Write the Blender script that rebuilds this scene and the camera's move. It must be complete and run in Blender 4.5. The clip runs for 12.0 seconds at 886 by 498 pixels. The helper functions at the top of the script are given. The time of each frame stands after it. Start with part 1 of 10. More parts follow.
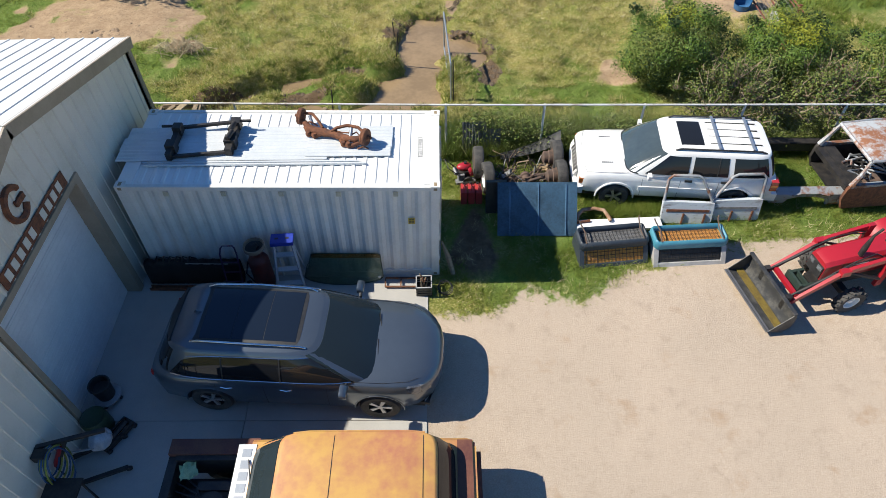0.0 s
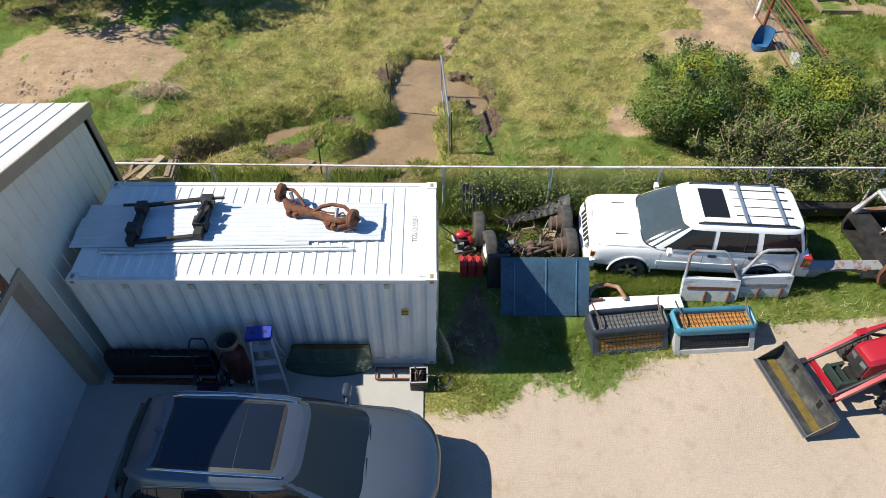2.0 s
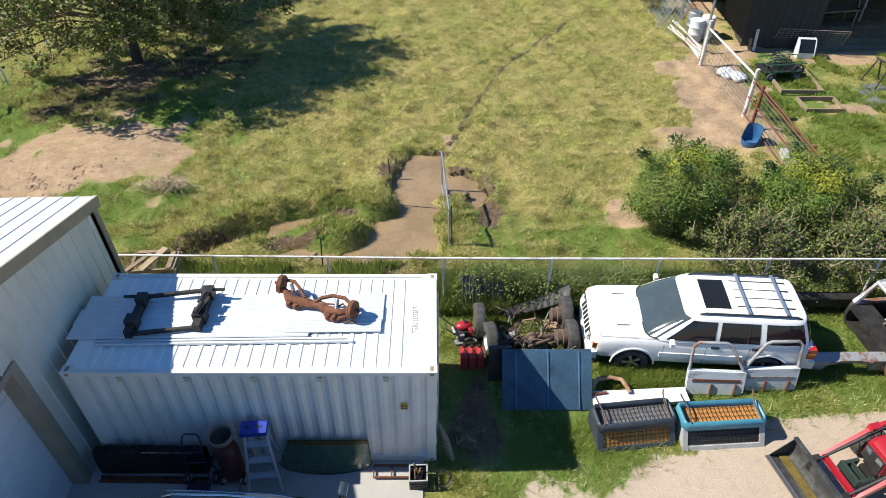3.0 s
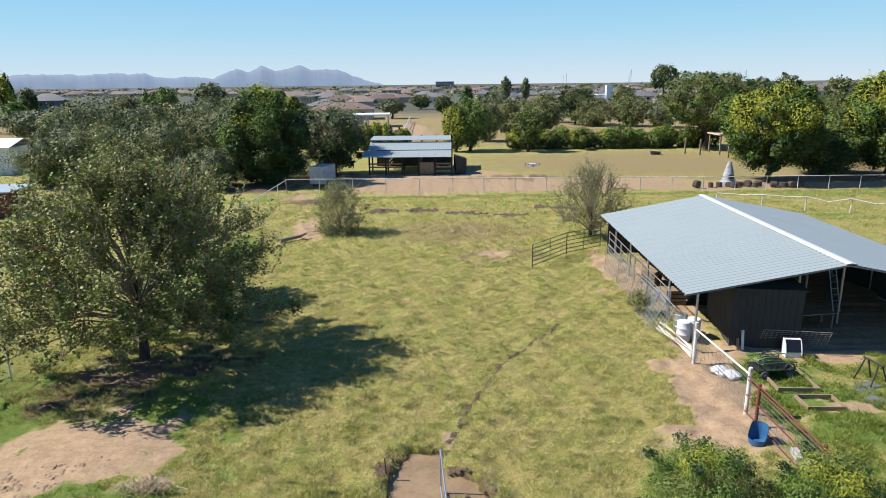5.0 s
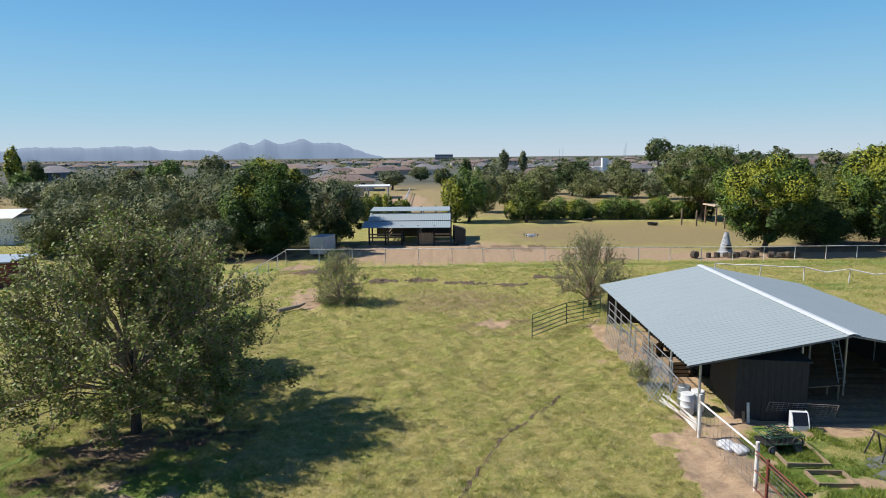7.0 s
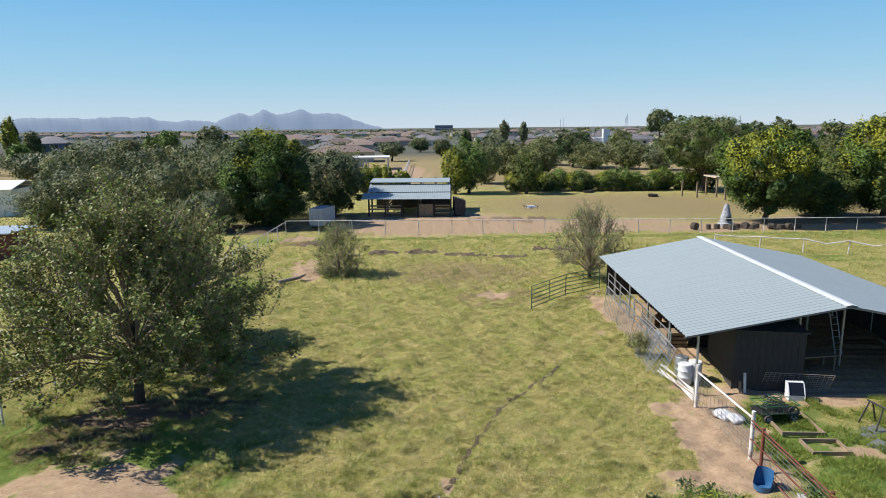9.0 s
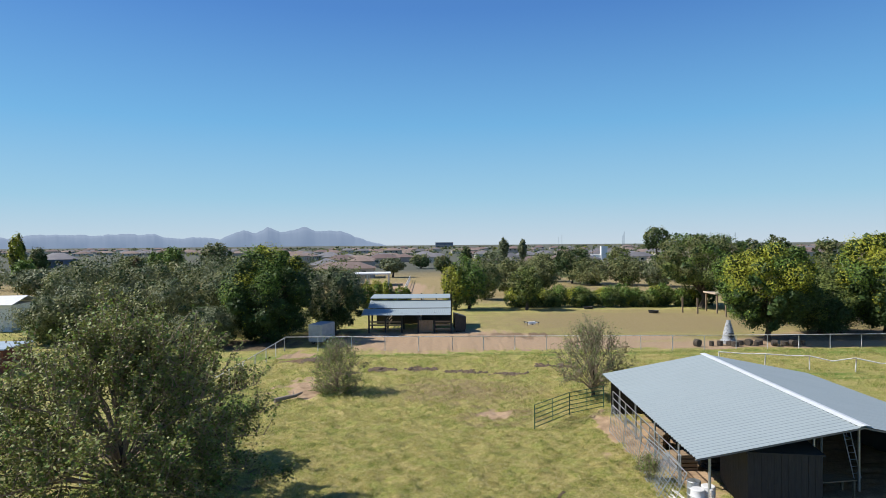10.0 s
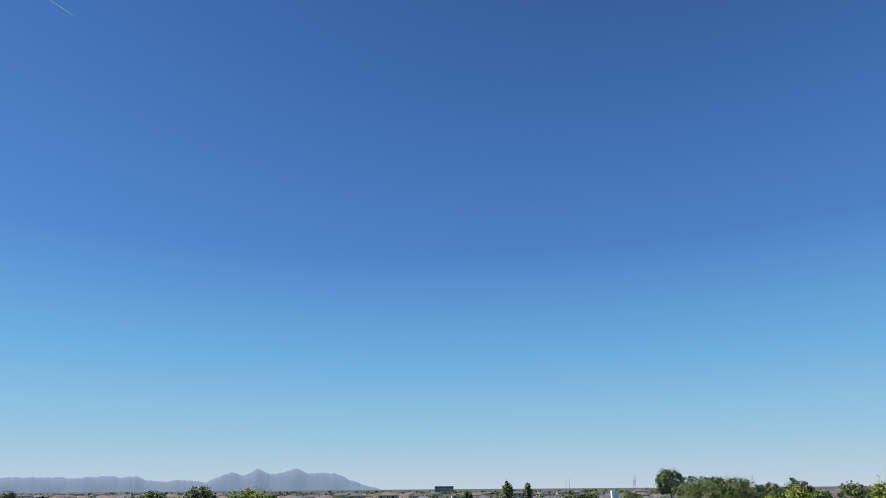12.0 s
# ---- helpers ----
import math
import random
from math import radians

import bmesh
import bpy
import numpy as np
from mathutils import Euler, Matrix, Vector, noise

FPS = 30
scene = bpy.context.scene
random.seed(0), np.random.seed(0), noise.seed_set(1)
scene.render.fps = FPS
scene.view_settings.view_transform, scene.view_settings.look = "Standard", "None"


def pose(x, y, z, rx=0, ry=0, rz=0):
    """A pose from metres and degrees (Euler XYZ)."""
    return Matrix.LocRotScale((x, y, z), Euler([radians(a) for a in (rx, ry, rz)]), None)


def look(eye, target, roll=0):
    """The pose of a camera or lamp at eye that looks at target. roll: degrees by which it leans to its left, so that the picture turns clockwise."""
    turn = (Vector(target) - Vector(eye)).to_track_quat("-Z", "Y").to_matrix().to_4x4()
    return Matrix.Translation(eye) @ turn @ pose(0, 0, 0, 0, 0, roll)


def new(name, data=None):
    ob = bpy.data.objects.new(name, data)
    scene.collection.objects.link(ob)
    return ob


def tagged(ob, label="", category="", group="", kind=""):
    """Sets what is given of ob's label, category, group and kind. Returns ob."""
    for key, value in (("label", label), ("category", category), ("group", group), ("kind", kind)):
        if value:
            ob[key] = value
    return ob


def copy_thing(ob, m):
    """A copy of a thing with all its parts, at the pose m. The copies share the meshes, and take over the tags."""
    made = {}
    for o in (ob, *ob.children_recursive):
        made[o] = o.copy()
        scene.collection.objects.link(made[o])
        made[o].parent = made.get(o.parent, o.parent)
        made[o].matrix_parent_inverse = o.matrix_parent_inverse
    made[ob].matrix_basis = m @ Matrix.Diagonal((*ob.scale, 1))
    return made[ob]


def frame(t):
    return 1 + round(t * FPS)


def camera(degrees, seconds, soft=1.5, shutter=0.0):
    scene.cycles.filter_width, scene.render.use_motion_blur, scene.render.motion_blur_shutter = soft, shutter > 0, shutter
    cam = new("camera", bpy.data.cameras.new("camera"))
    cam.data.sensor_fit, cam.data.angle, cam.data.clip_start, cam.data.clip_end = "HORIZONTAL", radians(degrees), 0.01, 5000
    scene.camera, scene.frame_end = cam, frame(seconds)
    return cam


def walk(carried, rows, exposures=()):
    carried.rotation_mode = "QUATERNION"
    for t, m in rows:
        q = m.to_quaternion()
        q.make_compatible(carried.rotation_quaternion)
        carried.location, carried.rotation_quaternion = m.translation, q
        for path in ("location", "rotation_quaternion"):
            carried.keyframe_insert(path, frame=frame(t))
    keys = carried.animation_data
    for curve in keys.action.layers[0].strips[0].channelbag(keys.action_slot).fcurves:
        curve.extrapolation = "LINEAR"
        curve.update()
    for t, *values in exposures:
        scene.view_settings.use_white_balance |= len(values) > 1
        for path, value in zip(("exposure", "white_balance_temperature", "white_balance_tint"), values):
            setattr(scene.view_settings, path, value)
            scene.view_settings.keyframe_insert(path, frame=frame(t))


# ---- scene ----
cam = camera(69.04, 12.0, soft=0.8)
ROWS = [
    (0.0, 0.183, -8.789, 10.909, -0.47, -48.81, 0.92),
    (0.5, 0.213, -7.846, 10.871, -0.48, -48.62, 0.90),
    (1.0, 0.223, -7.069, 10.865, -0.49, -48.51, 0.85),
    (1.5, 0.224, -6.740, 10.845, -0.55, -48.41, 0.81),
    (2.0, 0.199, -6.644, 10.899, -0.59, -48.51, 0.70),
    (2.5, 0.199, -6.644, 10.899, -0.60, -46.00, 0.72),
    (3.0, 0.199, -6.644, 10.899, -0.60, -40.41, 0.75),
    (3.5, 0.199, -6.644, 10.899, -0.59, -33.84, 0.76),
    (3.7, 0.199, -6.644, 10.899, -0.58, -31.20, 0.76),
    (5.3, 0.199, -6.644, 10.899, -0.62, -11.57, 0.56),
    (5.5, 0.199, -6.644, 10.899, -0.64, -10.05, 0.56),
    (6.0, 0.199, -6.644, 10.899, -0.64, -7.92, 0.51),
    (6.5, 0.199, -6.644, 10.899, -0.65, -7.60, 0.50),
    (7.0, 0.199, -6.644, 10.899, -0.67, -8.23, 0.55),
    (7.5, 0.199, -6.644, 10.899, -0.69, -10.01, 0.55),
    (7.7, 0.199, -6.644, 10.899, -0.69, -11.11, 0.55),
    (9.3, 0.199, -6.644, 10.899, -0.67, -10.46, 0.52),
    (9.5, 0.199, -6.644, 10.899, -0.66, -7.72, 0.49),
    (10.0, 0.199, -6.644, 10.899, -0.64, -0.47, 0.46),
    (10.5, 0.199, -6.644, 10.899, -0.62, 6.60, 0.39),
    (11.0, 0.199, -6.644, 10.899, -0.61, 12.05, 0.32),
    (11.5, 0.199, -6.644, 10.899, -0.65, 16.43, 0.34),
    (12.0, 0.199, -6.644, 10.899, -0.66, 20.34, 0.39),
]
walk(cam, [(t, pose(x, y, z, 90 + pitch, roll, yaw)) for t, x, y, z, yaw, pitch, roll in ROWS],
     exposures=[(0, 0.53, 6900, 7), (2.3, 0.60, 6900, 7), (3.0, 0.68, 6850, 7), (3.5, 0.78, 6800, 8), (3.9, 0.74, 6700, 9), (5.3, 0.54, 6700, 10), (6.0, 0.38, 6700, 10), (7.5, 0.38, 6650, 10), (9.5, 0.47, 6650, 10), (10.5, 0.28, 6550, 10), (11.2, 0.28, 6500, 10), (12, 0.28, 6500, 10)])

# ---- world and sun ----
SUN_DIR = Vector((1.0, -0.09, -1.0)).normalized()
world = bpy.data.worlds.new("sky")
scene.world = world
world.use_nodes = True
wn = world.node_tree.nodes
sky = wn.new("ShaderNodeTexSky")
sky.sky_type, sky.sun_disc = "NISHITA", False
sky.sun_elevation, sky.sun_rotation = radians(45), radians(-85)
sky.altitude, sky.air_density, sky.dust_density, sky.ozone_density = 300, 1.0, 0.0, 8.0
wn["Background"].inputs["Strength"].default_value = 0.096
tone = wn.new("ShaderNodeHueSaturation")
tone.inputs["Saturation"].default_value = 1.1
world.node_tree.links.new(sky.outputs[0], tone.inputs["Color"])
tone.inputs["Hue"].default_value = 0.502
# haze: pale at the horizon, cyan above it, thinning towards the zenith
sky_co, sky_z, sky_h, sky_mix = wn.new("ShaderNodeTexCoord"), wn.new("ShaderNodeSeparateXYZ"), wn.new("ShaderNodeMapRange"), wn.new("ShaderNodeMix")
sky_h.inputs["From Max"].default_value = 0.7
haze, haze_up = wn.new("ShaderNodeValToRGB"), wn.new("ShaderNodeVectorMath")
haze_up.operation, haze_up.inputs["Scale"].default_value = "SCALE", 10.0
for i, (z, col, fac) in enumerate(((0.0, (0.44, 0.53, 0.62), 0.97), (0.07, (0.27, 0.475, 0.625), 0.93), (0.18, (0.14, 0.375, 0.625), 0.85), (0.34, (0.066, 0.205, 0.52), 0.65), (0.66, (0.030, 0.092, 0.31), 0.35))):
    el = haze.color_ramp.elements[i] if i < 2 else haze.color_ramp.elements.new(z / 0.7)
    el.position, el.color = z / 0.7, (*col, fac)
sky_mix.data_type = "RGBA"
wl = world.node_tree.links
wl.new(sky_co.outputs["Generated"], sky_z.inputs[0])
wl.new(sky_z.outputs[2], sky_h.inputs[0])
wl.new(sky_h.outputs[0], haze.inputs[0])
wl.new(haze.outputs["Color"], haze_up.inputs[0])
wl.new(haze.outputs["Alpha"], sky_mix.inputs[0])
wl.new(tone.outputs[0], sky_mix.inputs[6])
wl.new(haze_up.outputs[0], sky_mix.inputs[7])
wl.new(sky_mix.outputs[2], wn["Background"].inputs[0])
sun = new("sun", bpy.data.lights.new("sun", "SUN"))
sun.data.energy, sun.data.angle, sun.data.color = 5.0, radians(0.53), (1.0, 0.955, 0.89)
sun.matrix_world = look((-60, 5, 60), (-60 + SUN_DIR.x, 5 + SUN_DIR.y, 60 + SUN_DIR.z))


# ---- materials ----
def mat(name, col, rough=0.6, metal=0.0, col2=None, scale=4.0, fine=60.0, bump=0.15, mix=0.5, coat=0.0, spec=0.5, stretch=(1, 1, 1), rand=0.0, island=0.0, contrast=0.25):
    """A worn surface: two colours mixed by broad stains and fine grain, with a fine relief."""
    m = bpy.data.materials.new(name)
    m.use_nodes = True
    nt = m.node_tree
    n, l = nt.nodes, nt.links
    p = n["Principled BSDF"]
    tc = n.new("ShaderNodeTexCoord")
    mp = n.new("ShaderNodeMapping")
    mp.inputs["Scale"].default_value = stretch
    l.new(tc.outputs["Object"], mp.inputs[0])
    a, b = n.new("ShaderNodeTexNoise"), n.new("ShaderNodeTexNoise")
    a.inputs["Scale"].default_value, a.inputs["Detail"].default_value, a.inputs["Roughness"].default_value = scale, 6, 0.65
    b.inputs["Scale"].default_value, b.inputs["Detail"].default_value = fine, 3
    l.new(mp.outputs[0], a.inputs[0])
    l.new(mp.outputs[0], b.inputs[0])
    ad = n.new("ShaderNodeMath")
    ad.operation = "MULTIPLY_ADD"
    ad.inputs[1].default_value = 0.35
    l.new(b.outputs[0], ad.inputs[0])
    l.new(a.outputs[0], ad.inputs[2])
    mr = n.new("ShaderNodeMapRange")
    lo = 0.5 + 0.175 - (mix - 0.5) * 0.8
    mr.inputs["From Min"].default_value, mr.inputs["From Max"].default_value = lo - contrast / 2, lo + contrast / 2
    l.new(ad.outputs[0], mr.inputs[0])
    mx = n.new("ShaderNodeMix")
    mx.data_type = "RGBA"
    c2 = col2 or tuple(min(1, c * 0.72) for c in col)
    mx.inputs[6].default_value, mx.inputs[7].default_value = (*col, 1), (*c2, 1)
    l.new(mr.outputs[0], mx.inputs[0])
    out = mx.outputs[2]
    if rand or island:
        src = n.new("ShaderNodeObjectInfo").outputs["Random"] if rand else n.new("ShaderNodeNewGeometry").outputs["Random Per Island"]
        hv = n.new("ShaderNodeHueSaturation")
        k = rand or island
        r1, r2 = n.new("ShaderNodeMapRange"), n.new("ShaderNodeMapRange")
        r1.inputs["To Min"].default_value, r1.inputs["To Max"].default_value = 1 - k, 1 + k
        r2.inputs["To Min"].default_value, r2.inputs["To Max"].default_value = 0.5 - k * 0.05, 0.5 + k * 0.05
        l.new(src, r1.inputs[0])
        l.new(src, r2.inputs[0])
        l.new(r1.outputs[0], hv.inputs["Value"])
        l.new(r2.outputs[0], hv.inputs["Hue"])
        l.new(out, hv.inputs["Color"])
        out = hv.outputs[0]
    l.new(out, p.inputs["Base Color"])
    rr = n.new("ShaderNodeMapRange")
    rr.inputs["To Min"].default_value, rr.inputs["To Max"].default_value = max(0.02, rough - 0.08), min(1, rough + 0.1)
    l.new(ad.outputs[0], rr.inputs[0])
    l.new(rr.outputs[0], p.inputs["Roughness"])
    p.inputs["Metallic"].default_value = metal
    p.inputs["Coat Weight"].default_value = coat
    p.inputs["Coat Roughness"].default_value = 0.06
    p.inputs["Specular IOR Level"].default_value = spec
    if bump:
        bp = n.new("ShaderNodeBump")
        bp.inputs["Strength"].default_value, bp.inputs["Distance"].default_value = bump, 0.01
        l.new(b.outputs[0], bp.inputs["Height"])
        l.new(bp.outputs[0], p.inputs["Normal"])
    return m


def leaf_mat(name, c1, c2, rough=0.55, translucent=0.16):
    m = mat(name, c1, rough, 0, c2, 0.9, 8, 0.0, 0.5, island=0.24, spec=0.3)
    nt = m.node_tree
    p = nt.nodes["Principled BSDF"]
    tr = nt.nodes.new("ShaderNodeBsdfTranslucent")
    mx = nt.nodes.new("ShaderNodeMixShader")
    mx.inputs[0].default_value = translucent
    src = p.inputs["Base Color"].links[0].from_socket
    nt.links.new(src, tr.inputs[0])
    nt.links.new(p.outputs[0], mx.inputs[1])
    nt.links.new(tr.outputs[0], mx.inputs[2])
    nt.links.new(mx.outputs[0], nt.nodes["Material Output"].inputs[0])
    return m


WHITE_METAL = mat("white painted metal", (0.74, 0.74, 0.72), 0.42, 0, (0.64, 0.64, 0.61), 1.5, 40, 0.06, 0.35)
CREAM_METAL = mat("cream painted siding", (0.62, 0.60, 0.53), 0.45, 0, (0.54, 0.52, 0.45), 1.2, 30, 0.06, 0.4)
TAN_TRIM = mat("tan painted trim", (0.33, 0.27, 0.20), 0.5, 0, (0.27, 0.22, 0.16), 2, 40, 0.06)
DOOR_WHITE = mat("white door paint", (0.66, 0.68, 0.70), 0.4, 0, (0.58, 0.60, 0.63), 1.5, 30, 0.05)
CONT_WHITE = mat("container paint", (0.72, 0.71, 0.67), 0.5, 0, (0.60, 0.58, 0.53), 1.1, 25, 0.1, 0.42, contrast=0.35)
CONT_ROOF = mat("container roof paint", (0.78, 0.775, 0.75), 0.55, 0, (0.70, 0.69, 0.65), 1.4, 25, 0.1, 0.3, contrast=0.3)
GALV = mat("galvanised steel", (0.50, 0.53, 0.56), 0.38, 0.75, (0.40, 0.43, 0.46), 3, 50, 0.06)
GALV_DARKER = mat("darker roofing valleys", (0.15, 0.185, 0.20), 0.6, 0.1, (0.18, 0.215, 0.23), 0.5, 12, 0.05, 0.45, contrast=0.5)
GALV_ROOF = mat("galvanised roofing", (0.315, 0.37, 0.38), 0.55, 0.15, (0.285, 0.34, 0.35), 0.35, 12, 0.05, 0.45, contrast=0.5)
SHEET = mat("weathered steel sheet", (0.66, 0.685, 0.69), 0.45, 0.15, (0.58, 0.61, 0.62), 2, 30, 0.06)
PIPE_WHITE = mat("peeling white pipe paint", (0.66, 0.66, 0.64), 0.5, 0, (0.34, 0.27, 0.22), 2.2, 40, 0.1, 0.42, contrast=0.16)
CONCRETE = mat("concrete slab", (0.44, 0.425, 0.395), 0.85, 0, (0.33, 0.32, 0.30), 0.8, 60, 0.25, 0.45, contrast=0.5)
RUST = mat("rusty steel", (0.22, 0.085, 0.04), 0.85, 0.1, (0.10, 0.045, 0.03), 9, 70, 0.5, 0.5)
BLACK_STEEL = mat("black painted steel", (0.02, 0.02, 0.022), 0.5, 0.2, (0.045, 0.04, 0.036), 6, 60, 0.15)
BLACK_PLASTIC = mat("black plastic", (0.016, 0.016, 0.017), 0.5, 0, (0.03, 0.03, 0.03), 8, 80, 0.15)
TYRE = mat("tyre rubber", (0.03, 0.03, 0.03), 0.85, 0, (0.075, 0.07, 0.065), 6, 70, 0.4)
DARK_WOOD = mat("weathered dark wood", (0.034, 0.031, 0.028), 0.85, 0, (0.055, 0.05, 0.044), 3, 40, 0.3, stretch=(6, 6, 0.6))
WOOD = mat("weathered timber", (0.30, 0.22, 0.14), 0.8, 0, (0.20, 0.15, 0.10), 3, 40, 0.35, stretch=(1, 6, 6))
RED_PAINT = mat("red tractor paint", (0.36, 0.012, 0.022), 0.38, 0, (0.26, 0.012, 0.018), 4, 60, 0.05, 0.3, coat=0.4)
BARK = mat("bark", (0.085, 0.065, 0.05), 0.9, 0, (0.05, 0.04, 0.032), 8, 50, 0.8, stretch=(1, 1, 0.3))
TWIG = mat("pale twigs", (0.32, 0.24, 0.17), 0.9, 0, (0.22, 0.165, 0.12), 8, 50, 0.3)
LEAF_TREE = leaf_mat("fig leaves", (0.185, 0.215, 0.056), (0.235, 0.245, 0.074), 0.5, 0.24)
LEAF_BRIGHT = leaf_mat("young leaves", (0.17, 0.26, 0.045), (0.12, 0.20, 0.036), 0.5, 0.25)
LEAF_DRY = leaf_mat("dry leaves", (0.13, 0.09, 0.045), (0.09, 0.075, 0.035))
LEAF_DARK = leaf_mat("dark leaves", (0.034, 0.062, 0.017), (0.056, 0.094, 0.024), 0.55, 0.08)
LEAF_OLIVE = leaf_mat("olive leaves", (0.205, 0.215, 0.080), (0.150, 0.165, 0.060))
LEAF_GREY = leaf_mat("grey green leaves", (0.195, 0.218, 0.115), (0.150, 0.175, 0.090))
LEAF_YELLOW = leaf_mat("yellowing leaves", (0.37, 0.37, 0.034), (0.27, 0.30, 0.036))
LEAF_BUSH = leaf_mat("bush leaves", (0.140, 0.182, 0.040), (0.195, 0.230, 0.055))
GRASS_BLADE = leaf_mat("grass blades", (0.42, 0.395, 0.125), (0.575, 0.51, 0.225), 0.7, 0.42)
# weed colour darkened along the fence: shade put into the blades
FENCE_BLADE = leaf_mat("weed blades with painted shade", (0.105, 0.165, 0.036), (0.19, 0.235, 0.062), 0.7, 0.4)
WEED_BLADE = leaf_mat("weed blades", (0.185, 0.255, 0.042), (0.275, 0.320, 0.070), 0.7, 0.45)
DRY_BLADE = leaf_mat("straw blades", (0.66, 0.57, 0.34), (0.55, 0.48, 0.24), 0.8, 0.3)


def ground_material():
    m = bpy.data.materials.new("pasture soil and gravel")
    m.use_nodes = True
    nt = m.node_tree
    n, l = nt.nodes, nt.links
    p = n["Principled BSDF"]
    geo = n.new("ShaderNodeNewGeometry")
    pos = geo.outputs["Position"]

    def noise(sc, det=4, rough=0.6):
        t = n.new("ShaderNodeTexNoise")
        t.inputs["Scale"].default_value, t.inputs["Detail"].default_value, t.inputs["Roughness"].default_value = sc, det, rough
        l.new(pos, t.inputs[0])
        return t.outputs[0]

    def ramp(src, a, b):
        r = n.new("ShaderNodeMapRange")
        r.inputs["From Min"].default_value, r.inputs["From Max"].default_value = a, b
        l.new(src, r.inputs[0])
        return r.outputs[0]

    def mixc(f, a, b):
        x = n.new("ShaderNodeMix")
        x.data_type = "RGBA"
        for s, v in ((x.inputs[0], f), (x.inputs[6], a), (x.inputs[7], b)):
            if isinstance(v, tuple):
                s.default_value = (*v, 1)
            else:
                l.new(v, s)
        return x.outputs[2]

    def attr(name, sc, amp, width):
        a = n.new("ShaderNodeAttribute")
        a.attribute_name = name
        ad = n.new("ShaderNodeMath")
        ad.operation = "MULTIPLY_ADD"
        ad.inputs[1].default_value = amp
        l.new(noise(sc, 6, 0.7), ad.inputs[0])
        l.new(a.outputs["Fac"], ad.inputs[2])
        return ramp(ad.outputs[0], 0.5 + amp / 2 - width, 0.5 + amp / 2 + width)

    fine, mid, broad = noise(38, 5), noise(3.2, 6, 0.7), noise(0.33, 5, 0.6)
    grass = mixc(ramp(mid, 0.36, 0.66), (0.395, 0.335, 0.098), (0.530, 0.430, 0.185))
    grass = mixc(ramp(broad, 0.44, 0.56), grass, mixc(ramp(mid, 0.4, 0.6), (0.310, 0.308, 0.080), (0.460, 0.380, 0.140)))
    grass = mixc(ramp(noise(0.62, 6, 0.68), 0.47, 0.58), grass, mixc(ramp(mid, 0.4, 0.6), (0.250, 0.285, 0.060), (0.365, 0.355, 0.095)))
    tuft = noise(17, 5, 0.7)
    grass = mixc(ramp(tuft, 0.52, 0.72), grass, (0.66, 0.57, 0.31))
    grass = mixc(ramp(tuft, 0.48, 0.32), grass, (0.14, 0.165, 0.04))
    grass = mixc(ramp(fine, 0.50, 0.76), grass, (0.22, 0.23, 0.07))
    lush = mixc(ramp(mid, 0.35, 0.65), (0.155, 0.245, 0.045), (0.240, 0.315, 0.080))
    grass = mixc(attr("lush", 1.1, 0.9, 0.25), grass, mixc(ramp(fine, 0.5, 0.75), lush, (0.07, 0.11, 0.028)))
    dry = mixc(ramp(mid, 0.35, 0.65), (0.340, 0.262, 0.135), (0.275, 0.225, 0.105))
    grass = mixc(attr("dry", 0.35, 0.8, 0.25), grass, dry)
    grass = mixc(attr("town", 0.05, 0.5, 0.3), grass, (0.105, 0.11, 0.085))
    dirt = mixc(ramp(mid, 0.38, 0.62), (0.42, 0.305, 0.195), (0.315, 0.218, 0.138))
    dirt = mixc(ramp(noise(11, 6, 0.75), 0.52, 0.66), dirt, (0.25, 0.175, 0.11))
    dirt = mixc(ramp(fine, 0.55, 0.8), dirt, (0.22, 0.16, 0.105))
    dm = attr("dirt", 1.6, 0.9, 0.14)
    col = mixc(dm, grass, dirt)
    col = mixc(attr("litter_shade", 2.6, 1.1, 0.22), col, mixc(ramp(fine, 0.4, 0.6), (0.105, 0.075, 0.05), (0.20, 0.15, 0.10)))
    mud = mixc(ramp(mid, 0.4, 0.6), (0.17, 0.115, 0.07), (0.25, 0.175, 0.11))
    col = mixc(attr("mud", 2.2, 0.9, 0.15), col, mud)
    vor = n.new("ShaderNodeTexVoronoi")
    vor.inputs["Scale"].default_value = 85
    l.new(pos, vor.inputs["Vector"])
    sep = n.new("ShaderNodeSeparateColor")
    l.new(vor.outputs["Color"], sep.inputs[0])
    grav = mixc(sep.outputs[0], (0.34, 0.27, 0.205), (0.49, 0.405, 0.32))
    grav = mixc(ramp(broad, 0.35, 0.65), grav, mixc(sep.outputs[1], (0.39, 0.305, 0.23), (0.53, 0.435, 0.345)))
    grav = mixc(ramp(noise(1.1, 6, 0.7), 0.58, 0.72), grav, (0.37, 0.265, 0.18))
    grav = mixc(ramp(noise(2.6, 7, 0.75), 0.53, 0.70), grav, mixc(sep.outputs[2], (0.30, 0.235, 0.175), (0.43, 0.35, 0.275)))
    grav = mixc(ramp(noise(55, 3, 0.6), 0.60, 0.72), grav, (0.22, 0.175, 0.135))
    gm = attr("gravel", 4.5, 0.75, 0.06)
    col = mixc(gm, col, grav)
    l.new(col, p.inputs["Base Color"])
    p.inputs["Roughness"].default_value = 0.95
    p.inputs["Specular IOR Level"].default_value = 0.15
    b1, b2, b3 = n.new("ShaderNodeBump"), n.new("ShaderNodeBump"), n.new("ShaderNodeBump")
    b1.inputs["Strength"].default_value, b1.inputs["Distance"].default_value = 0.4, 0.03
    b2.inputs["Strength"].default_value, b2.inputs["Distance"].default_value = 0.22, 0.012
    b3.inputs["Distance"].default_value = 0.32
    turf = n.new("ShaderNodeMath")
    turf.operation = "MULTIPLY_ADD"
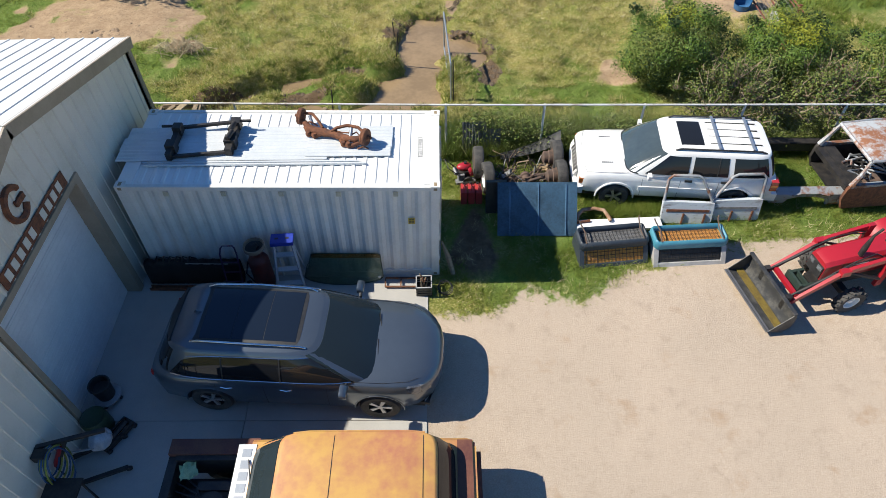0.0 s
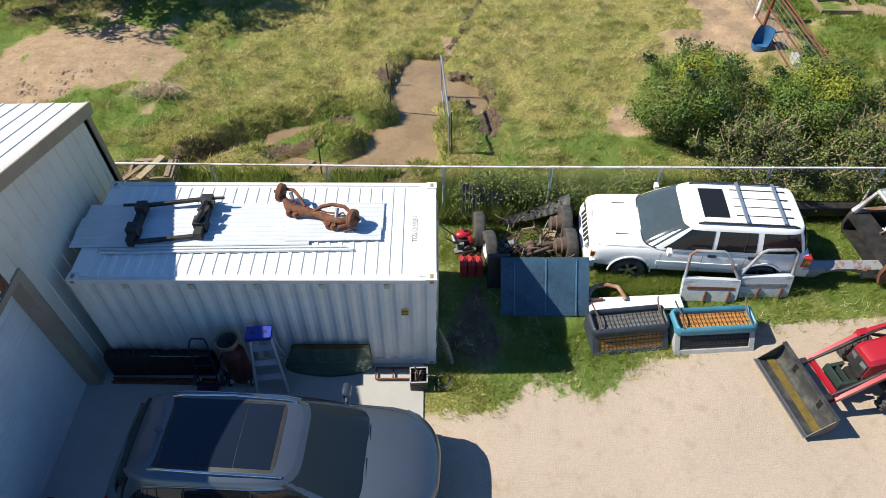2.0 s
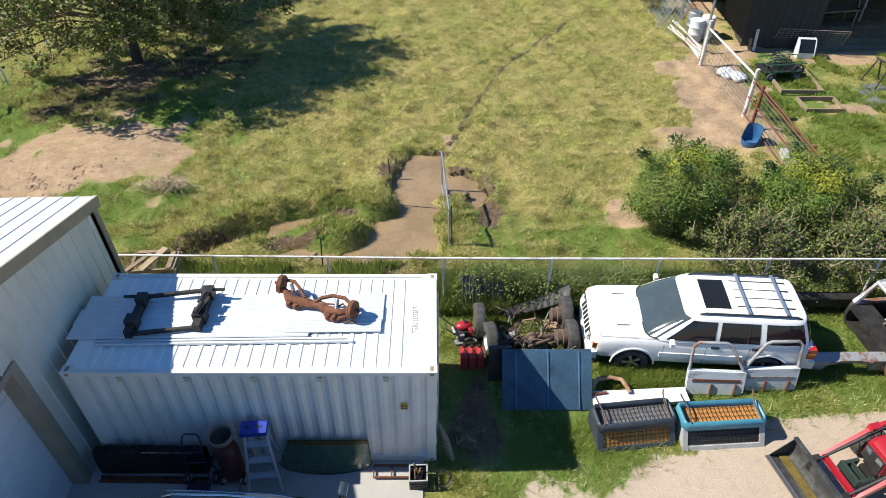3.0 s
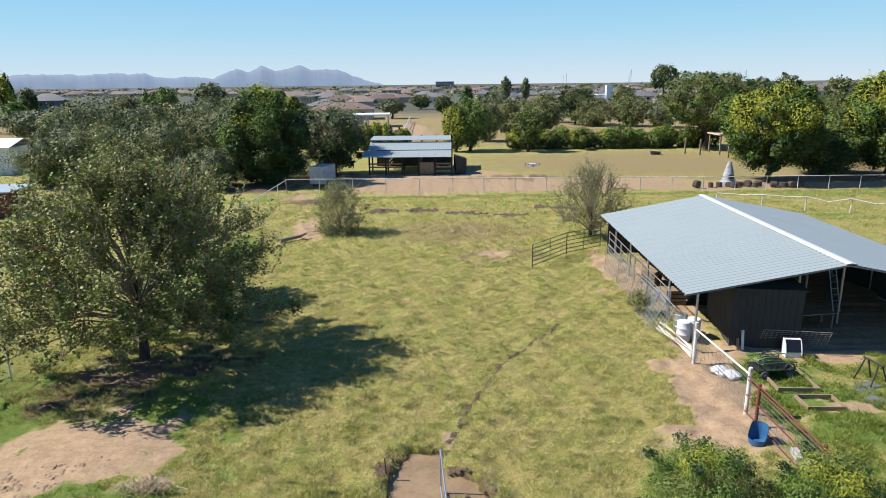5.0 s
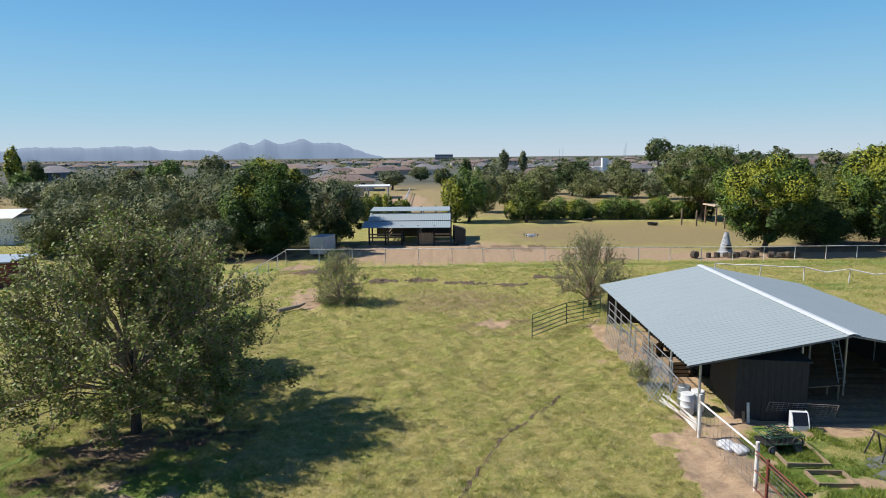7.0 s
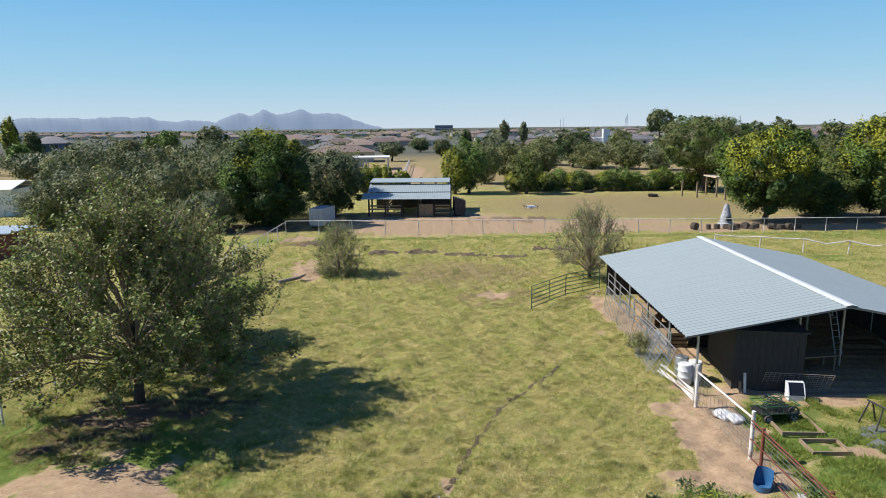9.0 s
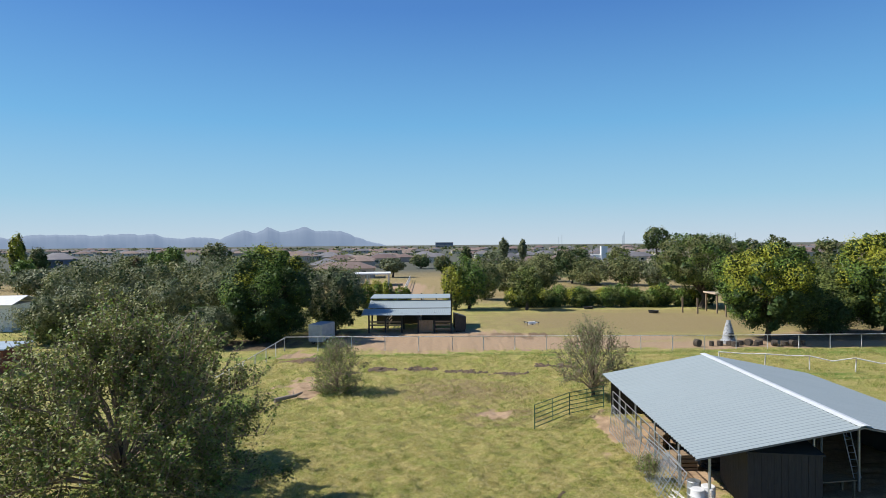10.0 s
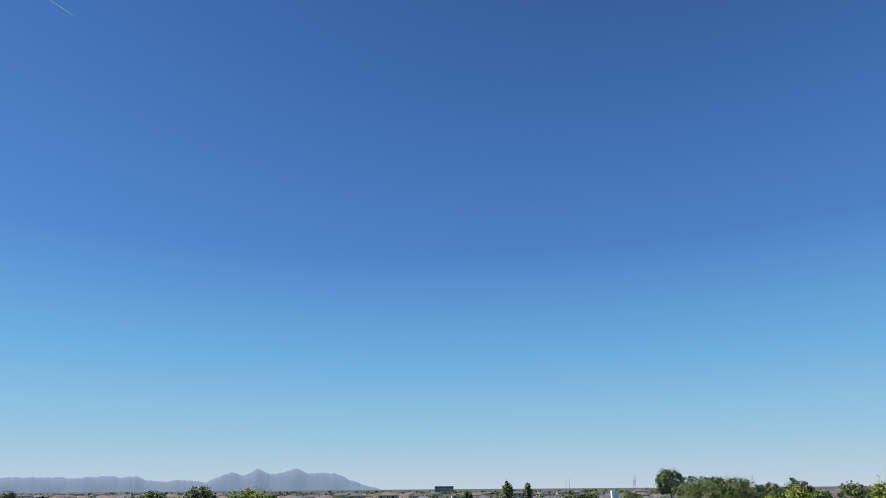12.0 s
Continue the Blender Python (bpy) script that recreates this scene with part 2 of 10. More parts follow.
    turf.inputs[1].default_value, turf.inputs[2].default_value = -0.72, 0.85
    bare = n.new("ShaderNodeMath")
    bare.operation = "MAXIMUM"
    l.new(gm, bare.inputs[0])
    l.new(dm, bare.inputs[1])
    l.new(bare.outputs[0], turf.inputs[0])
    l.new(turf.outputs[0], b3.inputs["Strength"])
    l.new(noise(5.5, 7, 0.75), b3.inputs["Height"])
    l.new(b3.outputs[0], b1.inputs["Normal"])
    l.new(fine, b1.inputs["Height"])
    l.new(vor.outputs["Distance"], b2.inputs["Height"])
    l.new(b1.outputs[0], b2.inputs["Normal"])
    l.new(b2.outputs[0], p.inputs["Normal"])
    return m


def water_material():
    m = mat("muddy water", (0.29, 0.205, 0.12), 0.07, 0, (0.22, 0.155, 0.09), 0.9, 9, 0.02, 0.5, spec=0.3)
    return m


def glass_material(name, col, trans):
    m = bpy.data.materials.new(name)
    m.use_nodes = True
    p = m.node_tree.nodes["Principled BSDF"]
    p.inputs["Base Color"].default_value = (*col, 1)
    p.inputs["Roughness"].default_value = 0.03
    p.inputs["Transmission Weight"].default_value = trans
    p.inputs["IOR"].default_value = 1.45
    p.inputs["Specular IOR Level"].default_value = 0.5
    return m


TINTED = glass_material("tinted glass", (0.014, 0.015, 0.017), 0.0)
ROOF_GLASS = glass_material("navy roof glass", (0.010, 0.016, 0.028), 0.0)
WINDSCREEN = glass_material("windscreen glass", (0.020, 0.029, 0.033), 0.0)
GREEN_GLASS = glass_material("green laminated glass", (0.30, 0.44, 0.36), 0.85)
SUN_BAND = glass_material("brown sun band glass", (0.34, 0.20, 0.06), 0.6)
# pale mottling puts reflections and highlights into the glass colour
PALE_GLASS = mat("windscreen glass with painted reflections", (0.036, 0.050, 0.054), 0.07, 0, (0.070, 0.088, 0.088), 1.2, 9, 0.0, 0.45, contrast=0.8, coat=1.0)


# ---- mesh helpers ----
def box(bm, x0, x1, y0, y1, z0, z1, m=None):
    v = [bm.verts.new((x, y, z)) for x in (x0, x1) for y in (y0, y1) for z in (z0, z1)]
    for f in ((0, 1, 3, 2), (4, 6, 7, 5), (0, 4, 5, 1), (2, 3, 7, 6), (0, 2, 6, 4), (1, 5, 7, 3)):
        bm.faces.new([v[i] for i in f])
    if m is not None:
        for q in v:
            q.co = m @ q.co
    return v


def tube(bm, pts, r, seg=8, closed=False, caps=True):
    """A round bar along a line of points; r is one radius or one for each point."""
    pts = [Vector(p) for p in pts]
    k = len(pts)
    rs = r if isinstance(r, (list, tuple)) else [r] * k
    rings, side = [], None
    for i, p in enumerate(pts):
        a = pts[(i - 1) % k] if closed or i else p
        b = pts[(i + 1) % k] if closed or i < k - 1 else p
        d = (b - a).normalized()
        if side is None:
            side = d.orthogonal().normalized()
        side = (side - d * side.dot(d)).normalized()
        up = d.cross(side)
        rings.append([bm.verts.new(p + (side * math.cos(2 * math.pi * j / seg) + up * math.sin(2 * math.pi * j / seg)) * rs[i]) for j in range(seg)])
    for i in range(k if closed else k - 1):
        a, b = rings[i], rings[(i + 1) % k]
        for j in range(seg):
            bm.faces.new((a[j], a[(j + 1) % seg], b[(j + 1) % seg], b[j]))
    if caps and not closed:
        bm.faces.new(rings[0][::-1])
        bm.faces.new(rings[-1])


def lathe(bm, profile, seg=24, m=None):
    """Turns (radius, height) pairs round the z axis."""
    rings = []
    for r, z in profile:
        if r < 1e-5:
            q = [bm.verts.new((0, 0, z))] * seg
        else:
            q = [bm.verts.new((r * math.cos(2 * math.pi * j / seg), r * math.sin(2 * math.pi * j / seg), z)) for j in range(seg)]
        rings.append(q)
    for a, b in zip(rings, rings[1:]):
        for j in range(seg):
            f = []
            for q in (a[j], a[(j + 1) % seg], b[(j + 1) % seg], b[j]):
                if q not in f:
                    f.append(q)
            if len(f) > 2:
                bm.faces.new(f)
    if m is not None:
        for q in {v for g in rings for v in g}:
            q.co = m @ q.co


def loft(bm, sections, closed_ring=True, cap=True):
    rings = [[bm.verts.new(p) for p in s] for s in sections]
    k = len(rings[0])
    for a, b in zip(rings, rings[1:]):
        for j in range(k if closed_ring else k - 1):
            bm.faces.new((a[j], a[(j + 1) % k], b[(j + 1) % k], b[j]))
    if cap and closed_ring:
        bm.faces.new(rings[0][::-1])
        bm.faces.new(rings[-1])
    return rings


def prism(bm, outline, y0, y1, m=None):
    """An outline of (x, z) pairs, drawn out along y."""
    a = [bm.verts.new((x, y0, z)) for x, z in outline]
    b = [bm.verts.new((x, y1, z)) for x, z in outline]
    k = len(a)
    for j in range(k):
        bm.faces.new((a[j], a[(j + 1) % k], b[(j + 1) % k], b[j]))
    bm.faces.new(a[::-1])
    bm.faces.new(b)
    if m is not None:
        for q in a + b:
            q.co = m @ q.co


def soften(bm, w=0.01, seg=2, angle=30):
    es = [e for e in bm.edges if len(e.link_faces) == 2 and e.calc_face_angle(0) > radians(angle)]
    bmesh.ops.bevel(bm, geom=es, offset=w, segments=seg, affect="EDGES", profile=0.6, clamp_overlap=True)


def finish(bm, smooth=None):
    bmesh.ops.recalc_face_normals(bm, faces=bm.faces)
    if smooth is not None:
        for f in bm.faces:
            f.smooth = True
        for e in bm.edges:
            if len(e.link_faces) == 2 and e.calc_face_angle(0) > radians(smooth):
                e.smooth = False


def part(name, bm, material, parent=None, label="", smooth=40, m=None):
    finish(bm, smooth)
    me = bpy.data.meshes.new(name)
    bm.to_mesh(me)
    bm.free()
    me.materials.append(material)
    ob = new(name, me)
    if parent is not None:
        ob.parent = parent
    if m is not None:
        ob.matrix_basis = m
    if label:
        tagged(ob, label)
    return ob


def thing(name, label, category, x=0, y=0, z=0, rz=0, group="", rx=0, ry=0):
    ob = new(name)
    ob.empty_display_size = 0.1
    ob.matrix_basis = pose(x, y, z, rx, ry, rz)
    return tagged(ob, label, category, group)


def quick(name, material, parent, *boxes, bevel=0.0, label="", m=None):
    bm = bmesh.new()
    for b in boxes:
        box(bm, *b)
    if bevel:
        soften(bm, bevel)
    return part(name, bm, material, parent, label, m=m)


def bar(name, material, parent, pts, r, seg=8, closed=False, label=""):
    bm = bmesh.new()
    tube(bm, pts, r, seg, closed)
    return part(name, bm, material, parent, label, smooth=50)


def raw(name, verts, faces, material, parent=None, label="", smooth=False):
    me = bpy.data.meshes.new(name)
    me.vertices.add(len(verts))
    me.vertices.foreach_set("co", np.asarray(verts, dtype=np.float32).ravel())
    faces = np.asarray(faces, dtype=np.int32)
    k = faces.shape[1]
    me.loops.add(faces.size)
    me.loops.foreach_set("vertex_index", faces.ravel())
    me.polygons.add(len(faces))
    me.polygons.foreach_set("loop_start", np.arange(0, faces.size, k, dtype=np.int32))
    if smooth:
        me.polygons.foreach_set("use_smooth", np.ones(len(faces), dtype=bool))
    me.update(calc_edges=True)
    me.materials.append(material)
    ob = new(name, me)
    if parent is not None:
        ob.parent = parent
    if label:
        tagged(ob, label)
    return ob


# ---- the ground ----
def blob(x, y, cx, cy, rx, ry, a=0.0):
    """1 inside an ellipse, falling to 0 outside it."""
    c, s = np.cos(a), np.sin(a)
    u, v = (x - cx) * c + (y - cy) * s, -(x - cx) * s + (y - cy) * c
    d = np.sqrt((u / rx) ** 2 + (v / ry) ** 2)
    return np.clip(1.5 - d, 0, 1)


def ripple(x, y, f, seed):
    """Uneven waves, about -1 to 1, at f waves a metre and finer."""
    q = np.random.default_rng(seed)
    r = np.zeros_like(x)
    for o in range(3):
        for _ in range(4):
            a, p = q.uniform(0, 2 * np.pi), q.uniform(0, 2 * np.pi)
            k = f * 2 ** o * q.uniform(0.7, 1.4) * 2 * np.pi
            r = r + np.sin(k * (x * np.cos(a) + y * np.sin(a)) + p) * 0.5 ** o * 0.4
    return r


def many(x, y, blobs, rough=0.55):
    """The union of some ellipses with ragged outlines."""
    wx, wy = ripple(x, y, 0.45, 1), ripple(x, y, 0.45, 2)
    r = np.zeros_like(x)
    for b in blobs:
        k = rough * min(b[2], b[3], 2.0)
        r = np.maximum(r, blob(x + wx * k, y + wy * k, *b))
    return r


POND = [(-0.45, 10.1, 0.55, 0.75), (-0.42, 9.2, 0.62, 0.9), (-0.45, 8.2, 0.55, 0.8), (-0.75, 7.1, 0.95, 0.55), (-1.1, 6.3, 1.1, 0.5, 0.15), (-3.35, 6.25, 0.62, 0.26, 0.25), (-2.2, 5.95, 1.2, 0.22), (0.75, 9.2, 0.42, 0.35), (1.25, 8.5, 0.25, 0.45)]
DIRT = [(24, 60.3, 25, 1.5, -0.035), (22, 66.5, 7, 1.8), (8, 71, 5, 1.6), (44, 63, 9, 4.5), (26, 76, 4, 1.2), (33, 72, 3.5, 1.0), (-10.6, 11.0, 2.7, 2.4, -0.5), (-13.5, 9.6, 2.5, 1.6), (-11.8, 16.8, 1.7, 1.1), (17, 26.5, 6.6, 8.6), (10.3, 14.5, 1.5, 4.2, -0.08), (10.6, 29.5, 0.9, 5.0, 0.03), (8.6, 11.6, 1.3, 0.8), (-1, 67, 11, 9.5),
        (20, 61.6, 30, 2.4), (3.8, 34.4, 1.0, 1.0), (10.5, 64.5, 6, 3), (-9.9, 42.2, 1.5, 3.6, 0.2), (-13.5, 56.5, 1.5, 2), (0.35, 11.6, 0.25, 0.5), (-7.7, 5.6, 0.9, 0.9), (16, 18.0, 6, 0.9), (-8.5, 145, 7, 30), (5.2, 7.6, 0.35, 0.7), 
        (22, 40, 3, 2), (3.4, 3.2, 1.0, 0.5), (14.5, 13.2, 1.1, 0.6), (50, 66, 12, 5)]
# first patch is bare soil; mud colour puts the container's shade into it
MUD = [(0.8, 0.75, 0.5, 0.95), (-1.35, 9.75, 0.45, 0.35), (-1.0, 10.6, 0.4, 0.25, 0.6), (1.15, 8.9, 0.5, 0.75, 0.5), (1.55, 7.7, 0.35, 0.7), (0.7, 9.9, 0.35, 0.2), (-0.2, 10.95, 0.6, 0.16), (-3.7, 6.7, 0.7, 0.22, 0.3), (-2.6, 7.75, 0.5, 0.16), (-6.2, 6.55, 0.8, 0.25, 0.2), (-8.0, 6.0, 0.5, 0.35), (-4.6, 48.9, 1.2, 0.55), (-1.2, 49.0, 1.5, 0.5, 0.1), (2.6, 47.8, 1.8, 0.55, -0.2), (6.2, 46.9, 1.6, 0.45), (10.6, 49.8, 1.8, 0.5), (-7.5, 47.5, 0.9, 0.4), (10, 68.5, 6, 1.8), (18, 65, 4, 1.2), (-11.5, 52, 3, 0.8)]
LUSH = [(-9.5, 8.3, 3.5, 1.8, 0.2), (-15.5, 13.0, 3.4, 3.6), (-9.5, 13.5, 3.0, 2.5), (-3.2, 7.3, 2.0, 0.8, 0.2), (1.3, 7.0, 0.9, 1.5), (4.4, 6.4, 2.6, 1.2), (7, 1.6, 8, 1.1), (2.6, -0.2, 2.4, 0.9), (8, 3.0, 8, 1.0), (13.4, 13.5, 2.2, 4.0), (12, 55.2, 45, 1.7, -0.02), (31, 45.5, 7, 1.2, -0.3), (2.5, 4.2, 9, 0.9), (2.5, 1.5, 4, 1.0), (-14, 30, 2, 12)]

ISLETS = [(-2.72, 6.95, 0.74, 0.5, 0.26), (-1.75, 8.1, 0.5, 0.36, 0.28), (-0.35, 5.75, 0.42, 0.35, 0.10), (0.28, 7.4, 0.30, 1.3, 0.06)]


def gravel_edge(x):
    return np.interp(x, [-0.3, 0.0, 0.9, 1.8, 3.06, 4.4, 6.5, 9.3, 15, 30], [-1.3, -1.25, -1.05, -0.4, -0.62, 0.05, 0.72, 1.0, 1.3, 1.4])


def height(x, y):
    """The lie of the land: flat yard, a ditch and a bank by the pond, hummocky pasture."""
    past = np.clip((y - 4.6) / 1.5, 0, 1)
    h = past * 0.05 * ripple(x * 0.75, y * 1.5, 1.1, 33) + past * 0.055 * ripple(x * 0.8, y * 1.3, 0.6, 31) + past * 0.05 * (np.sin(x * 1.3 + 0.7 * np.sin(y * 0.9)) * np.sin(y * 1.1 + x * 0.31) + 0.6 * np.sin(x * 2.9 + y * 1.7) * np.sin(y * 2.3 - x * 1.1))
    h = h * np.clip(1.3 - np.hypot(x, y - 20) / 60, 0, 1)
    bank_y = np.interp(x, (-8.0, -6.4, -5.25, -3.6, -2.0, -1.2), (5.7, 6.75, 7.75, 8.3, 8.45, 8.2))
    bank_on = np.clip((x + 7.6) / 1.0, 0, 1) * np.clip((-1.15 - x) / 0.4, 0, 1)
    h = h + 0.26 * np.exp(-((y - bank_y) / 0.38) ** 2) * bank_on
    h = h - 0.42 * np.exp(-((y - bank_y + 0.62) / 0.33) ** 2) * bank_on * np.clip((-2.2 - x) / 1.5, 0.25, 1)
    h = h * (1 - 0.75 * np.clip(1.6 * blob(x, y, -11.2, 10.6, 3.6, 2.4, -0.45), 0, 1)) + 0.16 * blob(x, y, -10.3, 10.6, 2.2, 1.6, -0.4)
    h = h + 0.45 * np.exp(-((y - 52.5 - 0.05 * x) / 2.2) ** 2) * np.clip((x + 16) / 4, 0, 1)
    h = h - 0.50 * np.clip(many(x, y, POND, 0.4) * 1.9, 0, 1) * np.clip((y - 5.2) / 0.5, 0, 1)
    # grassy islets standing in the puddle
    for cx, cy, rx, ry, up in ISLETS:
        d = np.hypot((x + 0.12 * ripple(x, y, 0.9, 5) - cx) / rx, (y - cy) / ry)
        h = np.maximum(h, up - 0.75 * np.clip(d - 0.75, 0, 3))
    flat = np.clip((4.8 - y) / 0.5, 0, 1)
    yard = 0.0255 * np.clip(-x, 0, 9) * np.clip((6.5 - y) / 2.5, 0, 1)
    return h * (1 - flat) + yard


def spread(lo, a, b, hi, step):
    core = list(np.arange(a, b + 1e-6, step))
    out, s, v = [], step, b
    while v < hi:
        s *= 1.22
        v += s
        out.append(v)
    back, s, v = [], step, a
    while v > lo:
        s *= 1.22
        v -= s
        back.append(v)
    return np.array(back[::-1] + core + out)


GX, GY = spread(-4800, -16, 12, 4800, 0.16), spread(-400, 4, 53, 4800, 0.16)
gx, gy = np.meshgrid(GX, GY)
gz = height(gx, gy)
nx, ny = len(GX), len(GY)
idx = np.arange(nx * ny).reshape(ny, nx)
quads = np.stack([idx[:-1, :-1], idx[:-1, 1:], idx[1:, 1:], idx[1:, :-1]], -1).reshape(-1, 4)
ground = raw("ground", np.stack([gx, gy, gz], -1).reshape(-1, 3), quads, ground_material(), smooth=True)
tagged(ground, "rough pasture with dry grass, bare soil and tan gravel", "ground", kind="structure")
gravel = np.clip(0.5 + (gravel_edge(gx) - gy) / 0.8, 0, 1) * np.clip(0.5 + (gx + 6) / 0.8, 0, 1)
# leaf litter; the dark brown also puts tree shade into the ground
LITTER_SHADE = [(-11.9, 17.0, 2.6, 2.0), (-9.2, 17.8, 2.2, 1.3), (-12.8, 14.6, 1.8, 1.2), (-10.4, 22.6, 2.6, 1.4), (-20, 64.0, 6.5, 4.0), (-31, 65.5, 10, 4), (-12.8, 70.5, 4, 4.5), (40, 65.5, 7, 3.0), (50, 66.5, 9, 4)]
DRY = [(28, 82, 26, 17), (60, 85, 20, 20), (2, 41, 6, 4), (4.2, 34, 2.6, 2.0), (-1, 5, 1, 1)]
for key, val in (("dry", np.maximum(many(gx, gy, DRY) * 0.8, np.clip((gy - 100) / 20, 0, 1))), ("town", np.clip((np.hypot(gx, gy) - 170) / 120, 0, 1)), ("dirt", many(gx, gy, DIRT)), ("mud", many(gx, gy, MUD)), ("litter_shade", many(gx, gy, LITTER_SHADE) * 0.85), ("lush", many(gx, gy, LUSH) * 0.85), ("gravel", gravel)):
    at = ground.data.attributes.new(key, "FLOAT", "POINT")
    at.data.foreach_set("value", val.astype(np.float32).ravel())
bm = bmesh.new()
box(bm, -4.6, 1.9, 5.3, 11.8, -0.40, -0.20)
water = tagged(part("water", bm, water_material()), "shallow brown muddy puddle in the pasture", "water", kind="structure")

# slab with sawn joints
for i, (x0, x1) in enumerate(((-7.2, -3.55), (-3.54, -0.24))):
    for y0, y1 in ((-11.0, -6.91), (-6.9, -3.41), (-3.4, 0.35), (0.36, 2.7)):
        s = quick("concrete_slab", CONCRETE, None, (x0, x1, y0, y1, -0.1, 0.025), bevel=0.006)
        s.matrix_basis = pose(0, 0, 0, 0, 1.46, 0)
        tagged(s, "pale concrete apron slab with sawn joints", "slab", kind="structure")


# ---- the metal workshop ----
WX, EAVE_Y, EAVE_Z, PITCH, RIDGE_Y = -6.33, 3.12, 3.79, 0.265, -1.2
shop = thing("workshop_building", "cream ribbed metal workshop with white roof and tan trim", "building", 0, 0, 0.15)


def rake(y):
    return EAVE_Z + PITCH * (EAVE_Y - max(y, 2 * RIDGE_Y - y))


DY0, DY1, DZ = -3.45, -0.45, 3.15
step = 0.305
edges = [EAVE_Y - i * step for i in range(29)]
for y1, y0 in zip(edges, edges[1:]):
    # a flat pan with a raised rib at its edge, cut off at the rake and over the door
    mid = (y0 + y1) / 2
    z0 = DZ + 0.12 if DY0 - 0.1 < mid < DY1 + 0.1 else -0.12
    bm = bmesh.new()
    loft(bm, [[(WX - 0.25, y, z0), (WX + o, y, z0), (WX + o, y, rake(y) - 0.1), (WX - 0.25, y, rake(y) - 0.1)] for y, o in ((y0, 0.0), (y1 - 0.055, 0.0), (y1 - 0.045, 0.018), (y1 - 0.01, 0.018), (y1, 0.0))])
    part("wall_panel", bm, CREAM_METAL, shop, smooth=None)
for i in range(40):
    x1 = WX - i * 0.305
    bm = bmesh.new()
    loft(bm, [[(x, EAVE_Y - 0.2, -0.15), (x, EAVE_Y - 0.02 + o, -0.15), (x, EAVE_Y - 0.02 + o, EAVE_Z - 0.1), (x, EAVE_Y - 0.2, EAVE_Z - 0.1)] for x, o in ((x1 - 0.305, 0.0), (x1 - 0.055, 0.0), (x1 - 0.045, 0.018), (x1 - 0.01, 0.018), (x1, 0.0))])
    part("side_wall_panel", bm, CREAM_METAL, shop, smooth=None)
ang = math.atan(PITCH)
run = (EAVE_Y - RIDGE_Y + 0.1) / math.cos(ang)
for sgn in (1, -1):
    tilt = Matrix.Translation((0, RIDGE_Y, rake(RIDGE_Y))) @ Matrix.Rotation(-sgn * ang, 4, "X")
    for i in range(42):
        x1 = WX + 0.06 - i * 0.305
        bm = bmesh.new()
        loft(bm, [[tilt @ Vector(p) for p in ((x, 0, 0), (x, sgn * run, 0), (x, sgn * run, 0.02 + o), (x, 0, 0.02 + o))] for x, o in ((x1 - 0.305, 0.0), (x1 - 0.05, 0.0), (x1 - 0.04, 0.016), (x1 - 0.01, 0.016), (x1, 0.0))])
        part("roof_panel", bm, WHITE_METAL, shop, "white ribbed metal roofing", smooth=None)
    bm = bmesh.new()
    ln = sgn * (run + 0.02)
    box(bm, WX + 0.005, WX + 0.085, min(0, ln), max(0, ln), -0.19, 0.035, tilt)
    soften(bm, 0.012)
    part("rake_trim", bm, TAN_TRIM, shop)
quick("corner_trim", TAN_TRIM, shop, (WX - 0.11, WX + 0.03, EAVE_Y - 0.10, EAVE_Y + 0.025, 0, EAVE_Z - 0.12), bevel=0.008)
quick("jamb_trim", TAN_TRIM, shop, (WX - 0.3, WX + 0.045, DY1, DY1 + 0.16, 0, DZ + 0.12), bevel=0.006)
quick("jamb_trim", TAN_TRIM, shop, (WX - 0.3, WX + 0.045, DY0 - 0.12, DY0, 0, DZ + 0.12), bevel=0.006)
quick("head_trim", TAN_TRIM, shop, (WX - 0.3, WX + 0.043, DY0, DY1, DZ, DZ + 0.12), bevel=0.006)
quick("back_wall", CREAM_METAL, shop, (WX - 12.4, WX - 12.2, -5.4, EAVE_Y - 0.2, 0, 3.9))
quick("far_side_wall", CREAM_METAL, shop, (WX - 12.2, WX - 0.25, -5.52, -5.32, 0, EAVE_Z - 0.15))
garage = thing("door_1", "closed white sectional garage door with horizontal ribs", "garage door", 0, 0, 0.17)
tagged(garage, kind="structure")
for i in range(6):
    h = DZ / 6
    bm = bmesh.new()
    box(bm, WX - 0.30, WX - 0.25, DY0, DY1, i * h + 0.02, (i + 1) * h + 0.012)
    for k in (0.2, 0.42, 0.64, 0.86):
        box(bm, WX - 0.25, WX - 0.245, DY0, DY1, (i + k) * h - 0.035, (i + k) * h + 0.035)
    soften(bm, 0.006)
    part("door_panel", bm, DOOR_WHITE, garage)
# sign over the door: rusty plate with plain bars in place of its lettering
bar_sign = thing("door_sign", "long rusty steel sign with cut lettering above the garage door", "sign", 0, 0, 0.15)
quick("plate", RUST, bar_sign, (WX + 0.02, WX + 0.035, -2.95, -0.62, DZ + 0.16, DZ + 0.44), bevel=0.004)
for i in range(10):
    if i != 5:
        y0 = -2.83 + i * 0.21
        quick("letter_bar", CREAM_METAL, bar_sign, (WX + 0.036, WX + 0.042, y0, y0 + 0.13, DZ + 0.21, DZ + 0.39))
emblem = thing("round_sign", "dark rusty ring-shaped steel emblem on the gable", "sign", 0, 0, 0.15)
bm = bmesh.new()
tube(bm, [(WX + 0.03, -1.85 + 0.24 * math.cos(a), 4.02 + 0.27 * math.sin(a)) for a in [0.6 + 5.1 * i / 20 for i in range(21)]], 0.055, 6)
part("ring", bm, RUST, emblem)
quick("crossbar", RUST, emblem, (WX + 0.005, WX + 0.05, -1.85, -1.60, 3.95, 4.05))


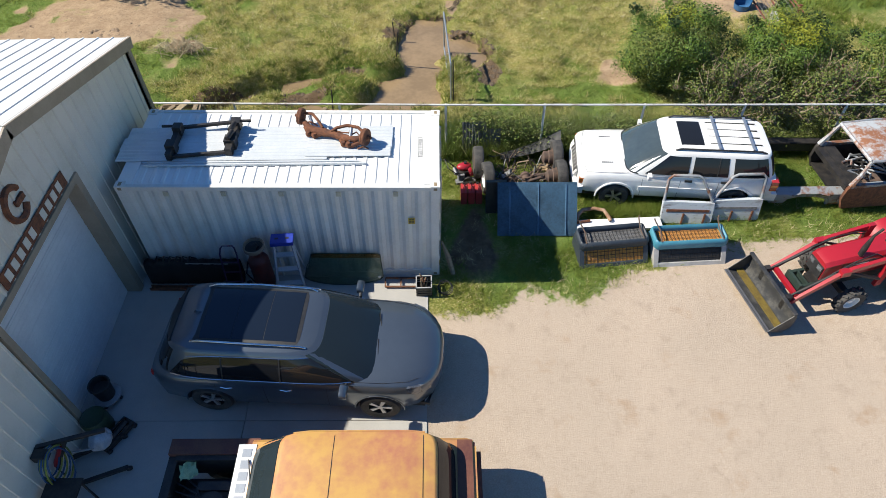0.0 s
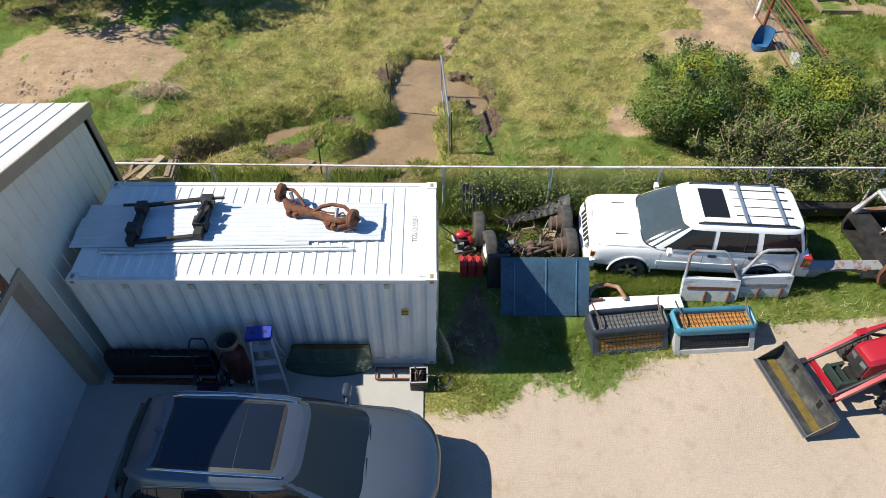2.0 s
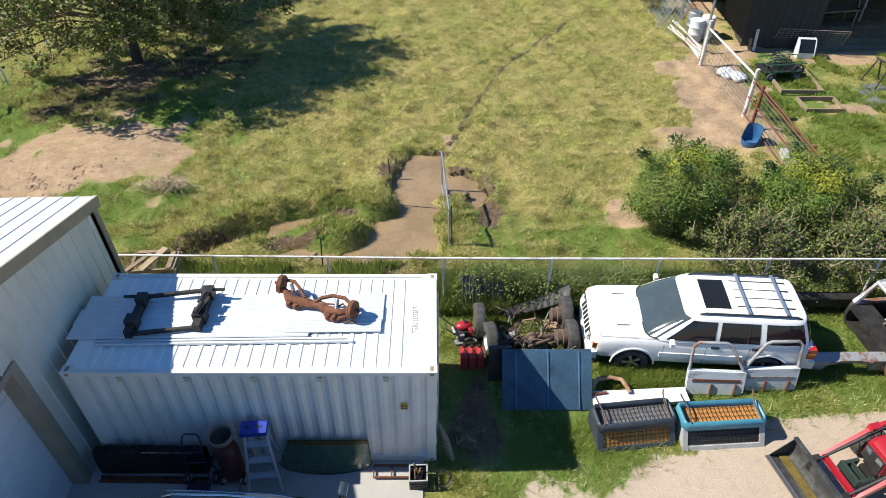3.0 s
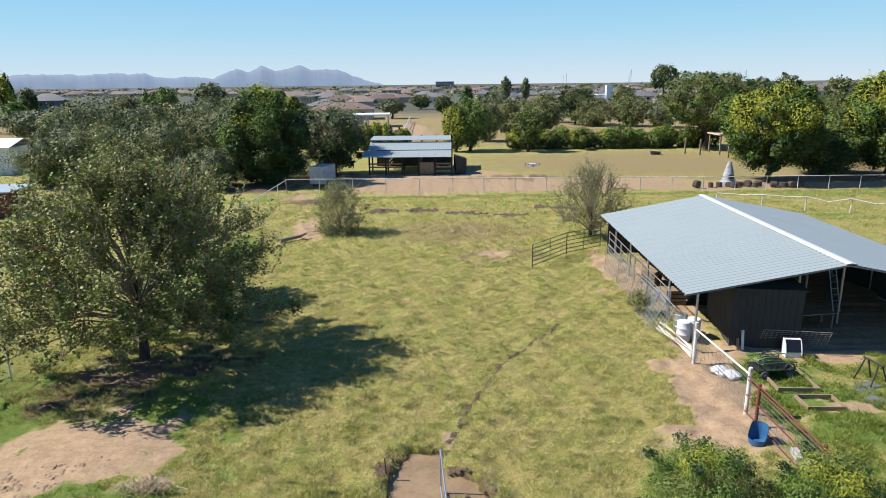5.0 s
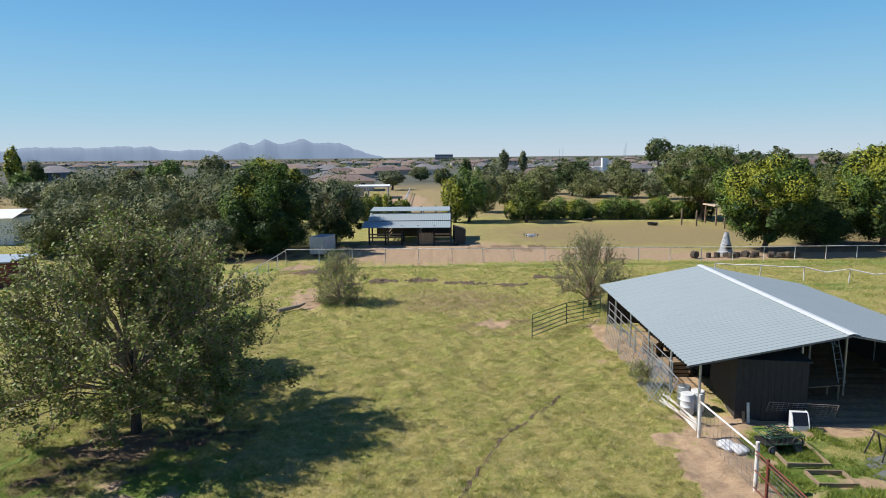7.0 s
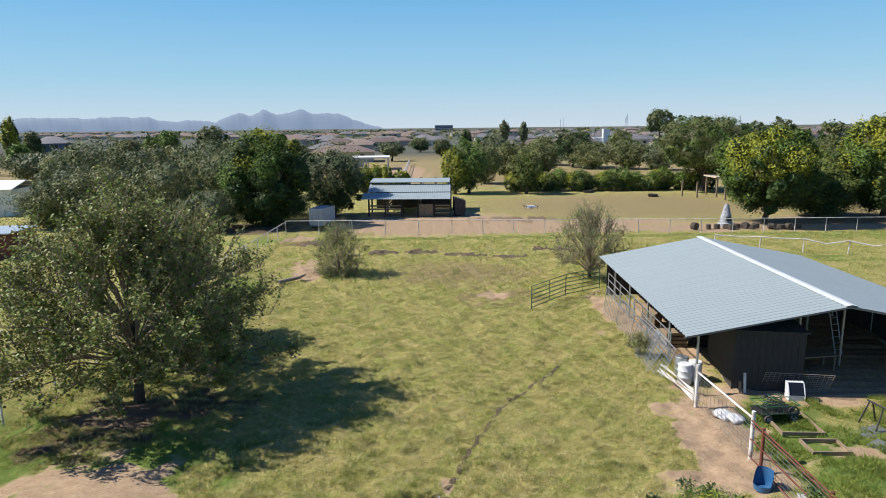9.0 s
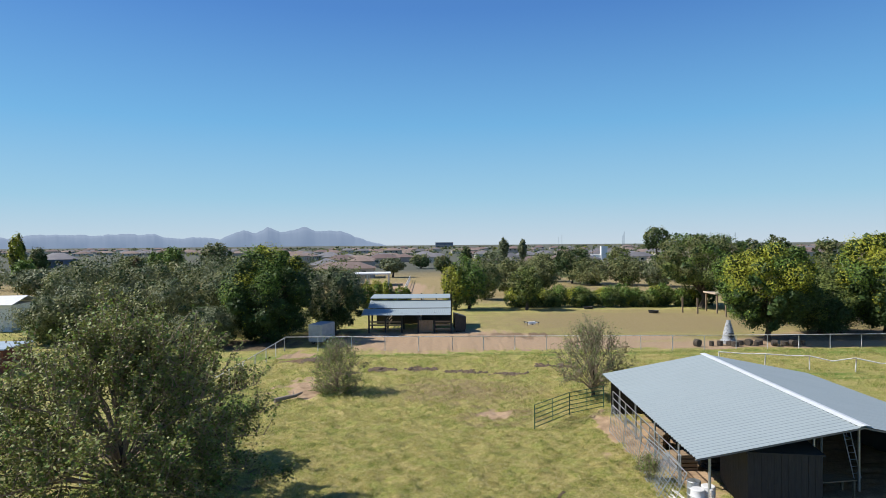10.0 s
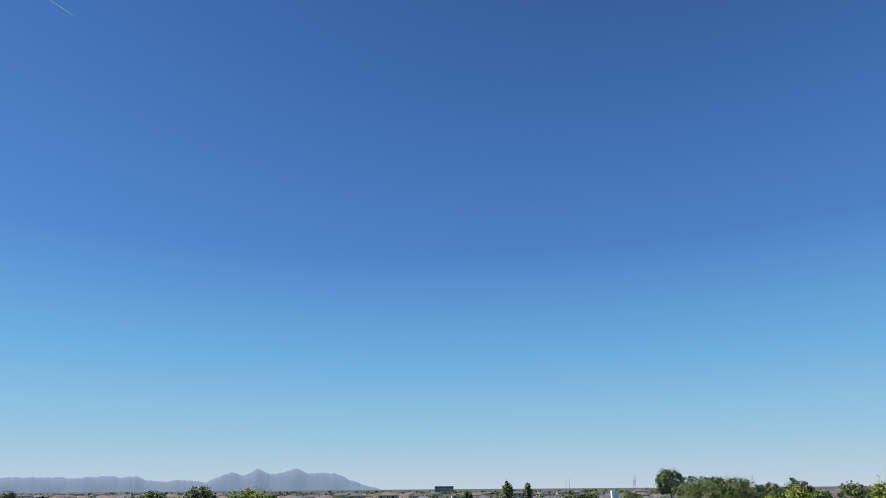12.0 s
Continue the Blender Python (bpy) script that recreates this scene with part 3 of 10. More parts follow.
# ---- the shipping container ----
# the apron falls away from the workshop, and what stands on it leans along
TILT = 1.46
CL, CW, CH = 6.058, 2.36, 2.591
cont = thing("shipping_container", "white twenty-foot shipping container with corrugated sides and roof", "container", 0, 0, 0.03, ry=TILT)


def corrugated(bm, x0, x1, z0, z1, y, out, pitch=0.278, depth=0.036):
    """A side wall with trapezoid folds along x; out is the way its outer face points in y."""
    xs, k = [], int(round((x1 - x0) / pitch))
    p = (x1 - x0) / k
    for i in range(k):
        for f, d in ((0, 0), (0.25, 0), (0.5, 1), (0.75, 1)):
            xs.append((x0 + (i + f) * p, d))
    xs.append((x1, 0))
    lo = [bm.verts.new((x, y - out * d * depth, z0)) for x, d in xs]
    hi = [bm.verts.new((x, y - out * d * depth, z1)) for x, d in xs]
    for j in range(len(xs) - 1):
        bm.faces.new((lo[j], lo[j + 1], hi[j + 1], hi[j]))


CAST_HOLE = mat("primed casting", (0.36, 0.29, 0.18), 0.8, 0, (0.24, 0.17, 0.10), 9, 50, 0.2)
bm = bmesh.new()
corrugated(bm, -CL + 0.14, -0.14, 0.16, CH - 0.08, 0.012, -1)
part("side_panel", bm, CONT_WHITE, cont, smooth=None)
bm = bmesh.new()
corrugated(bm, -CL + 0.14, -0.14, 0.16, CH - 0.08, CW - 0.012, 1)
part("side_panel", bm, CONT_WHITE, cont, smooth=None)
for y0 in (0, CW - 0.08):
    quick("top_rail", CONT_WHITE, cont, (-CL + 0.17, -0.17, y0, y0 + 0.08, CH - 0.10, CH - 0.012), bevel=0.008)
    quick("bottom_rail", CONT_WHITE, cont, (-CL + 0.17, -0.17, y0, y0 + 0.08, 0.0, 0.16), bevel=0.008)
    for x0 in (-CL, -0.17):
        quick("corner_post", CONT_WHITE, cont, (x0 + 0.004, x0 + 0.166, y0 - (0.0 if y0 == 0 else 0.07), y0 + (0.15 if y0 == 0 else 0.08), 0.11, CH - 0.11), bevel=0.012)
        for z0 in (0, CH - 0.118):
            bm = bmesh.new()
            yy = y0 - (0.004 if y0 == 0 else 0.082)
            box(bm, x0 - 0.004, x0 + 0.174, yy, yy + 0.166, z0, z0 + 0.12)
            soften(bm, 0.012)
            cast = part("corner_casting", bm, CONT_WHITE, cont)
            quick("casting_hole", CAST_HOLE, cast, (x0 + 0.055, x0 + 0.115, yy + 0.035, yy + 0.13, z0 + 0.117, z0 + 0.122), bevel=0.002)
            quick("casting_hole", CAST_HOLE, cast, (x0 + 0.05, x0 + 0.12, yy - 0.002 if y0 == 0 else yy + 0.164, yy + 0.002 if y0 == 0 else yy + 0.168, z0 + 0.03, z0 + 0.09))
bm = bmesh.new()
box(bm, -CL + 0.1, -0.1, 0.06, CW - 0.06, CH - 0.07, CH - 0.035)
part("roof_panel", bm, CONT_ROOF, cont)
k = 0
x = -CL + 0.42
while x < -0.55:
    bm = bmesh.new()
    v = []
    for yy0, yy1, z in ((0.10, CW - 0.10, CH - 0.036), (0.16, CW - 0.16, CH - 0.019)):
        hw = 0.05 if z < CH - 0.03 else 0.03
        v.append([bm.verts.new(p) for p in ((x - hw, yy0, z), (x + hw, yy0, z), (x + hw, yy1, z), (x - hw, yy1, z))])
    for j in range(4):
        bm.faces.new((v[0][j], v[0][(j + 1) % 4], v[1][(j + 1) % 4], v[1][j]))
    bm.faces.new(v[1])
    part("roof_rib", bm, CONT_ROOF, cont, smooth=None)
    x += 0.209
for x0 in (-CL + 0.17, -0.30):
    quick("end_rail", CONT_ROOF, cont, (x0, x0 + 0.13, 0.09, CW - 0.09, CH - 0.035, CH - 0.012), bevel=0.006)
for x0 in (-CL + 0.008, -0.169):
    quick("end_header", CONT_ROOF, cont, (x0, x0 + 0.161, 0.165, CW - 0.165, CH - 0.128, CH - 0.014), bevel=0.006)
quick("end_wall", CONT_WHITE, cont, (-CL + 0.03, -CL + 0.09, 0.1, CW - 0.1, 0.1, CH - 0.1))
for y0 in (0.16, CW / 2 + 0.006):
    leaf = quick("container_door", CONT_WHITE, cont, (-0.05, -0.012, y0, y0 + CW / 2 - 0.17, 0.14, CH - 0.13), bevel=0.008)
    for yy in (y0 + 0.25, y0 + 0.75):
        bar("lock_rod", GALV, leaf, [(0.02, yy, 0.1), (0.02, yy, CH - 0.1)], 0.017)
    for zz in (0.35, 1.0, 1.6, 2.25):
        quick("hinge", CONT_WHITE, leaf, (-0.02, 0.012, y0 if y0 < 1 else y0 + CW / 2 - 0.25, (y0 if y0 < 1 else y0 + CW / 2 - 0.25) + 0.08, zz - 0.06, zz + 0.06))
quick("floor_frame", BLACK_STEEL, cont, (-CL + 0.1, -0.1, 0.09, CW - 0.09, 0.02, 0.15))
YELLOW = mat("yellow decal", (0.62, 0.42, 0.03), 0.5, 0, (0.5, 0.35, 0.05), 5, 40, 0.02)
INK = mat("black lettering", (0.03, 0.03, 0.032), 0.6, 0, (0.07, 0.07, 0.07), 9, 90, 0.0)
decal = quick("height_decal", YELLOW, cont, (-0.62, -0.49, -0.004, 0.0, 1.60, 1.76))
for i in range(3):
    quick("decal_bar", INK, decal, (-0.605, -0.555, -0.007, -0.005, 1.62 + i * 0.045, 1.645 + i * 0.045))
    quick("decal_bar", INK, decal, (-0.545, -0.505, -0.007, -0.005, 1.62 + i * 0.045, 1.645 + i * 0.045))
for i in range(5):
    quick("lashing_ring_patch", mat("patch primer", (0.60, 0.56, 0.42), 0.6) if i == 0 else bpy.data.materials["patch primer"], cont, (-5.2 + i * 1.08, -5.11 + i * 1.08, -0.003, 0.012, CH - 0.24, CH - 0.13))


def lettering(text, size, material, parent, m, name="lettering"):
    cu = bpy.data.curves.new(name, "FONT")
    cu.body, cu.size, cu.extrude, cu.align_x, cu.align_y = text, size, 0.001, "CENTER", "CENTER"
    tmp = bpy.data.objects.new(name, cu)
    me = bpy.data.meshes.new_from_object(tmp)
    bpy.data.objects.remove(tmp)
    me.materials.append(material)
    ob = new(name, me)
    ob.parent, ob.matrix_basis = parent, m
    return ob


lettering("TGSU 215928 7", 0.135, INK, cont, pose(-0.378, 1.20, CH - 0.032, 0, 0, 90) @ Matrix.Diagonal((0.72, 1, 1, 1)))

# sheets of roofing on the container
ROOF_Z = CH + 0.02
ROOF_X = ROOF_Z * math.sin(radians(TILT))
for i, (x0, x1, y0, y1) in enumerate(((-6.24, -0.95, 1.36, 1.74), (-6.28, -2.2, 1.02, 1.40), (-6.26, -2.2, 0.70, 1.06), (-2.62, -0.95, 1.05, 1.40), (-2.62, -0.97, 0.78, 1.09))):
    st = thing("roofing_sheet", "long pale galvanised ribbed roofing sheet lying on the container", "metal sheet", ROOF_X, 0, ROOF_Z + i * 0.006, ry=TILT, group="sheets on the container")
    bm = bmesh.new()
    prof = [(y0, 0.0), (y0, 0.006)]
    for f in (0.08, 0.36, 0.64, 0.92):
        yy = y0 + (y1 - y0) * f
        prof += [(yy - 0.022, 0.006), (yy - 0.010, 0.015), (yy + 0.010, 0.015), (yy + 0.022, 0.006)]
    prof += [(y1, 0.006), (y1, 0.0)]
    loft(bm, [[(xx, yy + 0.018 * (xx + 6.2), zz) for yy, zz in prof] for xx in (x0, x1)])
    part("sheet", bm, SHEET, st, smooth=None)
for y0, x1 in ((0.63, -1.55), (0.565, -1.42)):
    st = thing("steel_trim_strip", "long folded grey steel trim strip lying on the container", "metal strip", ROOF_X, 0, ROOF_Z, ry=TILT, group="strips on the container")
    quick("strip", SHEET, st, (-5.7, x1, y0, y0 + 0.06, 0, 0.02), (-5.7, x1, y0, y0 + 0.012, 0.02, 0.04), bevel=0.004, m=Matrix.Translation((-5.7, 0, 0)) @ Matrix.Rotation(0.018, 4, "Z") @ Matrix.Translation((5.7, 0, 0)))

# black steel frame with carriage ends
fr = thing("loader_fork_frame", "black steel loader frame with two end brackets on the container", "steel frame", ROOF_X, 0.11, ROOF_Z + 0.03, ry=TILT)
for a, b in (((-5.28, 1.50, 0.08), (-4.08, 1.66, 0.12)), ((-5.15, 0.66, 0.05), (-4.02, 0.82, 0.05))):
    bm = bmesh.new()
    tube(bm, [a, b], 0.042, 4)
    part("rail", bm, BLACK_STEEL, fr, smooth=None)
for x0, x1, y0, y1 in ((-5.26, -5.16, 0.60, 1.56), (-4.16, -4.03, 0.75, 1.74)):
    quick("end_bracket", BLACK_STEEL, fr, (x0, x1, y0, y1, 0, 0.16), (x0 - 0.04, x1 + 0.04, y0 + 0.18, y0 + 0.38, 0.0, 0.22), (x0 - 0.02, x1 + 0.04, y1 - 0.28, y1 - 0.10, 0.06, 0.25), bevel=0.012)
    bar("pin", BLACK_STEEL, fr, [(x0 - 0.25 if x0 < -5 else x1, y1 - 0.16, 0.2), (x0 if x0 < -5 else x1 + 0.24, y1 - 0.15, 0.2)], 0.028)
for yy in (0.95, 1.2):
    bar("cylinder", BLACK_STEEL, fr, [(-4.12, yy, 0.26), (-4.06, yy + 0.22, 0.28)], 0.05)

# rusty truck axle
ax = thing("rusty_front_axle", "rusty steel truck axle with hubs lying on the container", "axle", ROOF_X, 0, ROOF_Z + 0.02, ry=TILT)
for c, d in (((-2.80, 1.82, 0.23), (-1, 0.25, 0.05)), ((-1.46, 1.19, 0.21), (1, -0.42, 0.12))):
    bm = bmesh.new()
    lathe(bm, [(0.0, -0.07), (0.08, -0.07), (0.09, -0.05), (0.165, -0.045), (0.172, -0.02), (0.165, -0.005), (0.172, 0.02), (0.165, 0.04), (0.13, 0.05), (0.06, 0.055), (0.05, 0.09), (0.0, 0.09)], 28, Matrix.Translation(c) @ Vector(d).to_track_quat("Z", "Y").to_matrix().to_4x4())
    part("brake_drum", bm, RUST, ax)
    bar("hub_nut", RUST, ax, [Vector(c) + Vector(d) * 0.08, Vector(c) + Vector(d) * 0.12], 0.03, 6)
bar("axle_beam", RUST, ax, [(-2.76, 1.74, 0.20), (-2.62, 1.56, 0.14), (-2.38, 1.47, 0.11), (-2.13, 1.40, 0.11), (-1.86, 1.25, 0.13), (-1.66, 1.17, 0.17), (-1.50, 1.19, 0.21)], [0.05, 0.075, 0.085, 0.065, 0.08, 0.06, 0.05], 12)
for p, r in ((((-2.16, 1.42, 0.16), (-2.04, 1.48, 0.21), (-1.84, 1.49, 0.26), (-1.62, 1.43, 0.26), (-1.50, 1.30, 0.24)), 0.034),
             (((-1.96, 1.24, 0.10), (-1.90, 1.15, 0.06), (-1.72, 1.10, 0.07), (-1.56, 1.13, 0.13)), 0.045),
             (((-2.70, 1.88, 0.26), (-2.56, 1.82, 0.29), (-2.44, 1.68, 0.24), (-2.34, 1.54, 0.16)), 0.032),
             (((-2.70, 1.62, 0.13), (-2.62, 1.47, 0.06), (-2.46, 1.42, 0.05), (-2.36, 1.44, 0.09)), 0.045)):
    bar("control_arm", RUST, ax, p, r, 8)
for p in (((-2.12, 1.50, 0.13), (-1.94, 1.36, 0.19), (-1.72, 1.30, 0.22)), ((-1.78, 1.26, 0.18), (-1.64, 1.31, 0.24), (-1.56, 1.22, 0.20)), ((-2.64, 1.70, 0.18), (-2.56, 1.62, 0.24), (-2.44, 1.60, 0.16)), ((-2.58, 1.50, 0.10), (-2.30, 1.52, 0.16), (-2.06, 1.42, 0.12)), ((-1.62, 1.05, 0.03), (-1.50, 1.06, 0.08), (-1.40, 1.04, 0.04))):
    bar("tie_rod", RUST, ax, p, 0.015, 6)
for c in ((-1.90, 1.15, 0.07), (-1.80, 1.11, 0.08), (-2.63, 1.46, 0.07), (-2.50, 1.42, 0.06), (-1.56, 1.15, 0.14)):
    bm = bmesh.new()
    lathe(bm, [(0, -0.05), (0.04, -0.05), (0.055, -0.02), (0.055, 0.02), (0.04, 0.06), (0, 0.06)], 10, Matrix.Translation(c))
    part("ball_joint", bm, BLACK_STEEL if c[0] > -1.6 else RUST, ax)
for p in (((-1.735, 1.35, 0.31), (-1.765, 1.16, 0.13)), ((-2.62, 1.80, 0.26), (-2.56, 1.68, 0.14))):
    bar("shock_absorber", GALV, ax, p, 0.034, 10)

# ---- fences ----
WIRE = mat("fence wire", (0.36, 0.37, 0.38), 0.5, 0.6, (0.25, 0.2, 0.16), 5, 40, 0.0)


def wire_mesh(x0, x1, z0, z1, cell, w):
    """Diamond wire netting in the xz plane: crossing strips, a few millimetres wide."""
    v, f = [], []
    hgt = z1 - z0
    for s in (1, -1):
        a = x0 - hgt
        while a < x1 + hgt:
            p, q = [a, z0], [a + s * hgt, z1]
            lo, hi = min(p[0], q[0]), max(p[0], q[0])
            if hi > x0 and lo < x1:
                if p[0] < x0:
                    p = [x0, z0 + (x0 - a) * s] if s > 0 else p
                if q[0] > x1 and s > 0:
                    q = [x1, z0 + (x1 - a)]
                if s < 0 and p[0] > x1:
                    p = [x1, z0 + (a - x1)]
                if s < 0 and q[0] < x0:
                    q = [x0, z0 + (a - x0)]
                if z0 - 1e-6 <= min(p[1], q[1]) and max(p[1], q[1]) <= z1 + 1e-6 and x0 - 1e-6 <= min(p[0], q[0]) and max(p[0], q[0]) <= x1 + 1e-6:
                    i = len(v)
                    v += [(p[0] - w, 0, p[1]), (p[0] + w, 0, p[1]), (q[0] + w, 0, q[1]), (q[0] - w, 0, q[1])]
                    f.append((i, i + 1, i + 2, i + 3))
            a += cell
    return v, f


def fence(label, pts, height_, spacing, material, net=0.0, rail_r=0.03, post_r=0.035, mid_rails=(), name="fence"):
    """Posts, a top rail, and netting, bay by bay, along a line of (x, y) points."""
    top = thing(name, label, "fence")
    for (xa, ya), (xb, yb) in zip(pts, pts[1:]):
        a, b = Vector((xa, ya, 0)), Vector((xb, yb, 0))
        k = max(1, round((b - a).length / spacing))
        for i in range(k + (1 if (xb, yb) == pts[-1] else 0)):
            c = a.lerp(b, i / k)
            bar("post", material, top, [(c.x, c.y, -0.3), (c.x, c.y, height_ + 0.02)], post_r)
        for i in range(k):
            c, e = a.lerp(b, i / k), a.lerp(b, (i + 1) / k)
            bar("top_rail", material, top, [(c.x, c.y, height_), (e.x, e.y, height_ + random.uniform(-0.01, 0.01))], rail_r)
            for z in mid_rails:
                bar("rail", material, top, [(c.x, c.y, z), (e.x, e.y, z)], rail_r * 0.8)
        if net:
            ln = (b - a).length
            v, f = wire_mesh(0, ln, 0.02, height_, net, 0.0022 if net < 0.1 else 0.004)
            ob = raw("netting", v, f, WIRE, top)
            ob.matrix_basis = pose(xa, ya, 0, 0, 0, math.degrees(math.atan2(yb - ya, xb - xa)))
    return top


fence("galvanised chain-link fence with a pale top rail, overgrown with weeds", [(-7.6, 4.45), (0.2, 4.14), (9.8, 3.86), (20.0, 3.6)], 1.45, 2.5, PIPE_WHITE, 0.075, 0.024, 0.03)
fence("white pipe fence with netting along the paddock", [(-16.6, 4.5), (-16.3, 16.3), (-15.4, 59.5)], 1.35, 3.3, PIPE_WHITE, 0.14, 0.035, 0.04)
fence("white pipe fence with netting across the end of the paddock", [(-15.4, 59.5), (1.8, 58.95), (30.4, 57.9), (78, 57.6)], 1.45, 3.15, PIPE_WHITE, 0.2, 0.035, 0.04)

# leaning wire panel across the pond
pg = thing("wire_gate_panel", "galvanised wire gate panel standing across the puddle", "gate", 0.36, 6.35, -0.1, 93.5)
for p in ([(0, 0, 0), (0, 0, 1.25)], [(2.75, 0, 0), (2.75, 0, 1.25)], [(0, 0, 1.25), (2.75, 0, 1.25)], [(0, 0, 0.1), (2.75, 0, 0.1)]):
    bar("frame_tube", GALV, pg, p, 0.025)
v, f = wire_mesh(0, 2.75, 0.1, 1.25, 0.08, 0.003)
raw("netting", v, f, GALV, pg)
for x, y, h, ry in ((-1.3, 8.45, 1.0, 6), (-1.35, 9.7, 0.5, -4), (-2.9, 5.6, 1.0, 5), (0.42, 6.3, 1.3, 0)):
    s = thing("steel_stake", "thin dark steel fence stake standing in the wet grass", "stake", x, y, -0.35, 0, "stakes by the puddle", ry, ry)
    bar("stake", BLACK_STEEL, s, [(0, 0, 0), (0, 0, h + 0.35)], 0.02, 5)
bd = thing("floating_board", "pale weathered board lying in the puddle", "board", -3.35, 6.05, -0.19, 60)
quick("board", WOOD, bd, (-0.3, 0.3, -0.06, 0.06, 0, 0.04), bevel=0.008)


# ---- greenery ----
def leaves_mesh(name, pts, size, material, parent, rng, label="", long_=1.0, droop=0.0, out=None, broad=0.55, face=0.35):
    """A crown of folded leaves, each four corners of its own, at the given places."""
    k = len(pts)
    n = rng.normal(size=(k, 3))
    n[:, 2] = np.abs(n[:, 2]) + face
    if out is not None:
        n = n * 0.5 + out * 0.9
    n /= np.linalg.norm(n, axis=1)[:, None]
    t = np.cross(n, rng.normal(size=(k, 3)))
    t /= np.linalg.norm(t, axis=1)[:, None] + 1e-9
    t[:, 2] -= droop
    b = np.cross(n, t)
    s = (size * rng.uniform(0.6, 1.35, k))[:, None]
    v = np.stack([pts - t * s * long_, pts + b * s * broad + n * s * 0.12, pts + t * s * long_, pts - b * s * broad + n * s * 0.12], 1).reshape(-1, 3)
    f = np.arange(4 * k).reshape(-1, 4)
    return raw(name, v, f, material, parent, label)


def lobed_tree(name, label, x, y, h, r, base, mats, seed, count, leaf, trunk_r=0.25, lobes=34, lobe=0.34, ry=None, rough=0.16, under=0.75, category="tree", group="", long_=1.0, loose=0.08, fork=None, droop=0.0, inner_=1.0):
    """Trunk, limbs and a full crown: the leaves lie over the outsides of many overlapping lobes, which fill an egg from base to h."""
    rng = np.random.default_rng(seed)
    top = thing(name, label, category, x, y, 0, group=group)
    size = np.array([r, ry or r, (h - base) / 2])
    mid = np.array([0, 0, (h + base) / 2])
    i = np.arange(lobes) + 0.5
    cz, az_ = 1 - 2 * i / lobes, i * 2.39996 + rng.uniform(-0.3, 0.3, lobes)
    cr = np.sqrt(1 - cz ** 2)
    ways = np.stack([cr * np.cos(az_), cr * np.sin(az_), cz], 1)
    lr = lobe * rng.uniform(0.5, 1.25, lobes)
    lc = ways * ((1 - lr) * rng.uniform(0.74, 1.10, lobes))[:, None]
    lc[:, :2] *= np.where(lc[:, 2] < 0, 1 + (under - 1) * -lc[:, 2], 1)[:, None]
    who = rng.choice(lobes, int(count * 1.9), p=lr ** 2 / (lr ** 2).sum())
    u = rng.normal(size=(len(who), 3))
    u /= np.linalg.norm(u, axis=1)[:, None]
    u = u + ways[who] * 0.3
    u /= np.linalg.norm(u, axis=1)[:, None]
    tuft = rng.normal(size=(lobes * 9, 3)) * 0.55
    p = lc[who] + u * (lr[who] * rng.uniform(1 - rough * 2, 1 + rough, len(who)))[:, None] + tuft[who * 9 + rng.integers(0, 9, len(who))] * (lr[who] * 0.34)[:, None]
    deep = np.zeros(len(who), bool)
    for j in range(lobes):
        deep |= (np.linalg.norm(p - lc[j], axis=1) < lr[j] * 0.72) & (who != j)
    deep &= rng.random(len(who)) > loose
    p, u, who = p[~deep][:count], u[~deep][:count], who[~deep][:count]
    u[:, 2] -= droop
    p = p * size / (1 + 0.45 * rough) + mid
    keep = p[:, 2] > 0.08
    p, u, who = p[keep], u[keep], who[keep]
    fork = fork or max(0.5, base + 0.25 * (h - base))
    bm = bmesh.new()
    tube(bm, [(0, 0, -0.2), (0.05 * r, 0, fork * 0.5), (0, 0.03, fork)], [trunk_r * 1.4, trunk_r, trunk_r * 0.85], 9)
    part("trunk", bm, BARK, top)
    bm = bmesh.new()
    for j in rng.permutation(lobes)[:max(9, lobes // 3)]:
        e = Vector(lc[j] * size * 0.94 + mid)
        s = Vector((0, 0, fork * rng.uniform(0.8, 1.0)))
        tube(bm, [s, s.lerp(e, 0.45) + Vector((0, 0, 0.07 * h)), e], [trunk_r * 0.55, trunk_r * 0.3, trunk_r * 0.06], 5)
    tagged(part("limb", bm, BARK, top), kind="stuff")
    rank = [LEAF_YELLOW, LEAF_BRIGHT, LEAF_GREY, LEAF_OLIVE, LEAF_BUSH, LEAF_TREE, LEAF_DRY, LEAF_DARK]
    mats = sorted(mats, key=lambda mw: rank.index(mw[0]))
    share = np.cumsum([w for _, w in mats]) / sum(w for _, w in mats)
    # higher, sunward lobes take lighter leaves: yellowing, plus sunlight put into their colour
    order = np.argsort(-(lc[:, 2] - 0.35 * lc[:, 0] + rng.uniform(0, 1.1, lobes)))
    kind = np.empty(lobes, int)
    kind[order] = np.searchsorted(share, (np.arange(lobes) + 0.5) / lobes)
    of = np.where(rng.random(len(who)) < 0.07, rng.integers(0, len(mats), len(who)), kind[who])
    # dark inner leaves block light and put crown shade into their colour
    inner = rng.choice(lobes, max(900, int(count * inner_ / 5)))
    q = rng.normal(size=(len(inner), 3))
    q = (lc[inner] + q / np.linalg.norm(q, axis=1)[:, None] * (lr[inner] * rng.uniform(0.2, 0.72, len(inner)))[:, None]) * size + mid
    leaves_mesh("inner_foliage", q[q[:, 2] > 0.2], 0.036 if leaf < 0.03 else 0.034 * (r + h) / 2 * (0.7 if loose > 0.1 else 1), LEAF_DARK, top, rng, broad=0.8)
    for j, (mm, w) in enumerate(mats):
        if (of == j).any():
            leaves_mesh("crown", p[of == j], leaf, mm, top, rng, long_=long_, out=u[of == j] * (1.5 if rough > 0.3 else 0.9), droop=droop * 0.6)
    return top


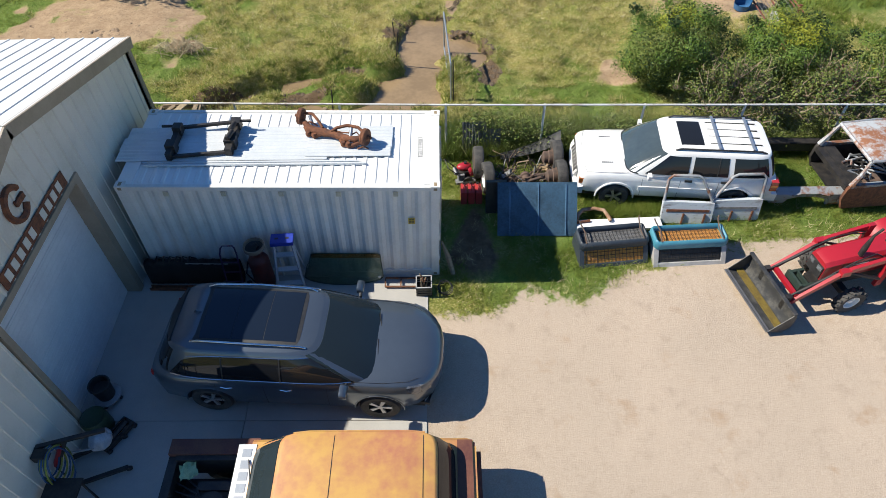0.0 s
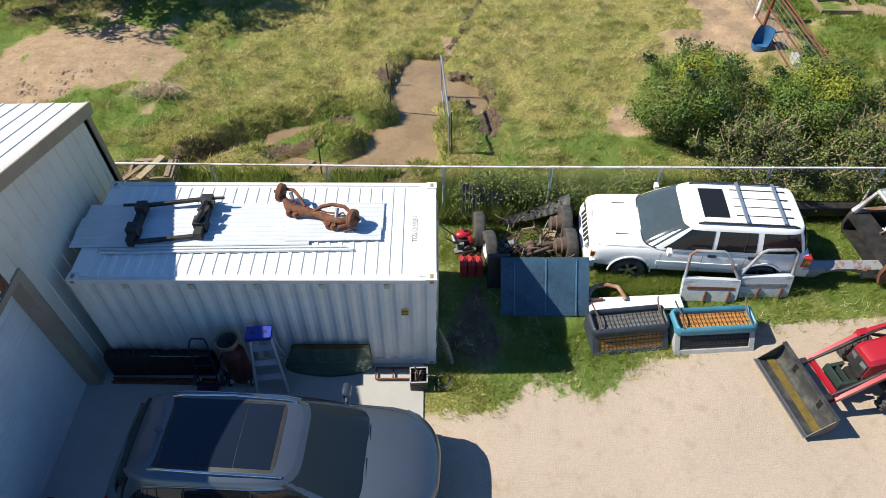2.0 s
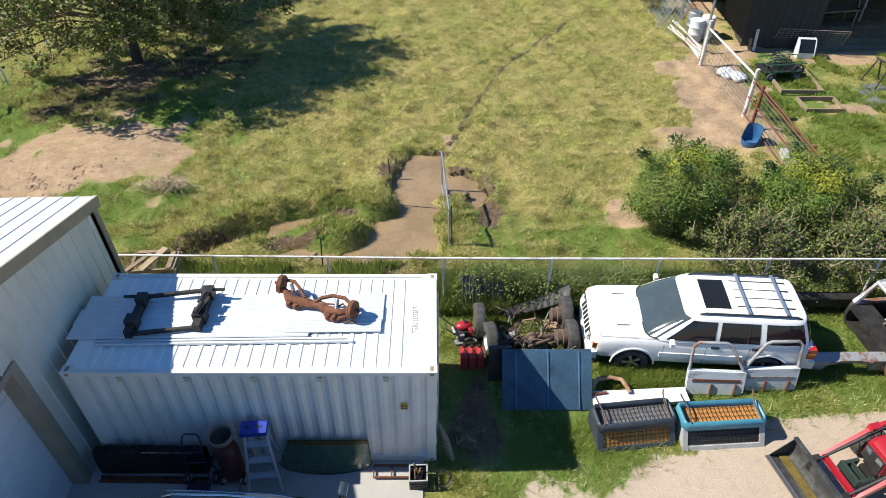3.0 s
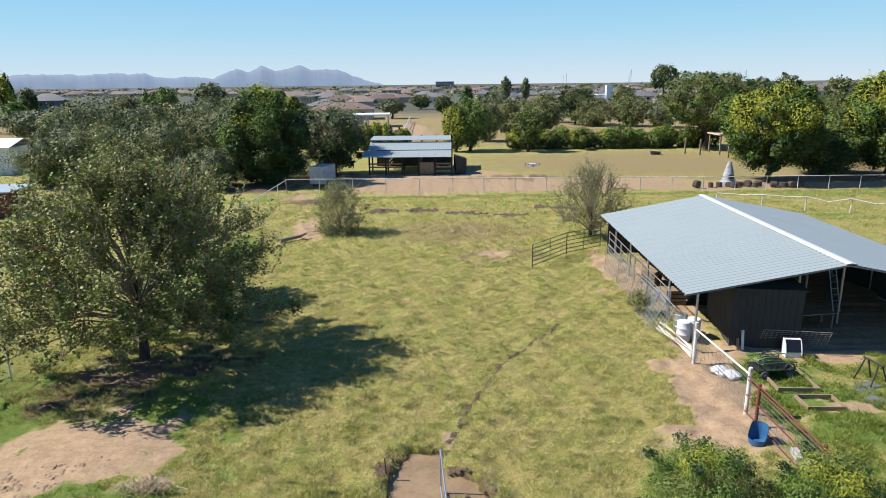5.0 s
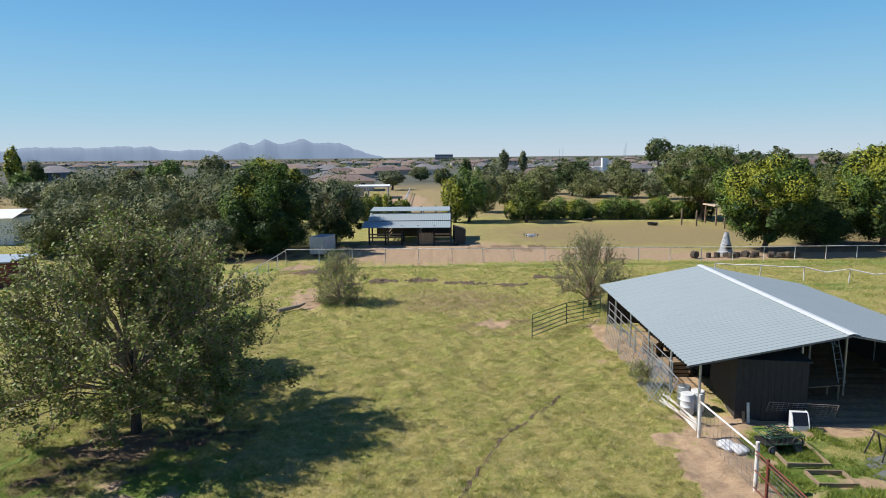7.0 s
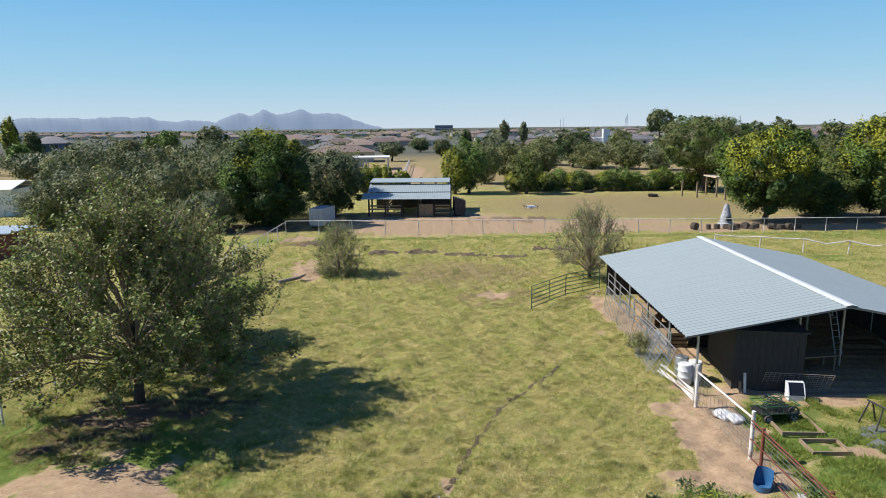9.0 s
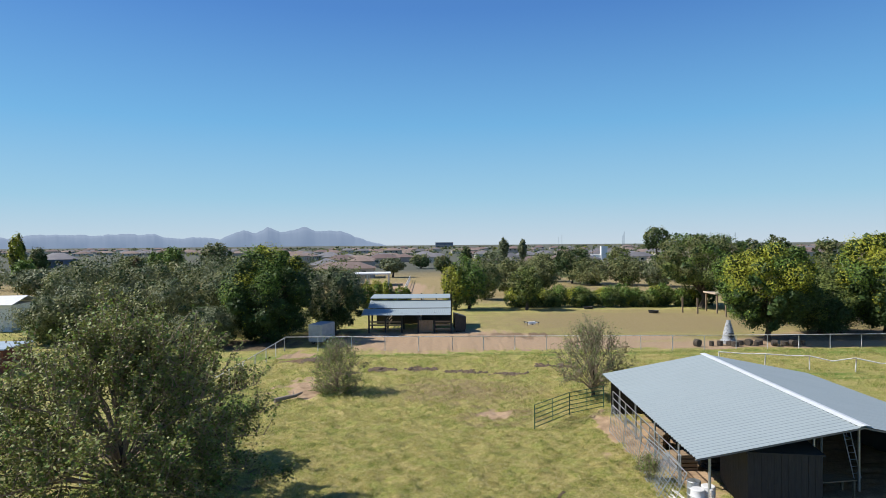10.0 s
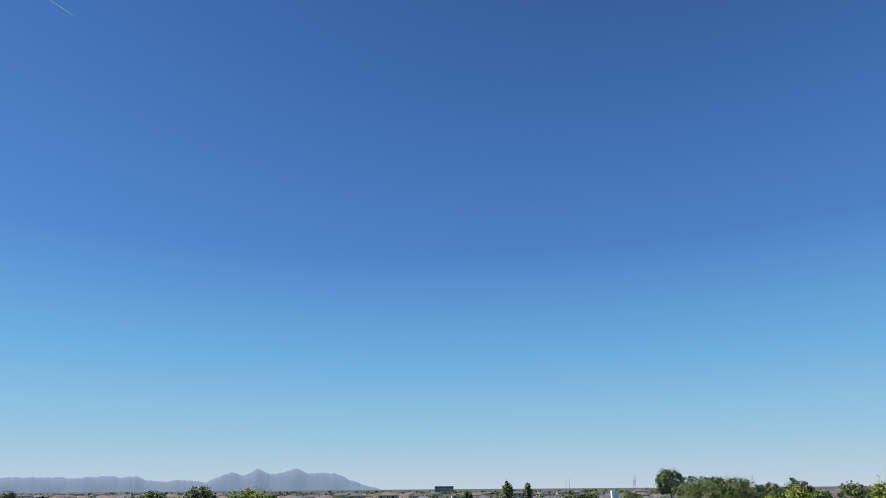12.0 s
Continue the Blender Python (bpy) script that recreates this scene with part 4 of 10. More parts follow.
def shoot_tree(name, label, x, y, h, r, base, mats, seed, limbs, shoots, per, leaf, trunk_r, fork, up=0.5, reach=1.5, low=-12, category="tree", lean=(0, 0), broad=0.55):
    """A loose tree: many limbs from a low fork, pale side shoots along them, leaves strung along the shoots."""
    rng = np.random.default_rng(seed)
    top = thing(name, label, category, x, y, 0)
    cz, rz = base + (h - base) * 0.42, (h - base) * 0.58
    bm = bmesh.new()
    rise = 0.38 * h
    tube(bm, [(0, 0, -0.2), (0.04, 0.02, fork * 0.5), (0, 0, fork), (0.05, -0.04, fork + rise * 0.5), (0, 0, fork + rise)], [trunk_r * 1.4, trunk_r, trunk_r * 0.85, trunk_r * 0.5, trunk_r * 0.2], 9)
    part("trunk", bm, BARK, top)
    bm, bt = bmesh.new(), bmesh.new()
    spots = []
    for i in range(limbs):
        a = 2 * math.pi * (i * 0.381966 + rng.uniform(-0.04, 0.04))
        el = radians(low + (86 - low) * ((i + 0.5) / limbs) ** 1.2)
        k = rng.uniform(0.72, 1.0) * (1 + 0.10 * math.sin(3 * a + 1.0) * math.cos(el))
        e = Vector((r * math.cos(el) * math.cos(a) * k + lean[0], r * math.cos(el) * math.sin(a) * k + lean[1], cz + rz * math.sin(el) * k - 0.25 * (cz - base) * math.cos(el)))
        e.z = max(e.z, base)
        s = Vector((0, 0, fork * rng.uniform(0.75, 1.0) + max(0.0, el) / 1.5 * rise * rng.uniform(0.3, 1.0)))
        m1 = s.lerp(e, 0.35) + Vector((rng.normal() * 0.03 * r, rng.normal() * 0.03 * r, 0.06 * h))
        m2 = s.lerp(e, 0.7) + Vector((rng.normal() * 0.04 * r, rng.normal() * 0.04 * r, 0.05 * h))
        path = [s, m1, m2, e]
        tube(bm, path, [trunk_r * 0.27, trunk_r * 0.19, trunk_r * 0.12, trunk_r * 0.05], 5)
        out = (e - s).normalized()
        for _ in range(shoots):
            f = rng.uniform(0.28, 1.0) ** 0.7 * 2.999
            j = int(f)
            b = path[j].lerp(path[j + 1], f - j)
            d = (out * 0.45 + Vector(rng.normal(size=3)) * 0.55 + Vector((0, 0, up))).normalized()
            n = reach * rng.uniform(0.35, 1.0) * (0.8 + 0.4 * max(out.z, 0))
            mid = b + d * n * 0.5 + Vector(rng.normal(size=3)) * 0.05
            tip = b + d * n + Vector((0, 0, 0.12 * n))
            tube(bt, [b, mid, tip], [0.02 + 0.006 * reach, 0.014, 0.006], 3)
            g = rng.uniform(0.15, 1.05, int(per * rng.uniform(0.4, 1.4)))
            pb, pm, pt_ = np.array(b), np.array(mid), np.array(tip)
            line = np.where(g[:, None] < 0.5, pb + (pm - pb) * g[:, None] * 2, pm + (pt_ - pm) * (g[:, None] * 2 - 1))
            spots.append(line + rng.normal(size=line.shape) * 0.10 * reach ** 0.5)
    tagged(part("limb", bm, TWIG, top, "pale brown forking limbs"), kind="stuff")
    tagged(part("twig", bt, TWIG, top), kind="stuff")
    spots = np.concatenate(spots)
    spots[:, 2] = np.maximum(spots[:, 2], 0.1)
    rng.shuffle(spots)
    tot, at = sum(w for _, w in mats), 0
    for mm, w in mats:
        n = int(len(spots) * w / tot)
        leaves_mesh("crown", spots[at:at + n], leaf, mm, top, rng, broad=broad, face=0.7)
        at += n
    return top


BT = [(LEAF_TREE, 5.6), (LEAF_BRIGHT, 1.3), (LEAF_DRY, 1.1)]
shoot_tree("paddock_tree", "broad green paddock tree with loose upright shoots and pale twigs", -12.0, 18.2, 8.0, 6.05, 0.3, BT, 3, 96, 16, 52, 0.064, 0.17, 1.9, 0.95, 1.5, -24, lean=(-0.1, 0), broad=0.7)
# smaller tree added behind the broad one to cast the second shadow lobe
shoot_tree("paddock_tree", "smaller green tree with pale twigs added behind for its shadow", -12.9, 25.4, 5.8, 2.9, 0.4, BT, 4, 44, 10, 28, 0.075, 0.14, 1.3, 0.8, 1.2, -20, broad=0.78)
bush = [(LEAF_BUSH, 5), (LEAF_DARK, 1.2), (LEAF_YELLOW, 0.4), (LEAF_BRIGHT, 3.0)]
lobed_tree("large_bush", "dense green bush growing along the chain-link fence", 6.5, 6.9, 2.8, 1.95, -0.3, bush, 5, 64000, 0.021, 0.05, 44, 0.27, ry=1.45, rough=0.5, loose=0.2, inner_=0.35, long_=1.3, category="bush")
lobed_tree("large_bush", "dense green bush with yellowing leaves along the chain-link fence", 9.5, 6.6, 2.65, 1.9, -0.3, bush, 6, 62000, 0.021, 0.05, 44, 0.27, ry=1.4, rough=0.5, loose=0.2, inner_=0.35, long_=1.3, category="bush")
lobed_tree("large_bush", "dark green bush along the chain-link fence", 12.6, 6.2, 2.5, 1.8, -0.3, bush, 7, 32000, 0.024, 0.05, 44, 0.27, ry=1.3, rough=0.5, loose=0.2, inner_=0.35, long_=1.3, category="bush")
dark_bush = [(LEAF_DARK, 2), (LEAF_BUSH, 5), (LEAF_DRY, 0.6)]
for i, (x, y, h, r) in enumerate(((7.6, 5.1, 1.7, 1.7), (9.9, 4.95, 1.75, 1.7), (12.2, 4.9, 1.7, 1.6))):
    shoot_tree("fence_bush", "tangled dark green bush leaning on the chain-link fence", x, y, h, r, 0.1, dark_bush, 60 + i, 30, 9, 40, 0.03, 0.03, 0.2, 0.4, 0.5, 0, "bush")
shoot_tree("sapling", "thin grey-green half-bare sapling at the edge of the paddock", 11.2, 38.6, 5.4, 2.9, 0.5, [(LEAF_GREY, 2), (LEAF_OLIVE, 4), (LEAF_BRIGHT, 1)], 11, 60, 10, 20, 0.058, 0.13, 0.5, 0.6, 1.15, -30)
shoot_tree("shrub", "loose olive shrub with bare upright stems in the paddock", -7.2, 41.0, 3.7, 2.2, -0.4, [(LEAF_OLIVE, 4), (LEAF_BRIGHT, 3)], 12, 70, 8, 20, 0.058, 0.06, 0.05, 0.8, 1.0, -60, "bush")
dead = thing("dead_brush", "tangle of pale dead brush lying in the grass", "brush", -7.9, 9.0, 0.05)
drng = random.Random(15)
bm = bmesh.new()
for i in range(70):
    a, q = drng.uniform(0, 2 * math.pi), drng.uniform(0.25, 1.0)
    p0 = Vector((drng.gauss(0, 0.3), drng.gauss(0, 0.15), drng.uniform(0, 0.1)))
    step = Vector((math.cos(a) * q * 0.8, math.sin(a) * q * 0.45, 0.0))
    tube(bm, [p0, p0 + step * 0.4 + Vector((0, 0, drng.uniform(0.1, 0.32))), p0 + step * 0.75 + Vector((drng.gauss(0, 0.08), drng.gauss(0, 0.08), drng.uniform(0.1, 0.36))), p0 + step + Vector((drng.gauss(0, 0.1), drng.gauss(0, 0.1), drng.uniform(0.02, 0.3)))], [0.014, 0.010, 0.007, 0.003], 5)
tagged(part("brushwood", bm, mat("bleached twigs", (0.50, 0.42, 0.28), 0.85, 0, (0.40, 0.33, 0.21), 6, 40, 0.2), dead), kind="stuff")
shoot_tree("weed_bush", "green weeds growing through the leaning livestock panels", 9.85, 22.6, 1.0, 0.7, 0.05, [(LEAF_OLIVE, 3), (LEAF_BRIGHT, 2)], 14, 18, 6, 18, 0.04, 0.03, 0.1, 1.0, 0.4, 4, "bush")
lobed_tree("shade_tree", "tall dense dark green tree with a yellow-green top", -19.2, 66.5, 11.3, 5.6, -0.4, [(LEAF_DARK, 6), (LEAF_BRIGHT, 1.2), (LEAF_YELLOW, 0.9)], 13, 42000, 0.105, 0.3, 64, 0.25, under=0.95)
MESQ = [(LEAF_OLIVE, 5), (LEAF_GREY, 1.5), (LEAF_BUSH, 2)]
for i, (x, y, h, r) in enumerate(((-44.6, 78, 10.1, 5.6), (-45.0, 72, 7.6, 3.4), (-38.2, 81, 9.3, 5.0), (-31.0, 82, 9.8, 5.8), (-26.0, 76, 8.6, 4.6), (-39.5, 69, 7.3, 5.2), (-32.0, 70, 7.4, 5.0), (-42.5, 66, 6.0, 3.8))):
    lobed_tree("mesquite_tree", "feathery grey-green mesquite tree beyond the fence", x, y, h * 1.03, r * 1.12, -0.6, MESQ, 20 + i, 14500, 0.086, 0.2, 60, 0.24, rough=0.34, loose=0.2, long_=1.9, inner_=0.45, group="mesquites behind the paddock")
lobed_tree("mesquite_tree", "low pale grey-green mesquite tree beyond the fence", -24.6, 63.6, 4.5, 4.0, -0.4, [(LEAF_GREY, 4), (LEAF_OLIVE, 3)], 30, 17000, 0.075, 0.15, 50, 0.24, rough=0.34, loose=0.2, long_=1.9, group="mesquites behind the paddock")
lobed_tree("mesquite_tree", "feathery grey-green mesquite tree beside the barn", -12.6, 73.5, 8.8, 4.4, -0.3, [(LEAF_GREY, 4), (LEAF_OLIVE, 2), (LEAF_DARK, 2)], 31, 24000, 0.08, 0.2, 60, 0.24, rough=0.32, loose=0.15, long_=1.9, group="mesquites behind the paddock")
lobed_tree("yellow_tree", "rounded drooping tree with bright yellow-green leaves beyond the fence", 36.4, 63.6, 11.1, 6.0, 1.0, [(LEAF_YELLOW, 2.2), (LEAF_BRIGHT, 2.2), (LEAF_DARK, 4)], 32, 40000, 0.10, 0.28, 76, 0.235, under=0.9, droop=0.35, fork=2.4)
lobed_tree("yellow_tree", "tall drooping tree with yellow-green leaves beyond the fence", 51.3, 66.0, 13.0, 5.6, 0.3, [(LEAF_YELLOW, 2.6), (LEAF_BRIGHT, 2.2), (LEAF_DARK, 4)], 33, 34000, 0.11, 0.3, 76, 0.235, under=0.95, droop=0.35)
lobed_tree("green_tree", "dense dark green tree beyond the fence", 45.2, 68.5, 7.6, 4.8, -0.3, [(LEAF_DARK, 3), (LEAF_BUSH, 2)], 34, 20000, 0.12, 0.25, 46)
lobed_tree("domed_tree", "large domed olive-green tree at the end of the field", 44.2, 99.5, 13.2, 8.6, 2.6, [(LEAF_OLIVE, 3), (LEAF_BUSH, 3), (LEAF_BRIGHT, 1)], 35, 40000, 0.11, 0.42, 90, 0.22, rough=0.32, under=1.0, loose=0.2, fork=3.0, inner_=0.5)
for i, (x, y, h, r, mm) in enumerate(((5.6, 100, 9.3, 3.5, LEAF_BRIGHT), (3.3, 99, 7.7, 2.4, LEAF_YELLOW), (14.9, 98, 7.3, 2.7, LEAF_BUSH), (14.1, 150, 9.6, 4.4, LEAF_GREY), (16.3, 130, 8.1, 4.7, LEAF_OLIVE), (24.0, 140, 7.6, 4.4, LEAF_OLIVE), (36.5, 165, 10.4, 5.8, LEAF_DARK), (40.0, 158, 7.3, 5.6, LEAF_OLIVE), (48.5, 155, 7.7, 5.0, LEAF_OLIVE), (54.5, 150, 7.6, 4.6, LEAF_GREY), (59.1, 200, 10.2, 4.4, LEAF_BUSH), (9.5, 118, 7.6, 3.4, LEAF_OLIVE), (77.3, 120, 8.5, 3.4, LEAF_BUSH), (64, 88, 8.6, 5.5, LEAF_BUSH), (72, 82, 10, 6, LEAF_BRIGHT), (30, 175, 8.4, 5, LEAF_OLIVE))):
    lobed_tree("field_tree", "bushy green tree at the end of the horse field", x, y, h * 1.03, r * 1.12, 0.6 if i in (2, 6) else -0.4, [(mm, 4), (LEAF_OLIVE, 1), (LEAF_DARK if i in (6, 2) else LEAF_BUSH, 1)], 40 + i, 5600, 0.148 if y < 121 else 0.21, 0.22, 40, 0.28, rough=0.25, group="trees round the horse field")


def leaf_band(name, label, boxes, count, size, mats, seed, kind="stuff"):
    rng = np.random.default_rng(seed)
    top = thing(name, label, "hedge")
    tagged(top, kind=kind)
    tot = sum(w for _, w in mats)
    for mm, w in mats:
        ps = []
        for x0, x1, y0, y1, h in boxes:
            kk = int(count * w / tot / len(boxes))
            x = rng.uniform(x0, x1, kk)
            y = y0 + (y1 - y0) * rng.random(kk)
            hh = h * (0.72 + 0.28 * np.sin(x * 0.9 + 2 * np.sin(x * 0.37)) * np.sin(x * 0.23 + y * 0.1))
            z = hh * rng.random(kk) ** 0.6
            ps.append(np.stack([x, y, z], 1))
        leaves_mesh("foliage", np.concatenate(ps), size, mm, top, rng)
    return top


for i in range(21):
    lobed_tree("hedge_shrub", "rounded shrub with yellow-green top in the hedge behind the horse field", 13.5 + i * 1.62 + 0.4 * math.sin(i * 2.3), 102.3 + 0.6 * math.sin(i * 1.7), 3.8 + 0.4 * math.sin(i * 1.31) + 0.25 * math.sin(i * 2.9), 2.2, -0.6, [(LEAF_BUSH, 3), (LEAF_BRIGHT if i % 3 else LEAF_YELLOW, 2.4), (LEAF_DARK, 2.4)], 500 + i, 2700, 0.13, 0.08, 26, 0.32, rough=0.28, category="shrub", group="hedge behind the horse field")
for i, (x, y, h, r) in enumerate(((-11.5, 100, 5.0, 1.5), (-9.6, 100.5, 5.3, 1.6), (-7.9, 100, 5.1, 1.4), (-6.0, 99.5, 4.2, 1.2), (-4.8, 100.5, 4.1, 1.1), (-13.5, 99.5, 4.8, 1.6))):
    lobed_tree("oleander", "yellow-green oleander shrub behind the barn", x, y, h, r, -0.5, [(LEAF_YELLOW, 2), (LEAF_BRIGHT, 2), (LEAF_OLIVE, 2)], 540 + i, 3000, 0.12, 0.06, 22, 0.34, category="shrub", group="oleanders behind the barn")

leaf_band("mesquite_thicket", "low tangled olive thicket under the mesquites", [(-50, -20, 66, 74, 4.0), (-24, -15.5, 70, 76, 3.0)], 22000, 0.10, [(LEAF_OLIVE, 3), (LEAF_DARK, 1.5), (LEAF_GREY, 2)], 73)
leaf_band("mesquite_thicket", "dark undergrowth beyond the yellow trees", [(44, 75, 68, 78, 3.6)], 9000, 0.12, [(LEAF_OLIVE, 2), (LEAF_DARK, 3)], 74)


# ---- the open shed ----
shed = thing("open_animal_shed", "open-sided pole shed with pale corrugated metal gable roof", "shed", 10.17, 18.04, 0, -2.0)
SE, SR, SL, SW = 2.50, 3.74, 16.3, 6.45
for sgn in (0, 1):
    # two roof slopes of corrugated sheets, in the shed's own axes: x across, y along the ridge
    xa, xb = (0.0, SW) if sgn == 0 else (2 * SW, SW)
    for i in range(17):
        y0, y1 = i * SL / 17, (i + 1) * SL / 17
        n = 12
        v, f = [], []
        for j in range(n + 1):
            yy = y0 + (y1 - y0) * j / n
            w = 0.045 if j % 4 in (1, 2) else 0.0
            v += [(xa, yy, SE + w), (xb, yy, SR + w)]
            if j:
                q = (2 * j - 2, 2 * j, 2 * j + 1, 2 * j - 1)
                f.append(q if sgn else q[::-1])
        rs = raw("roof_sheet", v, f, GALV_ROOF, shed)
        # valley and one flank of each rib take the darker roofing colour
        rs.data.materials.append(GALV_DARKER)
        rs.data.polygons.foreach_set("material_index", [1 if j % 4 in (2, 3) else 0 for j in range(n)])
bm = bmesh.new()
for sgn in (1, -1):
    a = Matrix.Translation((SW, 0, SR + 0.055)) @ Matrix.Rotation(sgn * math.atan((SR - SE) / SW), 4, "Y")
    box(bm, 0 if sgn > 0 else -0.22, 0.22 if sgn > 0 else 0, -0.05, SL + 0.05, 0.0, 0.02, a)
part("ridge_cap", bm, SHEET, shed)
DARK_STEEL = mat("grey shed steel", (0.22, 0.23, 0.24), 0.55, 0.3, (0.17, 0.17, 0.17), 4, 50, 0.1)
for yy in (0.06, SL - 0.06):
    bm = bmesh.new()
    for sgn in (0, 1):
        xa, xb = (0.0, SW) if sgn == 0 else (2 * SW, SW)
        tube(bm, [(xa, yy, SE - 0.06), (xb, yy, SR - 0.06)], 0.04, 4)
    part("rafter", bm, DARK_STEEL, shed, smooth=None)
for k in range(8):
    for sgn in (0, 1):
        xx = (k + 0.2) / 7.5 * SW
        z = SE + (SR - SE) * (k + 0.2) / 7.5 - 0.08
        bar("purlin", DARK_STEEL, shed, [(xx if sgn == 0 else 2 * SW - xx, 0.1, z), (xx if sgn == 0 else 2 * SW - xx, SL - 0.1, z)], 0.035, 4)
for xx, z, y_ in ((0.62, SE + 0.05, 0.25), (5.2, SR - 0.35, 1.3), (8.1, SR - 0.4, 3.1), (2 * SW - 0.4, SE, 0.9)):
    for j in range(5):
        yy = y_ + j * (SL - 1.6) / 4 * (0.95 if y_ < 3 else 0.78)
        bar("post", GALV, shed, [(xx, yy, -0.2), (xx, yy, z - 0.05)], 0.055)
# dark board cabin under the roof
cab = thing("dark_board_cabin", "dark stained board cabin under the shed roof", "shed", 12.43, 18.51, 0, -10.0)
for i in range(11):
    quick("front_board", DARK_WOOD, cab, (i * 0.245, i * 0.245 + 0.235, 0.0, 0.03, 0.02, 2.55))
for i in range(17):
    quick("side_board", DARK_WOOD, cab, (-0.03, 0.0, i * 0.245, i * 0.245 + 0.235, 0.02, 2.5))
bm = bmesh.new()
box(bm, -0.1, 2.8, -0.08, 4.2, 2.56, 2.62)
part("cabin_roof", bm, DARK_WOOD, cab)
quick("back_boards", DARK_WOOD, cab, (0, 2.7, 4.1, 4.15, 0, 2.5), (2.68, 2.72, 0.03, 4.1, 0, 2.5))
# unseen boards added at the shed's back and far side to darken it
for i in range(13):
    quick("added_back_board", DARK_WOOD, shed, (0.5 + i * 0.95, 1.44 + i * 0.95, SL - 0.35, SL - 0.32, 0.0, 2.2))
for i in range(16):
    quick("side_board", DARK_WOOD, shed, (2 * SW - 0.42, 2 * SW - 0.39, 0.4 + i * 0.98, 1.37 + i * 0.98, 0.0, 2.3))


# ---- vehicles ----
GREY_PAINT = mat("dark grey metallic paint", (0.098, 0.122, 0.150), 0.28, 0.5, (0.086, 0.108, 0.134), 1.2, 60, 0.0, 0.5, coat=1.0)
WHITE_PAINT = mat("white car paint", (0.76, 0.76, 0.75), 0.3, 0, (0.70, 0.69, 0.66), 1.5, 50, 0.0, 0.4, coat=0.5)
ORANGE_PAINT = mat("faded orange paint", (0.55, 0.31, 0.085), 0.5, 0, (0.40, 0.15, 0.085), 1.5, 7, 0.02, 0.44, contrast=0.34, coat=0.15)
OLD_RED = mat("dull dark red paint", (0.10, 0.03, 0.025), 0.6, 0, (0.16, 0.06, 0.035), 3, 40, 0.08)
CHROME = mat("chrome", (0.75, 0.76, 0.78), 0.12, 1.0, (0.65, 0.66, 0.68), 3, 40, 0.0)
ALLOY = mat("alloy rim", (0.55, 0.55, 0.56), 0.35, 0.8, (0.42, 0.42, 0.43), 5, 40, 0.0)
LAMP_CLEAR = mat("clear lamp lens", (0.22, 0.235, 0.25), 0.1, 0.3, (0.08, 0.085, 0.09), 8, 40, 0.0, coat=1.0)
LAMP_RED = mat("red lamp lens", (0.42, 0.02, 0.015), 0.2, 0, (0.34, 0.02, 0.015), 8, 40, 0.0, coat=1.0)
LAMP_AMBER = mat("amber lamp lens", (0.75, 0.20, 0.03), 0.2, 0, (0.6, 0.15, 0.03), 8, 40, 0.0, coat=1.0)
TRIM_BLACK = mat("black trim", (0.02, 0.02, 0.021), 0.45, 0, (0.03, 0.03, 0.03), 6, 60, 0.05)


def boolean_cut(bm, cutters):
    """bm with the closed meshes of cutters taken out of it."""
    bmesh.ops.recalc_face_normals(bm, faces=bm.faces)
    bmesh.ops.recalc_face_normals(cutters, faces=cutters.faces)
    ma, mb = bpy.data.meshes.new("a"), bpy.data.meshes.new("b")
    bm.to_mesh(ma)
    cutters.to_mesh(mb)
    a, b = new("a", ma), new("b", mb)
    md = a.modifiers.new("cut", "BOOLEAN")
    md.operation, md.solver, md.object = "DIFFERENCE", "EXACT", b
    dg = bpy.context.evaluated_depsgraph_get()
    out = bmesh.new()
    me = bpy.data.meshes.new_from_object(a.evaluated_get(dg))
    out.from_mesh(me)
    bpy.data.objects.remove(a)
    bpy.data.objects.remove(b)
    bm.free()
    cutters.free()
    return out


def section(x, hw, zb, zt, crown):
    half = [(0.90, zb), (0.985, zb + 0.10), (1.0, zb + (zt - zb) * 0.45), (0.995, zb + (zt - zb) * 0.72), (0.965, zt - 0.06), (0.90, zt - 0.005), (0.6, zt + crown * 0.7), (0.25, zt + crown)]
    return [(x, -hw * f, z) for f, z in half] + [(x, hw * f, z) for f, z in half[::-1]]


def at_station(stations, x):
    xs = [s[0] for s in stations]
    return [float(np.interp(x, xs, [s[j] for s in stations])) for j in range(1, 5)]


